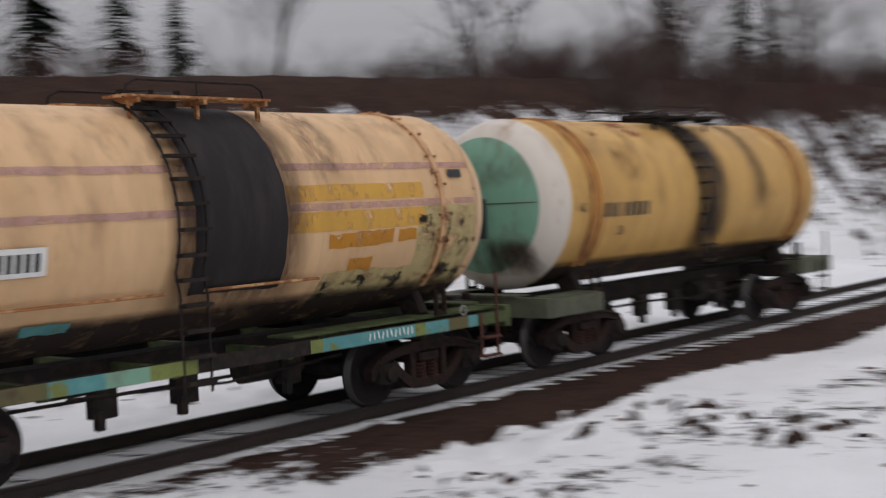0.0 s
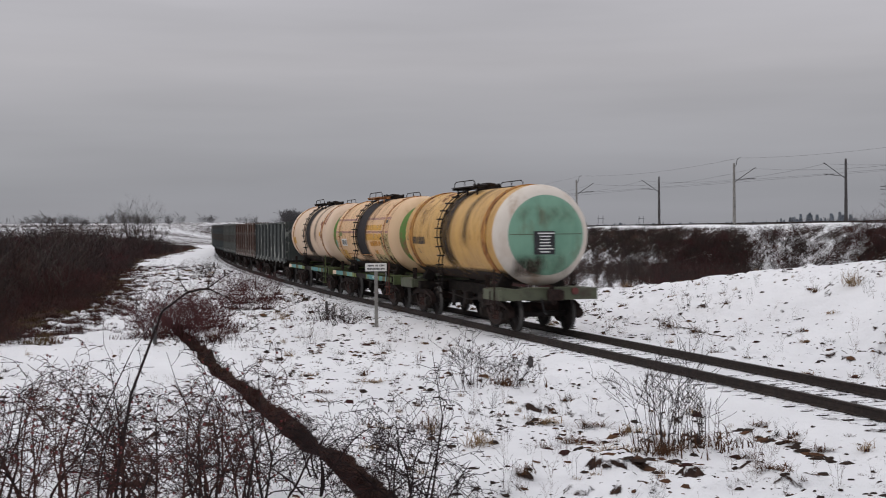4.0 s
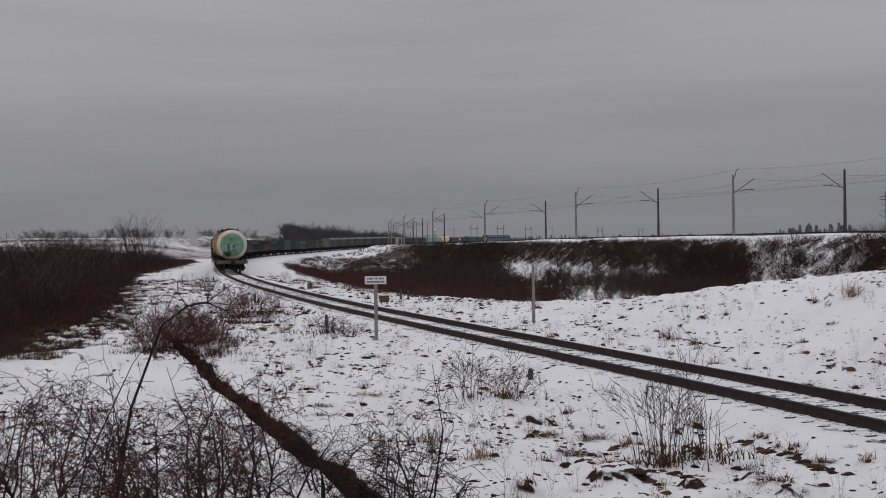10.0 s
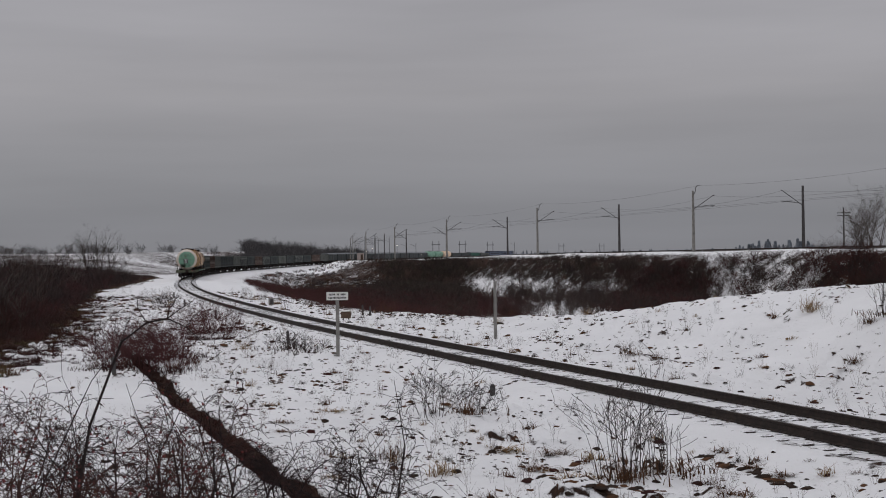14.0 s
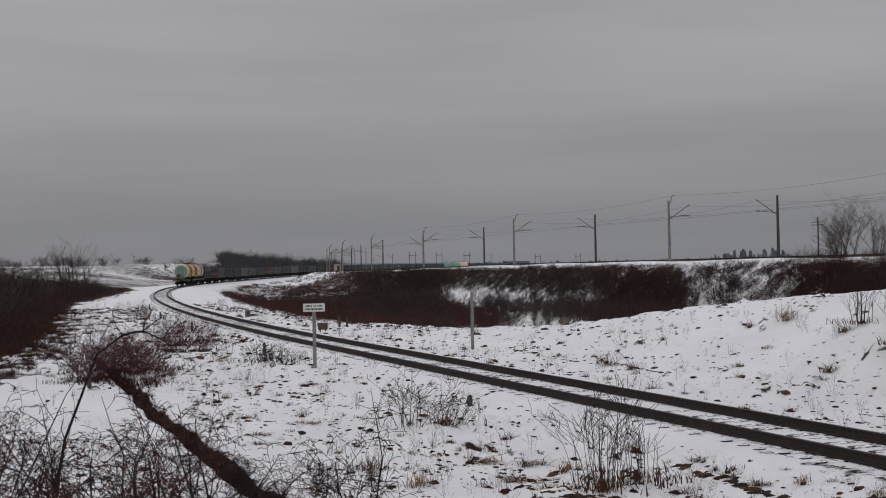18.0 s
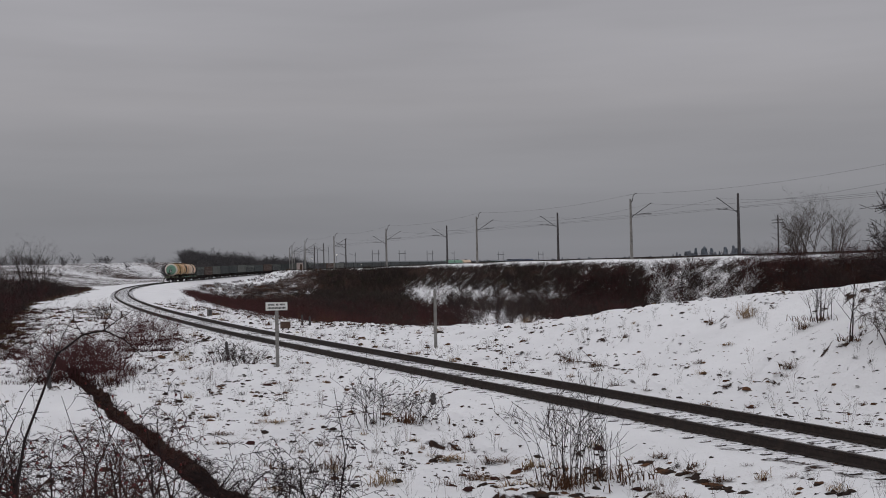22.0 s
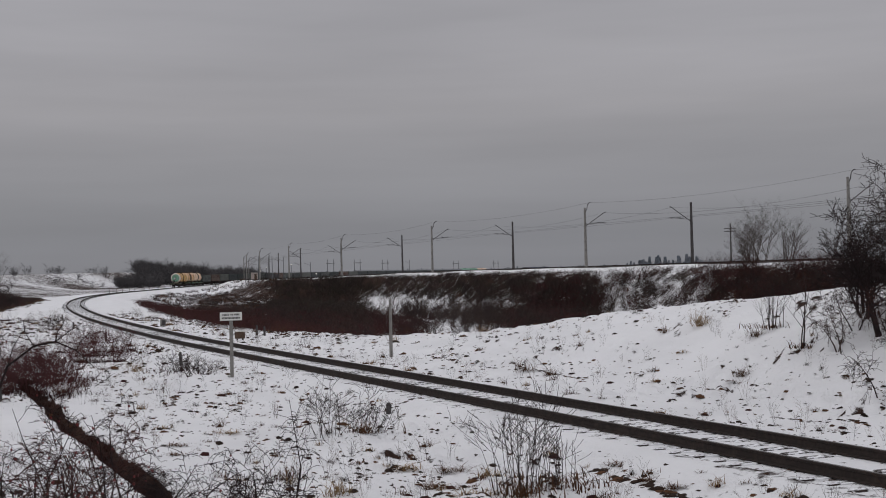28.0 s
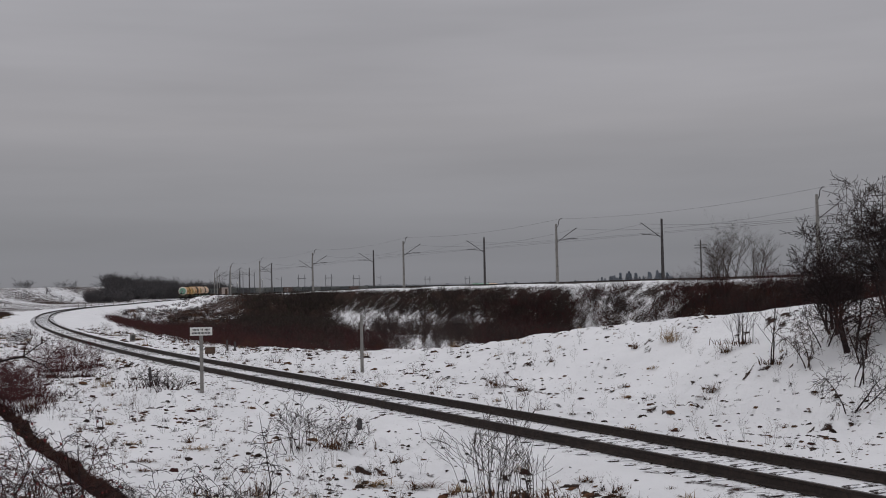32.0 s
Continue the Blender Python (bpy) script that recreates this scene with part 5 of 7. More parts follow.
def tubes(lines, n=3):
    """All polylines, of one count of points, as thin prisms: vertices and four-sided faces."""
    P = np.array([[tuple(p) for p in pts] for pts, *_ in lines])
    R = np.array([rad for _, rad, *_ in lines])[:, :, None]
    D = np.gradient(P, axis=1)
    D /= np.linalg.norm(D, axis=2, keepdims=True) + 1e-9
    ref = np.where(np.abs(D[:, :, 2:3]) < 0.9, np.array([0, 0, 1.0]), np.array([1.0, 0, 0]))
    A = np.cross(D, ref)
    A /= np.linalg.norm(A, axis=2, keepdims=True) + 1e-9
    B = np.cross(A, D)
    v = np.stack([P + R * (A * math.cos(2 * math.pi * j / n) + B * math.sin(2 * math.pi * j / n)) for j in range(n)], 2)
    c, m = P.shape[:2]
    i, j = np.meshgrid(np.arange(m - 1), np.arange(n), indexing="ij")
    a, b = (i * n + j).ravel(), (i * n + (j + 1) % n).ravel()
    f = np.stack([a, b, b + n, a + n], -1)
    f = (f[None] + (np.arange(c) * m * n)[:, None, None]).reshape(-1, 4)
    return v.reshape(-1, 3), f


def scatter(name, variants, places, mats, label, category, rng, z_off=-0.05):
    """Many plants joined in one object of stuff; places: x, y, size, height factor."""
    V, F, MI, k = [], [], [], 0
    zs = ground_z(np.array([p[0] for p in places]), np.array([p[1] for p in places]))
    for (x, y, s, hz), gz in zip(places, zs):
        q = rng.randrange(len(variants))
        v, f = variants[q]
        a = rng.uniform(0, 2 * math.pi)
        c, sn = math.cos(a), math.sin(a)
        w = np.stack([(v[:, 0] * c - v[:, 1] * sn) * s + x, (v[:, 0] * sn + v[:, 1] * c) * s + y, v[:, 2] * hz * s + gz + z_off], -1)
        V.append(w)
        F.append(f + k)
        MI.append(np.full(len(f), rng.randrange(len(mats))))
        k += len(v)
    me = raw_mesh(name, np.concatenate(V), np.concatenate(F), mats, False, np.concatenate(MI))
    return tagged(new(name, me), label, category, kind="stuff")


M_TWIG_BROWN = material("brown_bare_twig", (0.072, 0.052, 0.045), (0.055, 0.04, 0.036), 0.7, rough=0.9)
M_TWIG_OLIVE = material("olive_grey_bare_twig", (0.06, 0.056, 0.042), (0.045, 0.042, 0.034), 0.7, rough=0.9)
M_GRASS_OLIVE = material("dead_olive_grass", (0.1, 0.075, 0.04), (0.07, 0.05, 0.03), 1.5, rough=0.95)
rngv = random.Random(11)
BUSH = [tubes(branchy(rngv, 1.0, 0.42, 13, 1, 0.006, 0.5, 6, 0.16, 0.6, 2, 0.12, 0.0022)) for _ in range(8)]
BUSH_FAR = [tubes(branchy(rngv, 1.0, 0.45, 13, 1, 0.005, 0.55, 7, 0.14, 0.65, 1, 0.15, 0.0026)) for _ in range(6)]
BUSH_THIN = [tubes(branchy(rngv, 1.0, 0.5, 12, 1, 0.008, 0.55, 5, 0.14, 0.7, 1, 0.15, 0.0045)) for _ in range(8)]
SCRUB = [tubes(branchy(rngv, 1.0, 0.5, 9, 1, 0.03, 0.7, 2, 0.2, 0.5, 1, 0.15, 0.02)) for _ in range(6)]
SAPLING = [tubes(branchy(rngv, 1.0, 0.12, 2, 2, 0.011, 0.16, 5, 0.1, 0.8, 1, 0.2, 0.0036)) for _ in range(8)]


def brush_left():
    """Reddish thicket beside the line, ahead and to its near side, grey at its top."""
    rng = random.Random(21)
    pl, far, top, foot = [], [], [], []
    while len(pl) < 640 or len(far) < 1000:
        x = -math.exp(rng.uniform(math.log(38), math.log(232)))
        edge = float(np.interp(-x, THICKET_X, THICKET_Y)) + 0.9 * float(wavy(x, 0.0, 3.0, 5))
        y = edge - abs(rng.gauss(0, 1)) * (4 + -x / 11)
        deep = min(1, (edge - y) / 5)
        lump = 0.85 + 0.3 * float(wavy(x, y, 4.0, 15)) + rng.uniform(-0.12, 0.25)
        tall = float(np.interp(-x, [38, 60, 110, 150, 185, 232], [1.5, 2.0, 2.6, 2.9, 2.5, 0.9]))
        q = (x, y, tall * lump * (0.4 + 0.6 * deep), rng.uniform(0.85, 1.1))
        (pl if x > -85 else far).append(q)
        if deep > 0.4 and rng.random() < 0.5:
            top.append((x, y, tall * lump * rng.uniform(1.05, 1.4), 1.0))
        if rng.random() < 0.5:
            foot.append((x, edge + rng.gauss(-0.1, 0.6), rng.uniform(0.3, 0.65), rng.uniform(0.5, 0.9)))
    scatter("thicket", BUSH, pl[:640], [M_TWIG_RED, M_THORN, M_THORN, M_TWIG], "dense dark reddish bare thicket on flat ground", "thicket", rng)
    scatter("far_thicket", BUSH_FAR, far[:1000], [M_TWIG_RED, M_TWIG, M_TWIG], "dense dark bare thicket along the line", "thicket", rng)
    scatter("thicket_twigs", SAPLING, top[:560], [M_TWIG_BROWN, M_TWIG, M_TWIG_GREY], "grey bare saplings rising from the thicket", "thicket", rng)
    scatter("thicket_grass", GRASS + LYING, foot[:460], [M_GRASS_BROWN, M_GRASS_OLIVE, M_GRASS_OLIVE], "brown dead grass along the thicket's foot", "dead grass", rng, -0.03)


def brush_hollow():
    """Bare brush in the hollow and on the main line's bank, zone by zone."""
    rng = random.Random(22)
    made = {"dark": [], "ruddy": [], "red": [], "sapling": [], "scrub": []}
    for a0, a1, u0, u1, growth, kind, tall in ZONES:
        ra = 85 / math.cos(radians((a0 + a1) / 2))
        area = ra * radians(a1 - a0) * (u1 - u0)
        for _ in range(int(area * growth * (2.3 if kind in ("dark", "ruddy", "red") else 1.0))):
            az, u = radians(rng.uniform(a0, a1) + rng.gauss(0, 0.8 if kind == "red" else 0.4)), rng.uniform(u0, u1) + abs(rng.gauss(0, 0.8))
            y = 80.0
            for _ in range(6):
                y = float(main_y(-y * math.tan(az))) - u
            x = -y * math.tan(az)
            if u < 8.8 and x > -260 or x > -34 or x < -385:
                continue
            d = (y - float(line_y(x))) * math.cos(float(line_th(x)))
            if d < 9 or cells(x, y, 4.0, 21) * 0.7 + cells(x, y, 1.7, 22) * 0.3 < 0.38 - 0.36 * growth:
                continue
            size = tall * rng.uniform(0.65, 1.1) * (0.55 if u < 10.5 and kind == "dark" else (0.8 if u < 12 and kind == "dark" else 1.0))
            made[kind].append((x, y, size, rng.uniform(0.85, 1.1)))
    n = 5200
    X = -np.exp(np.array([rng.uniform(math.log(80), math.log(226)) for _ in range(n)]))
    D = np.array([rng.uniform(8.3, 24) for _ in range(n)])
    Y = line_y(X) + D / np.cos(line_th(X))
    tall = np.interp(D, [8, 10, 14, 20], [0.6, 1.0, 1.5, 1.7]) * np.interp(-X, [80, 100, 190, 226], [0.5, 1.0, 1.0, 0.5])
    red = [(x, y, h * rng.uniform(0.7, 1.1), rng.uniform(0.8, 1.1)) for x, y, h, b in zip(X, Y, tall, brushy(X, Y)) if rng.random() < b]
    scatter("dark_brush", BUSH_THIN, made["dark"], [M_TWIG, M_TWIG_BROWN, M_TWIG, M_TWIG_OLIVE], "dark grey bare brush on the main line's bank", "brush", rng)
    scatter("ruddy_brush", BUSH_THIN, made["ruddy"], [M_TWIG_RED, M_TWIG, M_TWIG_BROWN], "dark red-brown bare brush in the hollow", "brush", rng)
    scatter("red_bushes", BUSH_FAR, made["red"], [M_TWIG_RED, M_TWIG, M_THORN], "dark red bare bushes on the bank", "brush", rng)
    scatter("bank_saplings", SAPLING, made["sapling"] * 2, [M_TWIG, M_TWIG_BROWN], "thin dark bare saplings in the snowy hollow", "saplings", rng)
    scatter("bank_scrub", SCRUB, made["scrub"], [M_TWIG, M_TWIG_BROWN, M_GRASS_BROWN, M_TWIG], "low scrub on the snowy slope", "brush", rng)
    scatter("red_brush", BUSH_FAR, red[:1250], [M_TWIG_RED, M_TWIG_RED, M_THORN], "low dark red brush beside the curve", "brush", rng)


def brush_hill():
    """Brush and bare young trees on the hill beyond the line."""
    rng = random.Random(23)
    pl = []
    while len(pl) < 360:
        x = rng.uniform(-18, 95)
        d = rng.uniform(9.5, 24)
        if rng.random() > (0.25 + 0.75 * min(1, max(0, (x + 18) / 45))) or (x < 0 and d < 12):
            continue
        pl.append((x, TRACK_Y + d, rng.uniform(0.9, 2.2) * (0.9 if x > 34 else 0.55), rng.uniform(0.8, 1.3)))
    for _ in range(240):
        x, d = rng.uniform(38, 95), rng.uniform(10, 40)
        pl.append((x, TRACK_Y + d, rng.uniform(1.0, 2.6), rng.uniform(0.9, 1.3)))
    scatter("hill_brush", BUSH_FAR, pl, [M_TWIG_RED, M_TWIG_BROWN, M_TWIG_GREY, M_TWIG_BROWN], "brown and grey bare brush on the hill", "brush", rng)


def grass_variant(rng, n, h, spread, w=0.012):
    V, F = [], []
    for _ in range(n):
        a, o = rng.uniform(0, 6.283), rng.uniform(0, spread)
        x, y = o * math.cos(a), o * math.sin(a)
        b = rng.uniform(0, 6.283)
        ln, hh = rng.uniform(0.15, 0.95) * h, rng.choice((0.35, 0.5, 0.6, 0.8, 1.0)) * rng.uniform(0.6, 1.0) * h
        dx, dy = math.cos(b), math.sin(b)
        k = len(V)
        for t, ww in ((0, 1.0), (0.55, 0.8), (1, 0.15)):
            px, py, pz = x + dx * ln * t * t, y + dy * ln * t * t, hh * (t - 0.25 * t * t)
            V += [(px - dy * w * ww, py + dx * w * ww, pz), (px + dy * w * ww, py - dx * w * ww, pz)]
        F += [(k, k + 1, k + 3, k + 2), (k + 2, k + 3, k + 5, k + 4)]
    return np.array(V), np.array(F)


rngg = random.Random(31)
GRASS = [grass_variant(rngg, 42, 1.0, 0.5, 0.017) for _ in range(5)]
LYING = [grass_variant(rngg, 46, 0.6, 0.65, 0.024) for _ in range(4)]


def clod_variant(rng):
    n, m = 6, 3
    V = [(0, 0, 0.55 + rng.uniform(-0.1, 0.1))]
    for i in range(1, m):
        for j in range(n):
            r = math.sin(i / (m - 1) * 1.45) * rng.uniform(0.45, 1.4)
            a = 6.283 * j / n
            V.append((r * math.cos(a) * 1.2, r * math.sin(a), 0.7 * math.cos(i / (m - 1) * 1.57) * rng.uniform(0.5, 1.4) - 0.05))
    F = []
    for j in range(n):
        F.append((0, 1 + j, 1 + (j + 1) % n, 1 + (j + 1) % n))
    for i in range(m - 2):
        for j in range(n):
            a = 1 + i * n
            F.append((a + j, a + n + j, a + n + (j + 1) % n, a + (j + 1) % n))
    return np.array(V), np.array(F)


CLODS = [clod_variant(rngg) for _ in range(6)]


DARK_RUNS = (((-28.5, 10.3), (-28.9, 11.2), (-30.1, 12.3)), ((-45.9, 18.9), (-41.8, 18.2), (-38.0, 18.2)), ((-37.5, 18.6), (-34.0, 18.5), (-32.2, 18.3)), ((-29.6, 5.05), (-32.0, 5.8)), ((-34.0, 6.6), (-36.2, 7.2), (-38.9, 8.4)), ((-18.6, 10.6), (-17.4, 10.5)), ((-17.2, 10.6), (-16.0, 10.4), (-15.2, 10.5)), ((-17.3, 7.5), (-16.4, 7.6), (-15.8, 8.3)), ((-16.2, 7.2), (-15.4, 7.6)), ((-22.5, 17.4), (-19.0, 17.9)))


def verge_litter():
    """Dead grass, stalks and frozen clods that stick out of the snow on both verges."""
    rng = random.Random(41)
    tuft, clod, lying, stalk, far = [], [], [], [], []

    def verge():
        u = rng.random()
        x = -math.exp(rng.uniform(math.log(8), math.log(120)))
        y = rng.uniform(4.3, 11.3) if u < 0.46 else (15.2 + 11 * rng.random() ** 1.4 if u < 0.85 else rng.uniform(-3, 4))
        return x, y + float(line_y(x)) - TRACK_Y

    # clods lie in drifts, each drawn out in one direction
    for _ in range(430):
        x, y = verge()
        a, ln, n = rng.uniform(-0.5, 0.5), rng.uniform(0.3, 1.6), rng.randint(5, 26)
        grow = 1 + max(0, -x - 25) / 60
        for _ in range(n):
            u, v = rng.gauss(0, ln * grow), rng.gauss(0, 0.16 * grow)
            px, py = x + u * math.cos(a) - v * math.sin(a), y + u * math.sin(a) + v * math.cos(a)
            if abs(py - float(line_y(px))) > 1.7:
                clod.append((px, py, rng.uniform(0.015, 0.042) * rng.choice((0.7, 0.8, 1, 1.7)) * grow, rng.uniform(0.5, 1.3)))
        if rng.random() < 0.7:
            lying.append((x, y, rng.uniform(0.12, 0.26) * grow, rng.uniform(0.4, 0.8)))
        if rng.random() < 0.5:
            stalk.append((x, y, rng.uniform(0.2, 0.5) * grow, rng.uniform(0.8, 1.2)))
    for _ in range(3000):
        x, y = verge()
        grow = 1 + max(0, -x - 25) / 60
        u = rng.random()
        if u < 0.5:
            clod.append((x, y, rng.uniform(0.015, 0.05) * grow, rng.uniform(0.4, 1.2)))
        elif u < 0.62:
            lying.append((x, y, rng.uniform(0.08, 0.2) * grow, rng.uniform(0.4, 0.9)))
        elif u < 0.72:
            tuft.append((x, y, rng.uniform(0.1, 0.22) * grow, rng.uniform(0.7, 1.2)))
        else:
            stalk.append((x, y, rng.uniform(0.12, 0.42) * grow, rng.uniform(0.8, 1.3)))
    for _ in range(3600):
        x, y = verge()
        grow = 1 + max(0, -x - 25) / 60
        (clod if rng.random() < 0.7 else lying).append((x, y, rng.uniform(0.018, 0.05) * grow * (1.0 if rng.random() < 0.8 else 1.8), rng.uniform(0.5, 1.3)))
    lumps = []
    tussock = []
    for _ in range(260):
        x, y = verge()
        grow = 1 + max(0, -x - 25) / 60
        lumps.append((x, y, rng.uniform(0.05, 0.12) * grow, rng.uniform(0.6, 1.1)))
        if rng.random() < 0.6:
            tussock.append((x + rng.gauss(0, 0.1), y + rng.gauss(0, 0.1), rng.uniform(0.18, 0.42) * grow, rng.uniform(0.6, 1.0)))
    scatter("tussocks", GRASS + LYING, tussock, [M_GRASS_TAN, M_GRASS_BROWN, M_GRASS_BROWN], "brown and straw dead grass tussocks in snow", "dead grass", rng, -0.02)
    scatter("leaf_clumps", CLODS, lumps, [M_GRASS_BROWN, M_GRASS_RED, M_CLOD], "brown clumps of dead leaves and earth in snow", "clods", rng, -0.01)
    # runs of washed-out earth along small steps in the snow
    for pts in DARK_RUNS:
        for (x0, y0), (x1, y1) in zip(pts, pts[1:]):
            ln = math.hypot(x1 - x0, y1 - y0)
            for i in range(int(ln / 0.06)):
                f = rng.random()
                clod.append((x0 + (x1 - x0) * f + rng.gauss(0, 0.06), y0 + (y1 - y0) * f + rng.gauss(0, 0.05), rng.uniform(0.03, 0.075) * (1.5 if x0 > -20 else 1.0), rng.uniform(0.3, 0.8)))
    # dirt and crumbs of ballast along the rails
    for _ in range(3600):
        x = -math.exp(rng.uniform(math.log(8), math.log(110))) if rng.random() < 0.85 else rng.uniform(-8, 25)
        d = rng.choice((-1, 1)) * (rng.choice((0.7, 0.9, 0.9, 1.3)) + rng.gauss(0, 0.06))
        clod.append((x, float(line_y(x)) + d / math.cos(float(line_th(x))), rng.uniform(0.012, 0.04) * (1 + max(0, -x - 25) / 60), rng.uniform(0.5, 1.0)))
    for _ in range(700):
        x = rng.uniform(-6, 60)
        y = rng.uniform(16.5, 24) if rng.random() < 0.5 else rng.uniform(4, 10)
        (clod if rng.random() < 0.5 else lying).append((x, y, rng.uniform(0.05, 0.13), rng.uniform(0.4, 0.8)))
    for _ in range(800):
        x = -rng.uniform(9, 47)
        far.append((x, DITCH_Y + 0.05 * math.sin(x * 0.6) + rng.gauss(0, 0.12), rng.uniform(0.07, 0.18), rng.uniform(0.4, 0.9)))
    for _ in range(1700):
        x = -math.exp(rng.uniform(math.log(9), math.log(47)))
        far.append((x, DITCH_Y + 0.05 * math.sin(x * 0.6) + rng.gauss(0.02, 0.14), rng.uniform(0.1, 0.26), rng.uniform(0.5, 1.0)))
    scatter("clods", CLODS, clod, [M_CLOD, M_CLOD, M_CLOD, M_GRASS_BROWN], "dark frozen earth clods in thin snow", "clods", rng, -0.01)
    scatter("lying_grass", LYING, lying, [M_GRASS_BROWN, M_CLOD, M_GRASS_BROWN], "flattened dead brown grass in the snow", "dead grass", rng, -0.02)
    scatter("grass_tufts", GRASS, tuft, [M_GRASS_BROWN, M_GRASS_TAN, M_GRASS_BROWN, M_CLOD], "small dead grass tufts in the snow", "dead grass", rng, -0.02)
    for _ in range(900):
        x = -math.exp(rng.uniform(math.log(41), math.log(120)))
        e = float(np.interp(-x, [41, 44, 53, 116, 200], [-1.5, -1.2, 0.6, 5.5, 13.5]))
        far.append((x, e + rng.gauss(0.7, 0.8), rng.uniform(0.25, 0.55), rng.uniform(0.5, 1.0)))
    scatter("red_grass", GRASS + LYING, far, [M_GRASS_RED, M_GRASS_RED, M_THORN], "red-brown dead grass in the ditch and along the thicket", "dead grass", rng, -0.03)
    stalks = [tubes(branchy(rng, 1.0, 0.2, 5, 1, 0.006, 0.3, 2, 0.08, 0.9, 3)) for _ in range(5)]
    scatter("weed_stalks", stalks, stalk, [M_TWIG, M_GRASS_BROWN], "thin dry weed stalks in the snow", "weeds", rng, -0.02)


def field_stubble():
    """Rows of dark stubble and clods on the far rising field."""
    rng = random.Random(43)
    pl = []
    for _ in range(700):
        x = -rng.uniform(130, 430)
        y = float(line_y(x)) - rng.uniform(9, 120)
        pl.append((x, y, rng.uniform(0.25, 0.7), rng.uniform(0.3, 0.7)))
    scatter("field_stubble", LYING, pl, [M_GRASS_BROWN, M_CLOD], "dark stubble through snow on the rising field", "stubble", rng)


def tuft_thing(x, y, hgt, mat, label, wide=1.0, lying=False):
    rng = random.Random(int(x * 100) + int(y * 10))
    v, f = grass_variant(rng, 90, hgt * 1.1, 0.55 * hgt * wide, 0.0055)
    if hgt < 0.36:
        v = v * np.array([1.5, 1.5, 0.5])
    me = raw_mesh("grass_tuft", v, f, mat)
    ob = tagged(new("grass_tuft", me), label, "grass tuft", "dead grass tufts beside the line")
    ob.location = (x, y, float(ground_z(x, y)) - 0.02)


def shrub_thing(x, y, height, spread, stems, mat, label, seed, levels=2, r0=0.013, lean=0.3, sub=3, berries=0, up=0.6, crook=0.16, base=0, nseg=4, name="shrub", nside=4, first=0.3, wide=1.0):
    rng = random.Random(seed)
    z = float(ground_z(x, y))
    ob = empty(name, label, "shrub" if name == "shrub" else "tree", at=pose(x, y, z))
    lines = branchy(rng, height, spread, stems, levels, r0, lean, sub, crook, up, nseg, first, 0.0034 if wide < 1 else 0.0032, wide)
    rest = lines
    if stems <= 14:
        rest = [q for q in lines if q[2] > 0]
        for q in lines:
            if q[2] == 0:
                v, f = tubes([q], max(nside, 5))
                part("trunk" if name == "bare_tree" else "stem", raw_mesh("stem", v, f, mat, True), None, ob)
    v, f = tubes(rest, nside)
    tagged(part("crown", raw_mesh("crown", v, f, mat), None, ob), kind="stuff")
    if berries:
        k = Kit()
        tips = [p for pts, *_ in lines for p in pts[1:]]
        for _ in range(berries):
            p = rng.choice(tips)
            r = rng.uniform(0.01, 0.021)
            k.lathe([(-r, 0.0), (-r * 0.5, r * 0.87), (r * 0.5, r * 0.87), (r, 0.0)], 5, "z", (p.x, p.y, p.z - r))
        tagged(part("berry_spray", k, M_BERRY, ob, "withered dark red berries"), kind="stuff")
    if base:
        v, f = grass_variant(rng, base, 0.32, spread * 1.5 + 0.25, 0.012)
        tagged(part("dead_grass", raw_mesh("dead_grass", v, f, M_GRASS_RED if height < 1.55 and spread > 0.7 else M_GRASS_BROWN), None, ob, "dead brown grass round the stems"), kind="stuff")
    return ob


def thorn_lines(rng, height, stems, lean, r0=0.019, twig=1.0, thin=0.0032):
    """Crooked arching stems with wide side branches and short thorny twigs: (points, radii, level)."""
    out = []

    def grow(p, d, ln, r, lev):
        n = 5
        pts, rad, q, dd = [p], [r], p, d
        bend = Vector((rng.gauss(0, 0.1), rng.gauss(0, 0.1), -0.07 * lev if twig < 1.5 else 0.03))
        wave = 0.145 if twig < 1.5 else 0.09
        for i in range(n):
            dd = (dd + bend + Vector([rng.gauss(0, wave) for _ in range(3)])).normalized()
            q = q + dd * (ln / n)
            pts.append(q)
            rad.append(max(r * (1 - 0.88 * (i + 1) / n), thin))
        out.append((pts, rad, lev))
        if lev > 2:
            return
        for _ in range((rng.randint(7, 10), rng.randint(4, 7), rng.randint(1, 2))[lev] + (2 if twig > 1.5 else 0)):
            f = rng.uniform((0.22, 0.12, 0.15)[lev], 0.98)
            i = min(int(f * n), n - 1)
            b = pts[i].lerp(pts[i + 1], f * n - i)
            along = (pts[i + 1] - pts[i]).normalized()
            w = Vector([rng.gauss(0, 1) for _ in range(3)])
            side = (w - along * w.dot(along)).normalized()
            nd = (along * rng.uniform(0.2, 0.8) + side * rng.uniform(0.7, 1.0) + Vector((0, 0, 0.18))).normalized()
            grow(b, nd, (height * rng.uniform(0.22, 0.5) * (1.15 - 0.6 * f), twig * rng.uniform(0.12, 0.34), twig * rng.uniform(0.04, 0.11))[lev], max(rad[i] * 0.62, thin * 1.1), lev + 1)

    for _ in range(stems):
        w, o = rng.uniform(0, 6.283), rng.uniform(0, 0.22)
        tilt = lean * rng.uniform(0.15, 1.0)
        grow(Vector((o * math.cos(w), o * math.sin(w), -0.05)), Vector((math.cos(w) * tilt, math.sin(w) * tilt, 1)).normalized(), height * rng.uniform(0.85, 1.15), r0 * rng.uniform(0.75, 1.15), 0)
    return out


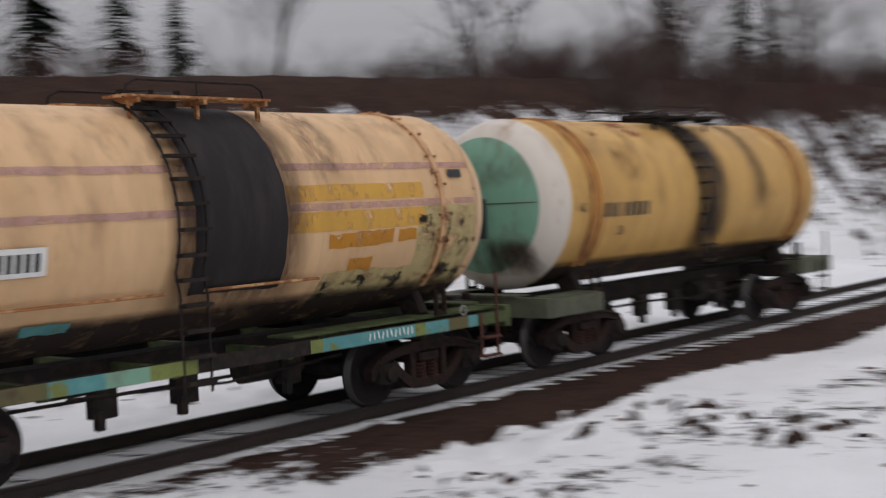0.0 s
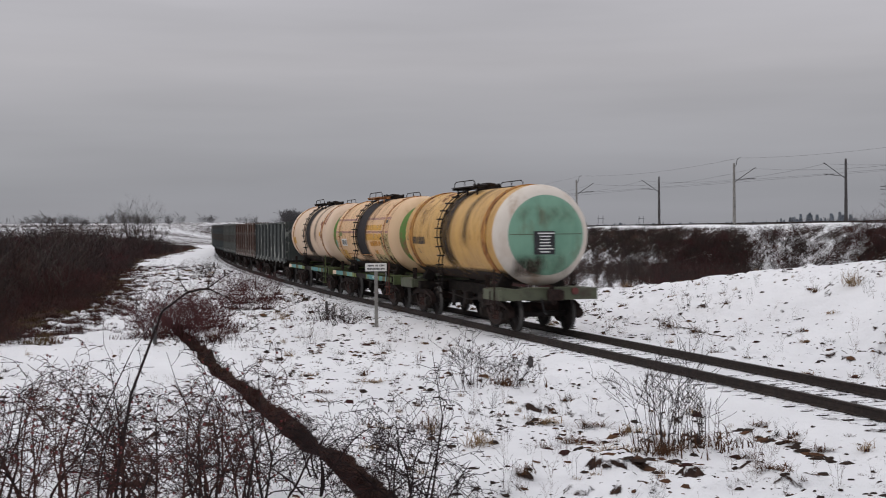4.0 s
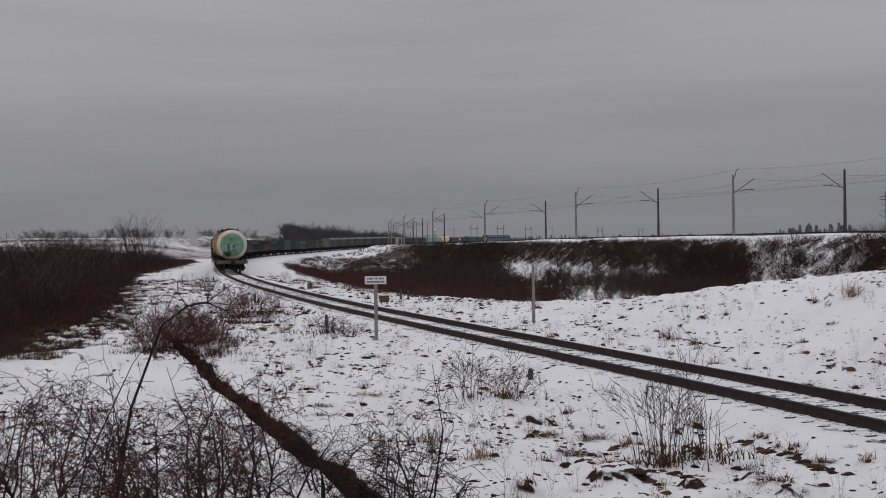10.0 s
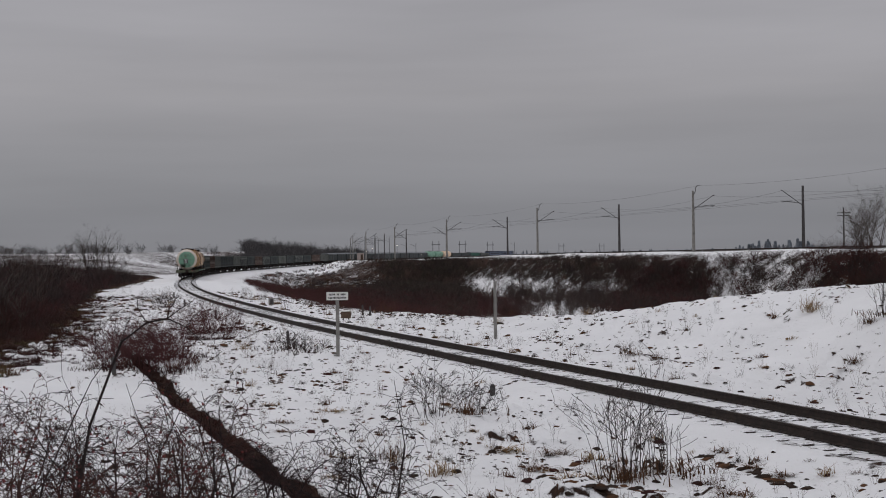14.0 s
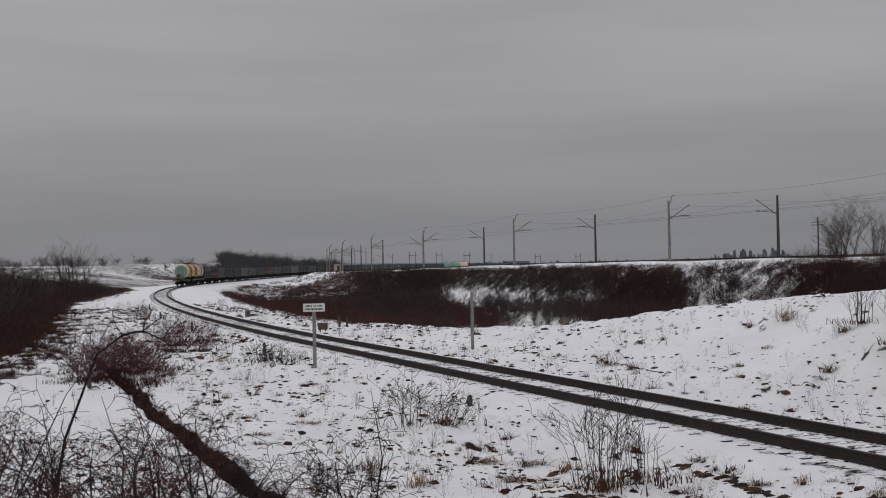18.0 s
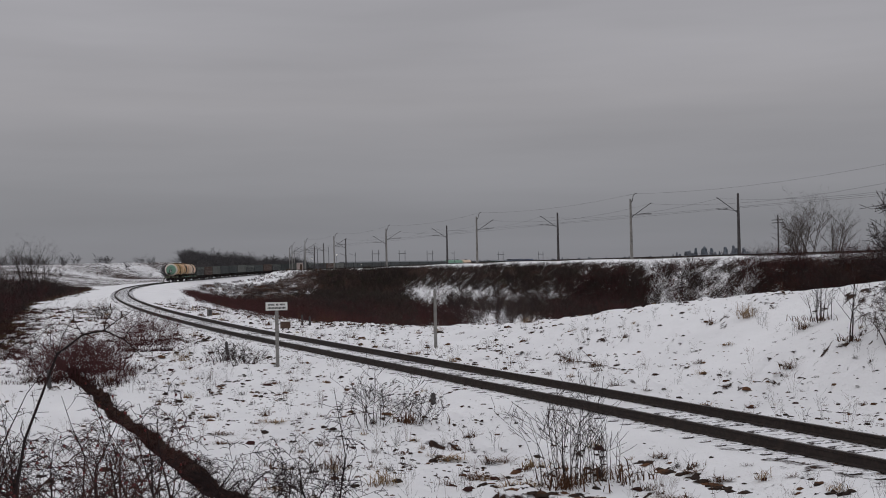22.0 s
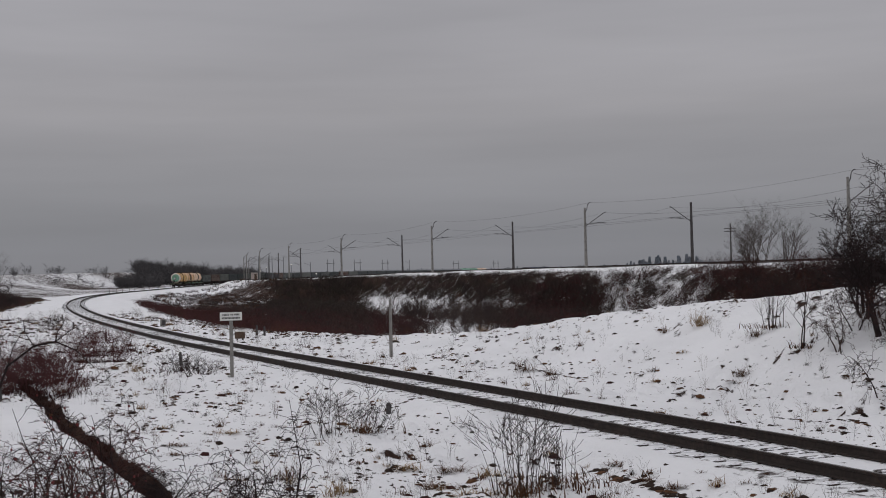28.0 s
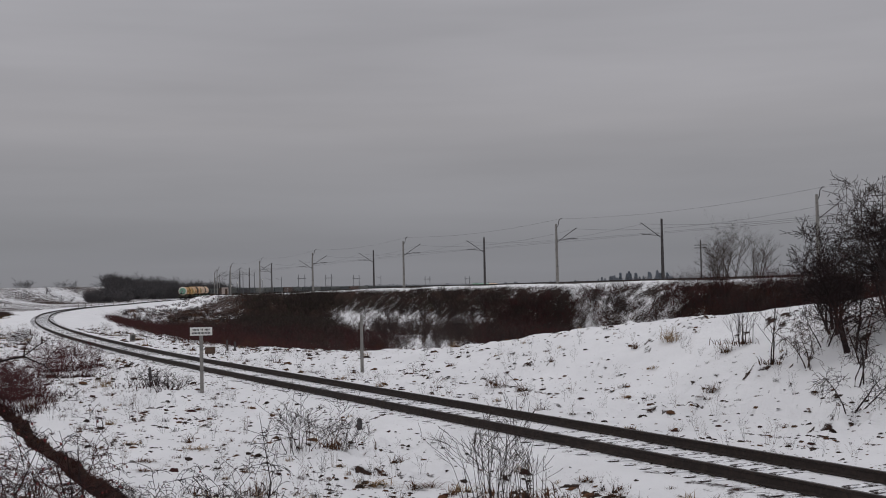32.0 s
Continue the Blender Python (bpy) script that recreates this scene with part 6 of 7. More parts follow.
def thorn_thing(x, y, height, stems, mat, label, seed, berries=0, lean=0.45, r0=0.019, twig=1.0, name="shrub"):
    rng = random.Random(seed)
    ob = empty(name, label, "shrub" if name == "shrub" else "tree", at=pose(x, y, float(ground_z(x, y))))
    lines = thorn_lines(rng, height, stems, lean, r0, twig, 0.0032 if y < 15 else (0.004 if name == "shrub" else 0.006))
    for q in lines:
        if q[2] == 0:
            v, f = tubes([q], 6)
            part("stem" if name == "shrub" else "trunk", raw_mesh("stem", v, f, mat, True), None, ob)
    v, f = tubes([q for q in lines if q[2]], 3)
    tagged(part("crown", raw_mesh("crown", v, f, mat), None, ob), kind="stuff")
    if berries:
        k = Kit()
        tips = [p for pts, _, lev in lines if lev for p in pts[2:]]
        for _ in range(berries):
            q = rng.choice(tips)
            r = rng.uniform(0.008, 0.018)
            k.lathe([(-r, 0.0), (-r * 0.5, r * 0.87), (r * 0.5, r * 0.87), (r, 0.0)], 5, "z", (q.x, q.y, q.z - r))
        tagged(part("berry_spray", k, M_BERRY, ob, "withered dark red berries"), kind="stuff")
    return ob


def spruce(x, y, height, seed, mat=None):
    rng = random.Random(seed)
    z = float(ground_z(x, y))
    ob = empty("spruce_tree", "dark green spruce tree with drooping boughs", "spruce tree", "spruces on the hill", at=pose(x, y, z))
    part("trunk", Kit().tube([(0, 0, -0.2), (0, 0, height)], [0.13, 0.015], 6), M_TWIG, ob)
    V, F = [], []
    n = int(height * 6)
    for i in range(n):
        t = 0.08 + 0.9 * i / n
        zz = height * t
        ln = (1 - t) * height * 0.27 + 0.15
        for j in range(6):
            a = rng.uniform(0, 6.283)
            L = ln * rng.uniform(0.6, 1.1)
            for q in range(5):
                u0, u1 = q / 5, (q + 1) / 5
                w = 0.16 * (1.15 - u0)
                k = len(V)
                for u in (u0, u1):
                    px, py, pz = L * u * math.cos(a), L * u * math.sin(a), zz - 0.28 * L * u * u + rng.uniform(-0.03, 0.03)
                    V += [(px - math.sin(a) * w, py + math.cos(a) * w, pz - 0.06), (px + math.sin(a) * w, py - math.cos(a) * w, pz - 0.02)]
                F.append((k, k + 1, k + 3, k + 2))
    part("crown", raw_mesh("crown", V, F, M_SPRUCE), None, ob)


# ---- masts and wires of the main line ----
def mast(x, near, tall=8.4, label="grey concrete catenary mast with steel bracket"):
    my, mz = float(main_y(x)), float(main_z(x))
    sd = -1 if near else 1
    y = my + sd * 4.5
    ob = empty("catenary_mast", label, "catenary mast", "masts of the main line", at=pose(x, y, mz - 0.4))
    k = Kit()
    k.add([(i * s, j * s, z) for z, s in ((-0.3, 0.17), (tall + 0.4, 0.1)) for i, j in ((-1, -1), (1, -1), (1, 1), (-1, 1))], [(3, 2, 1, 0), (4, 5, 6, 7), (0, 1, 5, 4), (1, 2, 6, 5), (2, 3, 7, 6), (3, 0, 4, 7)])
    part("pole", k, M_CONCRETE if near else M_MAST_DARK, ob)
    t = -sd
    br = Kit()
    br.tube([(0, 0, tall - 2.2), (0, t * 3.1, tall - 0.25)], 0.05, 5)
    br.tube([(0, 0, tall - 1.9), (0, t * 3.4, tall - 1.6)], 0.035, 5)
    br.tube([(0, t * 1.7, tall - 1.6), (0, t * 3.2, tall - 1.75)], 0.03, 5)
    br.tube([(0, t * 3.1, tall - 0.25), (0, t * 3.3, tall - 0.2)], 0.07, 6)
    part("bracket", br, M_MAST_DARK, ob, "dark steel cantilever bracket")
    if near:
        cu = Kit()
        cu.tube([(0, 0.12, tall - 0.1), (0, 0.35, tall + 0.25), (0, 0.45, tall + 0.85), (0, 0.75, tall + 1.15), (0, 1.0, tall + 1.15)], 0.05, 5)
        part("feeder_arm", cu, M_MAST_DARK, ob, "bent steel feeder arm")
        return (x, y + 0.75, mz - 0.4 + tall + 1.12), (x, y + 3.1, mz - 0.4 + tall - 0.3), (x, y + 3.2, mz - 0.4 + tall - 1.75)
    return None, (x, y - 3.1, mz - 0.4 + tall - 0.3), (x, y - 3.2, mz - 0.4 + tall - 1.75)


def wires():
    rows = {True: [-46, -101.2, -154.6, -210, -261, -309, -357, -404, -450, -496], False: [-35, -89, -142, -195.5, -247.7, -291, -338, -385, -432, -478]}
    for near, xs in rows.items():
        ends = [mast(x, near) for x in xs]
        for q, nm in ((0, "feeder_wire"), (1, "carrier_wire"), (2, "contact_wire")):
            pts = [e[q] for e in ends if e[q]]
            if not pts:
                continue
            k = Kit()
            line = []
            for a, b in zip(pts, pts[1:]):
                for i in range(8):
                    u = i / 8
                    sag = 4 * u * (1 - u) * (1.1 if q == 1 else (0.7 if q == 0 else 0.05))
                    line.append(tuple(np.array(a) * (1 - u) + np.array(b) * u - np.array([0, 0, sag])))
            line.append(pts[-1])
            k.tube(line, 0.012, 3)
            tagged(new(nm, k.mesh(nm, M_WIRE)), "thin dark overhead wire along the main line", "overhead wire", kind="structure")


def main_line():
    """Two tracks of the electrified line on the bank."""
    tr = empty("main_line_track", "distant double track on a snowy bank", "railway track", kind="structure")
    xs = np.concatenate([np.arange(40, -260, -10.0), np.arange(-260, -620, -6.0)])
    for off in (-2.72, -1.28, 1.28, 2.72):
        k = Kit()
        for i in range(len(xs) - 1):
            a, b = xs[i], xs[i + 1]
            ya, yb, za, zb = float(main_y(a)) + off, float(main_y(b)) + off, float(main_z(a)) + 0.12, float(main_z(b)) + 0.12
            k.add([(a, ya - 0.05, za), (a, ya + 0.05, za), (b, yb + 0.05, zb), (b, yb - 0.05, zb), (a, ya - 0.05, za + 0.18), (a, ya + 0.05, za + 0.18), (b, yb + 0.05, zb + 0.18), (b, yb - 0.05, zb + 0.18)], [(4, 7, 6, 5), (0, 4, 5, 1)[::-1], (0, 3, 7, 4), (1, 5, 6, 2)])
        part("rail", k, M_RAIL, tr)
    k = Kit()
    for off in (-2, 2):
        for i in range(len(xs) - 1):
            a, b = xs[i], xs[i + 1]
            ya, yb, za, zb = float(main_y(a)) + off, float(main_y(b)) + off, float(main_z(a)), float(main_z(b))
            vs = [(x, y + w, z + hh) for x, y, z in ((a, ya, za), (b, yb, zb)) for w, hh in ((-1.9, -0.1), (-1.4, 0.16), (1.4, 0.16), (1.9, -0.1))]
            k.add(vs, [(j, j + 1, j + 5, j + 4) for j in range(3)])
    part("ballast", k, M_BALLAST, tr, "dark ballast with thin snow")


M_BALLAST = material("dark_ballast", (0.05, 0.045, 0.042), (0.09, 0.08, 0.075), 6.0, rough=0.95, bump=0.6, stain=(0.6, 0.61, 0.62), stain_scale=0.9, stain_at=(0.55, 0.62))


# ---- small railway furniture ----
M_BOARD = material("dull_grey_board", (0.17, 0.155, 0.145), (0.12, 0.11, 0.105), 5.0, rough=0.85)
M_BOX = material("beige_box_paint", (0.11, 0.075, 0.055), (0.08, 0.055, 0.045), 5.0, rough=0.8)


# steel of the far yard kept pale, with haze mixed into its colour
M_FAR_STEEL = material("hazed_far_steel", (0.14, 0.14, 0.145), (0.11, 0.11, 0.115), 1.0, rough=0.8)
M_HUT = material("pale_hut_plaster", (0.5, 0.42, 0.38), (0.42, 0.35, 0.32), 1.0, rough=0.85)
M_LAMP = bpy.data.materials.new("lit_lamp_glass")
M_LAMP.use_nodes = True
M_LAMP.node_tree.nodes["Principled BSDF"].inputs["Emission Color"].default_value = (1.0, 0.95, 0.85, 1)
M_LAMP.node_tree.nodes["Principled BSDF"].inputs["Emission Strength"].default_value = 1.3


def warning_sign():
    x, y = -41.46, 10.09
    z = float(ground_z(x, y))
    ob = empty("line_sign", "small white sign board with two lines on a grey post", "sign", at=pose(x, y, z, 0, 0, -14))
    part("post", Kit().box((0, 0, 1.0), (0.1, 0.12, 2.1), bev=0.02), M_CONCRETE, ob, "grey concrete post")
    b = part("board", Kit().box((0.07, 0, 2.02), (0.03, 0.72, 0.27), bev=0.008), M_SIGN, ob, "white board with a dark rim")
    for z2, w in ((2.075, 0.56), (1.965, 0.6)):
        n = 13
        for i in range(n):
            if i in (5, 8) and z2 > 2:
                continue
            part("line_bar", Kit().box((0.088, -w / 2 + (i + 0.5) * w / n, z2), (0.006, w / n * 0.72, 0.062 if i % 3 else 0.05)), M_INK, b)


def furniture():
    warning_sign()
    ob = empty("marker_post", "short dark concrete marker post in the snow", "marker post", at=pose(-28.29, 10.64, float(ground_z(-28.29, 10.64))))
    part("post", Kit().box((0, 0, 0.07), (0.11, 0.11, 0.32), bev=0.02), M_MAST_DARK, ob)
    part("cap", Kit().box((0, 0, 0.245), (0.08, 0.08, 0.04), bev=0.02), M_MAST_DARK, ob)
    x, y = -47.3, 17.95
    ob = empty("tall_post", "thin weathered grey wooden post beside the line", "post", at=pose(x, y, float(ground_z(x, y))))
    part("pole", Kit().tube([(0, 0, -0.2), (0.02, 0, 2.28)], [0.075, 0.06], 8), M_CONCRETE, ob)
    part("peg", Kit().box((0, 0, 2.1), (0.16, 0.05, 0.05)), M_MAST_DARK, ob)
    for x, y, hh in ((-91.2, 11.1, 0.45), (-72.7, 10.6, 0.45), (-49.3, 10.0, 0.55), (-70.7, 18.7, 0.55), (-70.9, 19.2, 0.5), (-110, 12.5, 0.5), (-38.3, 2.6, 0.5)):
        ob = empty("stake", "short dark wooden stake in the snow", "stake", "stakes along the line", at=pose(x, y, float(ground_z(x, y)), 4, 3, 20))
        part("shaft", Kit().tube([(0, 0, -0.15), (0, 0, hh)], [0.07, 0.06], 7), M_MAST_DARK, ob)
        part("tip", Kit().tube([(0, 0, hh), (0, 0, hh + 0.05)], [0.06, 0.03], 7), M_MAST_DARK, ob)
    x, y = -88.7, 15.9
    ob = empty("distance_post", "squat grey concrete distance post", "marker post", at=pose(x, y + 0.9, float(ground_z(x, y + 0.9))))
    part("post", Kit().box((0, 0, 0.25), (0.5, 0.3, 0.6), bev=0.05), M_CONCRETE, ob)
    part("face", Kit().box((0.255, 0, 0.3), (0.02, 0.24, 0.35)), M_MAST_DARK, ob)
    x, y = -65.9, 16.5
    ob = empty("junction_box", "small brown trackside cable box on two legs", "junction box", at=pose(x, y, float(ground_z(x, y)), 0, 0, 12))
    part("body", Kit().box((0, 0, 0.3), (0.34, 0.46, 0.36), bev=0.03), M_BOX, ob)
    part("lid", Kit().box((0, 0, 0.5), (0.4, 0.52, 0.04), bev=0.015), M_SIGN, ob, "snow-dusted lid")
    for yy in (-0.16, 0.16):
        part("leg", Kit().box((0, yy, 0.05), (0.06, 0.06, 0.2)), M_MAST_DARK, ob)
    # board near the eye, seen from behind
    x, y = -5.35, 8.35
    ob = empty("board_post", "plain grey board on a thin grey post", "sign", at=pose(x, y, float(ground_z(x, y)), 0, 0, 32))
    part("post", Kit().box((0, 0.04, 0.8), (0.16, 0.09, 2.0), bev=0.015), M_CONCRETE, ob)
    part("board", Kit().box((0, -0.015, 1.92), (0.42, 0.03, 0.5), bev=0.01), M_BOARD, ob, "grey board seen plain")
    # telegraph pole beyond the main line
    x, y = -186, 135.2
    ob = empty("telegraph_pole", "dark wooden telegraph pole with two cross arms", "telegraph pole", at=pose(x, y, float(ground_z(x, y)), 0, 0, 40))
    part("pole", Kit().tube([(0, 0, -0.5), (0, 0, 8.6)], [0.16, 0.11], 8), M_MAST_DARK, ob)
    for zz in (7.2, 7.7):
        part("cross_arm", Kit().box((0, 0, zz), (2.2, 0.1, 0.12)), M_MAST_DARK, ob)


def yard():
    """Posts, gantries, a hut and lamps of the far station."""
    def spot(bearing, r):
        a = radians(bearing)
        x, y = -r * math.sin(a), r * math.cos(a)
        return x, y, float(ground_z(x, y))

    for b, r, h in ((75.05, 450, 8.6), (74.45, 480, 8.2), (73.95, 500, 9.0), (73.2, 540, 8.4), (72.75, 560, 8.6), (68.3, 720, 9.5)):
        x, y, z = spot(b, r)
        ob = empty("yard_mast", "thin dark mast far off in the station yard", "mast", "masts of the far yard", at=pose(x, y, z, 0, 0, b))
        part("pole", Kit().tube([(0, 0, -0.5), (0, 0, h)], [0.17, 0.12], 6), M_FAR_STEEL, ob)
        part("arm", Kit().tube([(0, 0, h - 1.6), (-2.6, 0, h - 0.4)], 0.07, 5), M_FAR_STEEL, ob)
    for b, r, h in ((71.85, 620, 9.0), (70.65, 660, 9.4), (69.4, 700, 9.4), (66.2, 800, 9.0), (64.4, 860, 9.2)):
        x, y, z = spot(b, r)
        ob = empty("yard_gantry", "dark steel wire gantry far off in the station yard", "gantry", "gantries of the far yard", at=pose(x, y, z, 0, 0, b))
        for u in (-1.5, 1.5):
            part("leg", Kit().box((u, 0, h / 2), (0.28, 0.28, h + 1)), M_FAR_STEEL, ob)
        part("beam", Kit().box((0, 0, h - 1.3), (4.4, 0.24, 0.28)), M_FAR_STEEL, ob)
    x, y, z = spot(75.25, 430)
    hut = empty("line_hut", "small pale railway hut beside the far track", "hut", at=pose(x, y, z, 0, 0, 75))
    part("wall", Kit().box((0, 0, 1.2), (2.2, 2.0, 2.6), bev=0.05), M_HUT, hut)
    part("roof", Kit().box((0, 0, 2.56), (2.6, 2.4, 0.14), bev=0.03), M_FAR_STEEL, hut)
    part("door", Kit().box((0.4, -1.02, 1.05), (0.8, 0.05, 1.9)), M_BOX, hut)
    for b, r, h in ((74.98, 430, 2.9), (73.6, 500, 6.4), (72.5, 470, 3.0), (74.7, 520, 5.6)):
        x, y, z = spot(b, r)
        ob = empty("yard_lamp", "small white signal lamp on a dark post", "signal lamp", "lamps of the far yard", at=pose(x, y, z, 0, 0, b))
        part("post", Kit().tube([(0, 0, -0.4), (0, 0, h)], 0.08, 5), M_FAR_STEEL, ob)
        part("hood", Kit().box((0, 0.14, h), (0.5, 0.2, 0.7), bev=0.04), M_FAR_STEEL, ob)
        part("lens", Kit().lathe([(-0.02, 0.0), (-0.02, 0.15), (0.02, 0.15), (0.04, 0.0)], 12, "y", (0, 0.0, h)), M_LAMP, ob)
    rng = random.Random(77)
    for i in range(13):
        x, y, z, th = on_track(300 + i * 11 + rng.uniform(-2, 2))
        x, y = x + math.sin(th) * 3.4, y + math.cos(th) * -3.4
        ob = empty("fence_stump", "short pale post beside the far curve", "post", "posts along the far curve", at=pose(x, y, float(ground_z(x, y)), rng.uniform(-3, 3), 0, 0))
        part("shaft", Kit().tube([(0, 0, -0.3), (0, 0, rng.uniform(0.9, 1.5))], [0.1, 0.08], 6), M_CONCRETE, ob)


def far_woods():
    """Strips of wood and bushes on the horizon, each one object."""
    rng = random.Random(51)
    big = [tubes(branchy(rng, 1.0, 0.22, 8, 2, 0.016, 0.5, 3, 0.2, 0.5, 1, 0.2, 0.009)) for _ in range(5)]
    pl = []
    for _ in range(430):
        g = rng.uniform(74.2, 80.35)
        a, r = radians(g), rng.uniform(510, 590)
        lump = float(np.interp(g, [74.2, 75.5, 77.2, 77.8, 78.5, 79.6, 80.5, 80.9], [0.5, 1.15, 1.2, 1.4, 1.1, 0.95, 1.15, 0.7]))
        pl.append((-math.sin(a) * r, math.cos(a) * r, rng.uniform(3.7, 5.2) * lump, rng.uniform(0.85, 1.1)))
    for _ in range(120):
        a, r = radians(rng.uniform(69.0, 75.0)), rng.uniform(880, 980)
        pl.append((-math.sin(a) * r, math.cos(a) * r, rng.uniform(2.5, 5.0), rng.uniform(0.8, 1.0)))
    for _ in range(90):
        a, r = radians(rng.uniform(79.4, 81.2)), rng.uniform(430, 480)
        pl.append((-math.sin(a) * r, math.cos(a) * r, rng.uniform(2.6, 4.2), rng.uniform(0.85, 1.1)))
    scatter("far_wood", big, pl, [M_FARWOOD], "dark bare wood on the horizon", "far wood", rng)
    pl = []
    for _ in range(260):
        a = radians(rng.uniform(45.0, 57.0))
        r = rng.uniform(330, 480)
        pl.append((-math.sin(a) * r, math.cos(a) * r, rng.uniform(1.4, 3.4), rng.uniform(0.8, 1.1)))
    for _ in range(60):
        a = radians(rng.uniform(81.5, 92))
        r = rng.uniform(420, 520)
        pl.append((-math.sin(a) * r, math.cos(a) * r, rng.uniform(1.5, 3.5), rng.uniform(0.8, 1.1)))
    scatter("far_bushes", big, pl, [M_FARWOOD], "dark far bushes on the horizon", "far wood", rng)
    # pines
    pin = []
    for q in range(3):
        V, F = [], []
        for i in range(150):
            t = rng.uniform(0.12, 1.0)
            ra = (1.05 - t) * 0.26 * rng.uniform(0.4, 1.1)
            a = rng.uniform(0, 6.283)
            cx, cy, cz = ra * math.cos(a), ra * math.sin(a), t
            k = len(V)
            s = 0.07 * rng.uniform(0.7, 1.3)
            for u, v in ((-1, -0.6), (1, -0.7), (0.9, 0.6), (-0.8, 0.7)):
                V.append((cx + u * s * math.sin(a), cy - u * s * math.cos(a), cz + v * s))
            F.append((k, k + 1, k + 2, k + 3))
        pin.append((np.array(V), np.array(F)))
    pl = []
    for _ in range(130):
        g = rng.uniform(53.6, 58.7)
        if 58.0 < g < 58.2 or (g < 55.2 and rng.random() < 0.5):
            continue
        a, r = radians(g), rng.uniform(820, 900)
        pl.append((-math.sin(a) * r, math.cos(a) * r, rng.choice((4.5, 5.5, 6.5, 7.5, 9.0)) * rng.uniform(0.9, 1.1) * (1.15 if rng.random() < 0.15 else 1.0) * (0.75 if g < 55.2 or g > 58.2 else 1.0), 1.0))
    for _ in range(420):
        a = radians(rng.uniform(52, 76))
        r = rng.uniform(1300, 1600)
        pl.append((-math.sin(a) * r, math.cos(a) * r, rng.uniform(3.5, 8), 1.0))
    scatter("far_pines", pin, pl, [M_FARPINE], "pine wood far beyond the main line, hazed blue-grey by its colour", "far wood", rng)


def plants():
    brush_left()
    brush_hollow()
    brush_hill()
    verge_litter()
    field_stubble()
    far_woods()
    tufts = [(-46.74, 7.79, 0.75, 1), (-40.93, 5.27, 0.45, 0), (-19.94, 5.71, 0.42, 0), (-18.34, 6.06, 0.4, 1), (-20.25, 7.91, 0.27, 1), (-19.77, 8.54, 0.34, 0), (-18.58, 7.73, 0.27, 0), (-36.04, 18.2, 0.7, 0), (-34.62, 18.33, 0.4, 0), (-33.49, 23.08, 0.62, 1), (-33.0, 22.8, 0.5, 1), (-24.43, 8.57, 0.55, 0), (-26.84, 6.43, 0.3, 1), (-17.21, 7.84, 0.34, 1), (-16.38, 8.16, 0.45, 0), (-16.95, 10.68, 0.22, 0), (-18.35, 10.93, 0.24, 0), (-16.22, 10.69, 0.22, 0), (-14.52, 8.81, 0.28, 0), (-25.69, 5.08, 0.25, 0), (-24.11, 4.76, 0.2, 0), (-29.52, 22.24, 0.5, 0), (-27.22, 20.02, 0.4, 0), (-39.5, 4.5, 0.6, 0)]
    for x, y, hh, tan in tufts:
        tuft_thing(x, y, hh, M_GRASS_TAN if tan else M_GRASS_BROWN, "tall straw-coloured dead grass tuft in snow" if tan else "dark brown dead grass tuft in snow", 1.1)
    S = shrub_thing
    S(-16.8, 8.4, 1.35, 0.42, 26, M_TWIG, "upright dark twiggy shrub with dead grass at its foot", 61, 2, 0.007, 0.16, 2, 0, 0.9, 0.09, 70)
    S(-17.1, 9.1, 0.85, 0.45, 15, M_TWIG, "low dark twiggy shrub beside the line", 62, 1, 0.007, 0.22, 2, 0, 0.9, 0.08, 160)
    S(-25.2, 8.2, 1.1, 0.4, 16, M_TWIG, "sparse dark bare shrub in the snow", 63, 2, 0.009, 0.5, 3, 0, 0.6, 0.14, 0)
    S(-24.7, 8.9, 0.8, 0.4, 12, M_TWIG, "sparse dark bare shrub in the snow", 64, 2, 0.009, 0.6, 3, 0, 0.5, 0.14, 60)
    for i, (x, y, hh) in enumerate(((-58.9, 7.9, 1.5), (-56.5, 7.2, 1.2), (-60.5, 9.1, 1.1), (-54.0, 8.2, 0.8), (-41.8, 3.2, 1.4), (-43.2, 4.1, 1.2), (-40.4, 2.7, 1.0), (-44.6, 3.4, 1.3), (-42.4, 4.6, 0.9), (-38.6, 4.3, 0.8), (-46.5, 4.6, 1.1), (-41.0, 3.9, 1.2), (-46.0, 9.35, 0.6), (-44.0, 9.6, 0.5), (-90, 9.6, 1.0))):
        S(x, y, hh, 0.8, 34, M_TWIG_RED if i < 12 else M_TWIG, "low reddish-brown bare shrub in the snow", 70 + i, 2, 0.009, 0.55, 3, 0, 0.5, 0.15, 320 if i < 12 else 120)
    # bank beyond the line
    S(-29.3, 22.7, 1.2, 0.5, 14, M_TWIG, "thin upright bare saplings on the snowy bank", 81, 1, 0.012, 0.1, 3, 0, 0.9, 0.06, 80)
    S(-26.5, 21.4, 2.0, 0.05, 2, M_TWIG, "thin bare sapling on the snowy bank", 82, 2, 0.022, 0.1, 4, 0, 0.7, 0.08, 60)
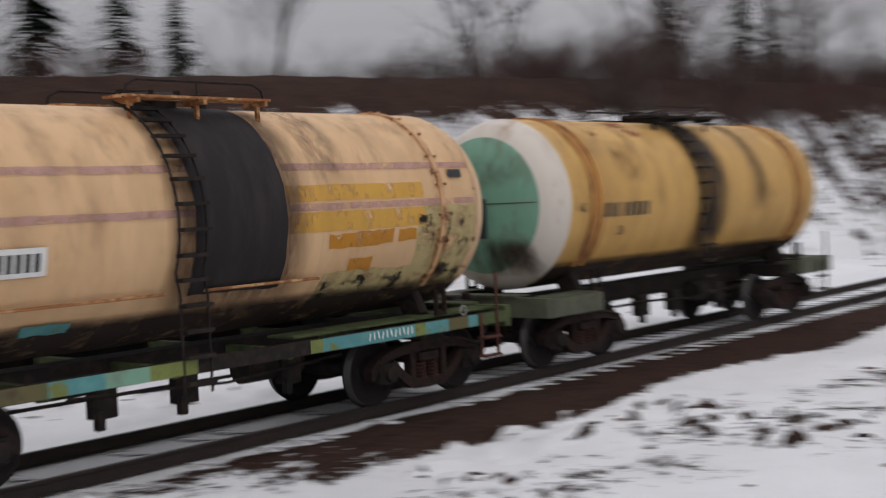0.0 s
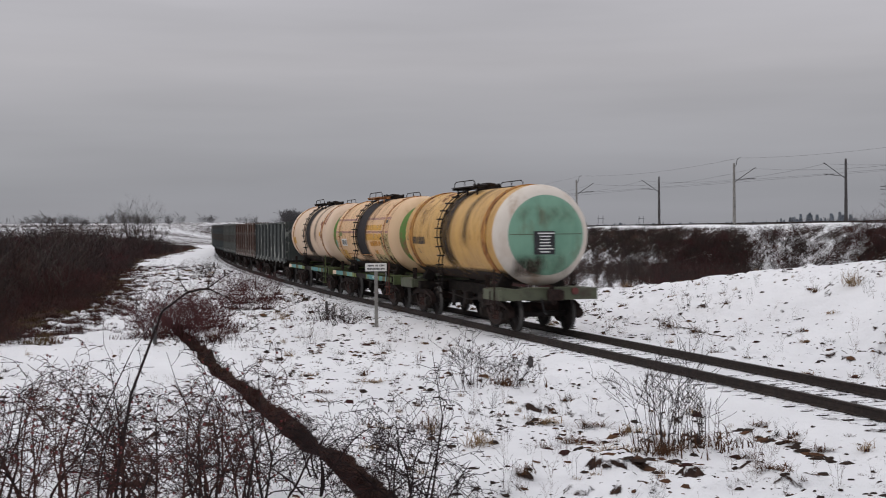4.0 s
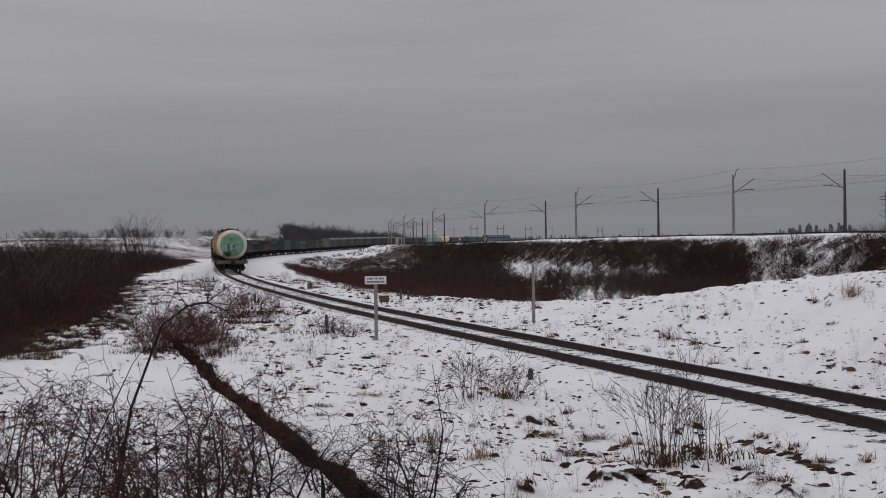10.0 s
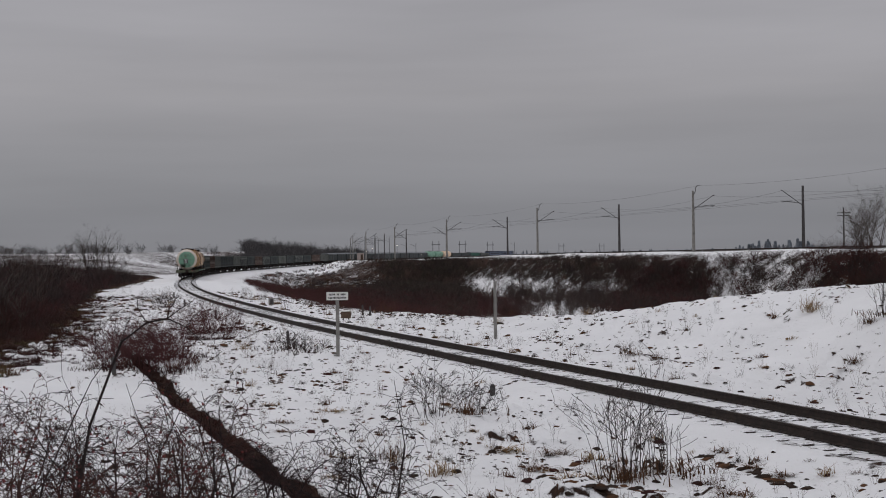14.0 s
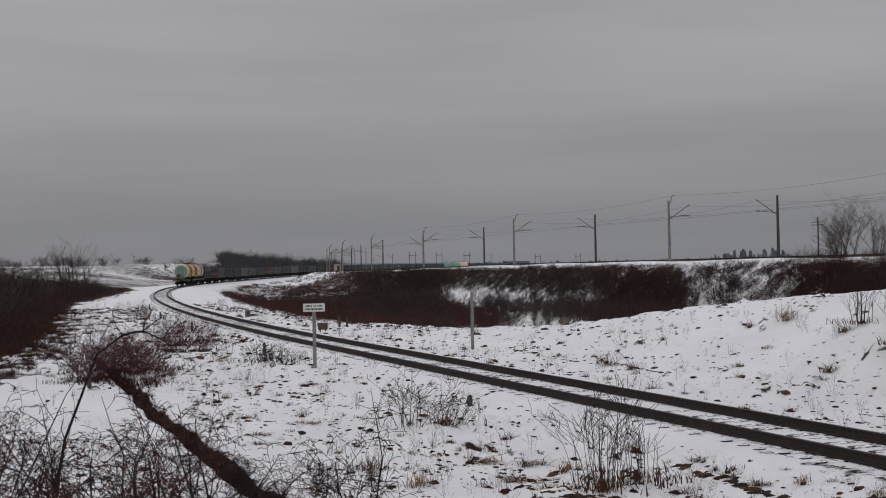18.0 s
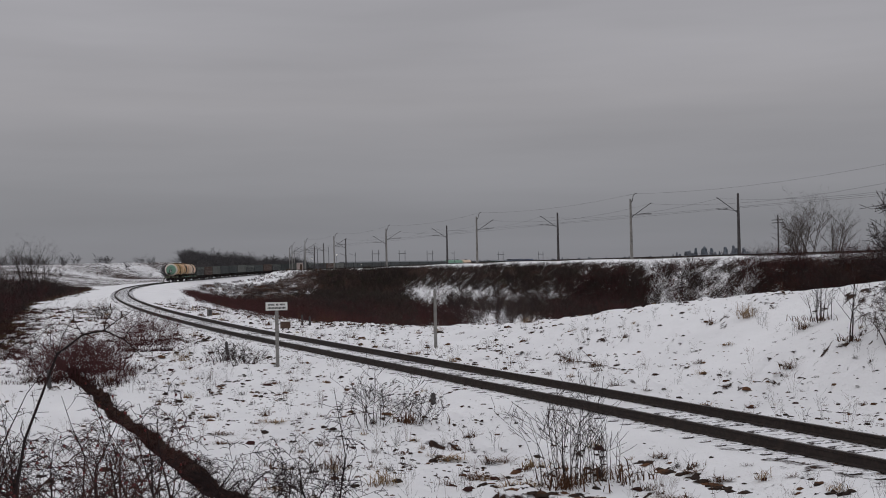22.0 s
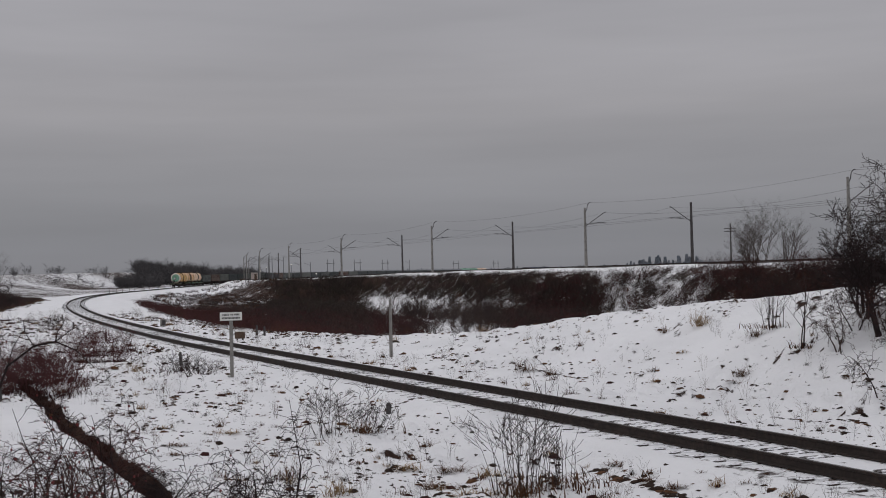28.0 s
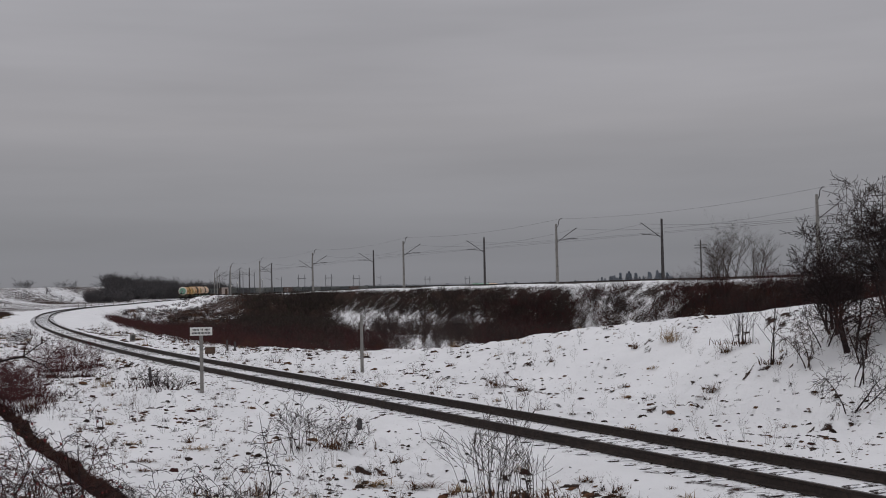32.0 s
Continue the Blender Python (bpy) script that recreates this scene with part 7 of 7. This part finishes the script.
    for i, (x, y, hh, n) in enumerate(((-26.6, 23.5, 3.3, 3), (-25.2, 24.3, 4.2, 3), (-23.6, 23.2, 4.6, 3), (-22.2, 24.2, 5.0, 3), (-24.4, 22.2, 3.0, 3), (-21.4, 22.4, 4.2, 3), (-20.4, 24.6, 4.6, 2), (-25.8, 23.0, 2.6, 3), (-24.6, 24.0, 3.4, 3), (-22.8, 22.6, 3.8, 3), (-23.0, 24.9, 4.4, 3))):
        thorn_thing(x, y, hh * 0.74, n + 1, M_TWIG if i % 2 else M_THORN_DARK, "dense dark bare thorn tree on the bank", 380 + i, 0, 0.4, 0.045, 2.0, "bare_tree")
    for i, (x, y, hh) in enumerate(((-25.6, 22.4, 1.5), (-24.9, 21.2, 1.3), (-23.4, 21.6, 1.8), (-22.6, 20.6, 1.5), (-21.2, 20.6, 1.8), (-22.4, 22.8, 2.4), (-21.4, 19.4, 1.2), (-19.8, 23.0, 2.4), (-24.0, 24.6, 2.2))):
        thorn_thing(x, y, hh, 3, (M_TWIG, M_TWIG_BROWN, M_THORN)[i % 3], "dark bare thorn bush under the trees of the bank", 200 + i, 0, 0.8, 0.02, 1.3)
    for i, (x, y, hh) in enumerate(((-20.2, 24.0, 2.4), (-15.0, 27.0, 3.2), (-11.5, 30.0, 3.8), (-8.6, 29.0, 3.6), (-18.5, 25.5, 2.6), (6.5, 36, 7), (10.5, 37, 7.5), (17, 33, 6), (44, 33, 7), (52, 31, 7.5), (60, 34, 8), (38, 30, 5.5), (70, 31, 8), (34, 37, 7), (64, 28, 6), (48, 27, 5))):
        S(x, y, hh, 0.3, 4, M_TWIG_GREY if i > 4 else M_TWIG, "tall grey bare tree on the hill", 90 + i, 3, 0.07, 0.25, 4, 0, 0.8, 0.12, 0, 3, "bare_tree", 3)
    for i, (x, y, hh) in enumerate(((26, 41, 8), (30.5, 42, 7), (23, 48, 8.5), (35, 44, 6), (17, 44, 7.5), (70, 40, 10), (84, 42, 11), (95, 45, 11))):
        spruce(x, y, hh, 120 + i)
    # young wood on the hill's crest
    rng = random.Random(131)
    for k, (a0, a1, r0, r1, h0, h1, n, m) in enumerate(((-70, -57, 66, 98, 5.0, 8.5, 14, M_TWIG_GREY), (-46, 2, 52, 80, 5.0, 8.0, 22, M_TWIG_GREY), (3, 19, 40, 60, 4.0, 7.0, 7, M_TWIG_GREY), (19, 28, 29, 38, 3.6, 5.4, 9, M_TWIG_GREY), (28, 45, 34, 48, 3.2, 5.0, 12, M_TWIG_GREY))):
        for i in range(n):
            a, r = radians(a0 + (a1 - a0) * (i + rng.uniform(0.1, 0.9)) / n), rng.uniform(r0, r1)
            S(-math.sin(a) * r, math.cos(a) * r, rng.uniform(h0, h1), 0.35, 3, m, "slender bare young tree on the hill", 400 + k * 40 + i, 2, 0.026, 0.3, 8, 0, 0.8, 0.1, 0, 3, "bare_tree", 3)
    # far single trees
    for i, (x, y, hh) in enumerate(((-155, 118, 8.6), (-160, 120, 7.6), (-152.5, 121, 6.2), (-163, 121, 6.0))):
        S(x, y, hh, 0.4, 5, M_TWIG_GREY, "tall grey bare tree beyond the main line", 140 + i, 3, 0.1, 0.28, 6, 0, 0.9, 0.08, 0, 3, "bare_tree", 3)
    for i, (x, y, hh) in enumerate(((-228, 13, 7.5), (-236, 15, 6.5), (-222, 11, 6.0))):
        S(x, y, hh, 0.4, 5, M_TWIG_GREY, "grey bare tree behind the thicket", 150 + i, 3, 0.1, 0.35, 4, 0, 0.8, 0.1, 0, 3, "bare_tree", 3)
    # thorny shrubs before the eye
    rng = random.Random(160)
    for i in range(24):
        az, r = radians(81.4 + 12.6 * (i + rng.random()) / 24), rng.uniform(12.2, 17.0)
        thorn_thing(-r * math.sin(az), r * math.cos(az), rng.uniform(1.4, 2.0), rng.randint(2, 3), M_THORN if i % 3 else M_THORN_DARK, "tangled dark reddish thorn shrub with a few withered berries", 300 + i, 26)
    for i, (x, y, hh) in enumerate(((-13.6, 0.15, 2.75), (-13.1, -0.6, 2.5), (-14.8, 1.55, 2.2))):
        thorn_thing(x, y, hh, 1, M_THORN_DARK, "tall open thorn with crooked dark stems", 340 + i, 14)
    cane = empty("shrub", "long arching bare cane over the thorns", "shrub", at=pose(-12.97, 0.4, -0.39))
    arch = [(0, 0, 0), (0.05, 0.1, 0.9), (0, 0.24, 1.68), (0.05, 0.55, 2.5), (0, 0.8, 2.68), (0.05, 1.0, 2.72), (0, 1.2, 2.62), (0.05, 1.36, 2.45)]
    part("stem", Kit().tube(arch, [0.017, 0.016, 0.014, 0.011, 0.01, 0.008, 0.006, 0.004], 6), M_THORN_DARK, cane)
    for i, j in enumerate((2, 3, 3, 4, 5, 5, 6)):
        q = Vector(arch[j])
        w = Vector((rng.uniform(-0.1, 0.1), rng.uniform(-0.12, 0.2), rng.uniform(0.06, 0.2)))
        part("twig", Kit().tube([q, q + w, q + w * 1.7 + Vector((0, 0.05, 0.02))], [0.006, 0.005, 0.0035], 4), M_THORN_DARK, cane)
    for i, (x, y, hh, n) in enumerate(((-14.4, 3.95, 1.75, 4), (-14.7, 3.75, 1.5, 3), (-13.2, 3.55, 1.2, 3), (-16.4, 3.2, 1.2, 3), (-12.4, 2.9, 1.1, 3), (-15.5, 2.9, 1.15, 3), (-17.8, 2.9, 1.6, 1))):
        thorn_thing(x, y, hh, n, M_THORN_DARK, "open dark bare shrub with wide spreading twigs", 350 + i, 0, 0.75)


main_line()
wires()
furniture()
yard()
plants()


# ---- what moves: the train and the wheels of its last wagons ----
def motions():
    for ob, off in TRAIN:
        walk(ob, [(t, wagon_pose(train_s(t) + off)) for t in [i * 0.5 for i in range(13)] + [7 + i for i in range(26)]])
    for ob, x in WHEELS:
        rows = []
        for i in range(421):
            t = i / 30
            rows.append((t, pose(x, 0, 0.475, 0, 0, 0) @ Matrix.Rotation((train_s(t) - train_s(0)) / 0.475, 4, "Y")))
        rows.append((32.0, rows[-1][1]))
        walk(ob, rows)


motions()
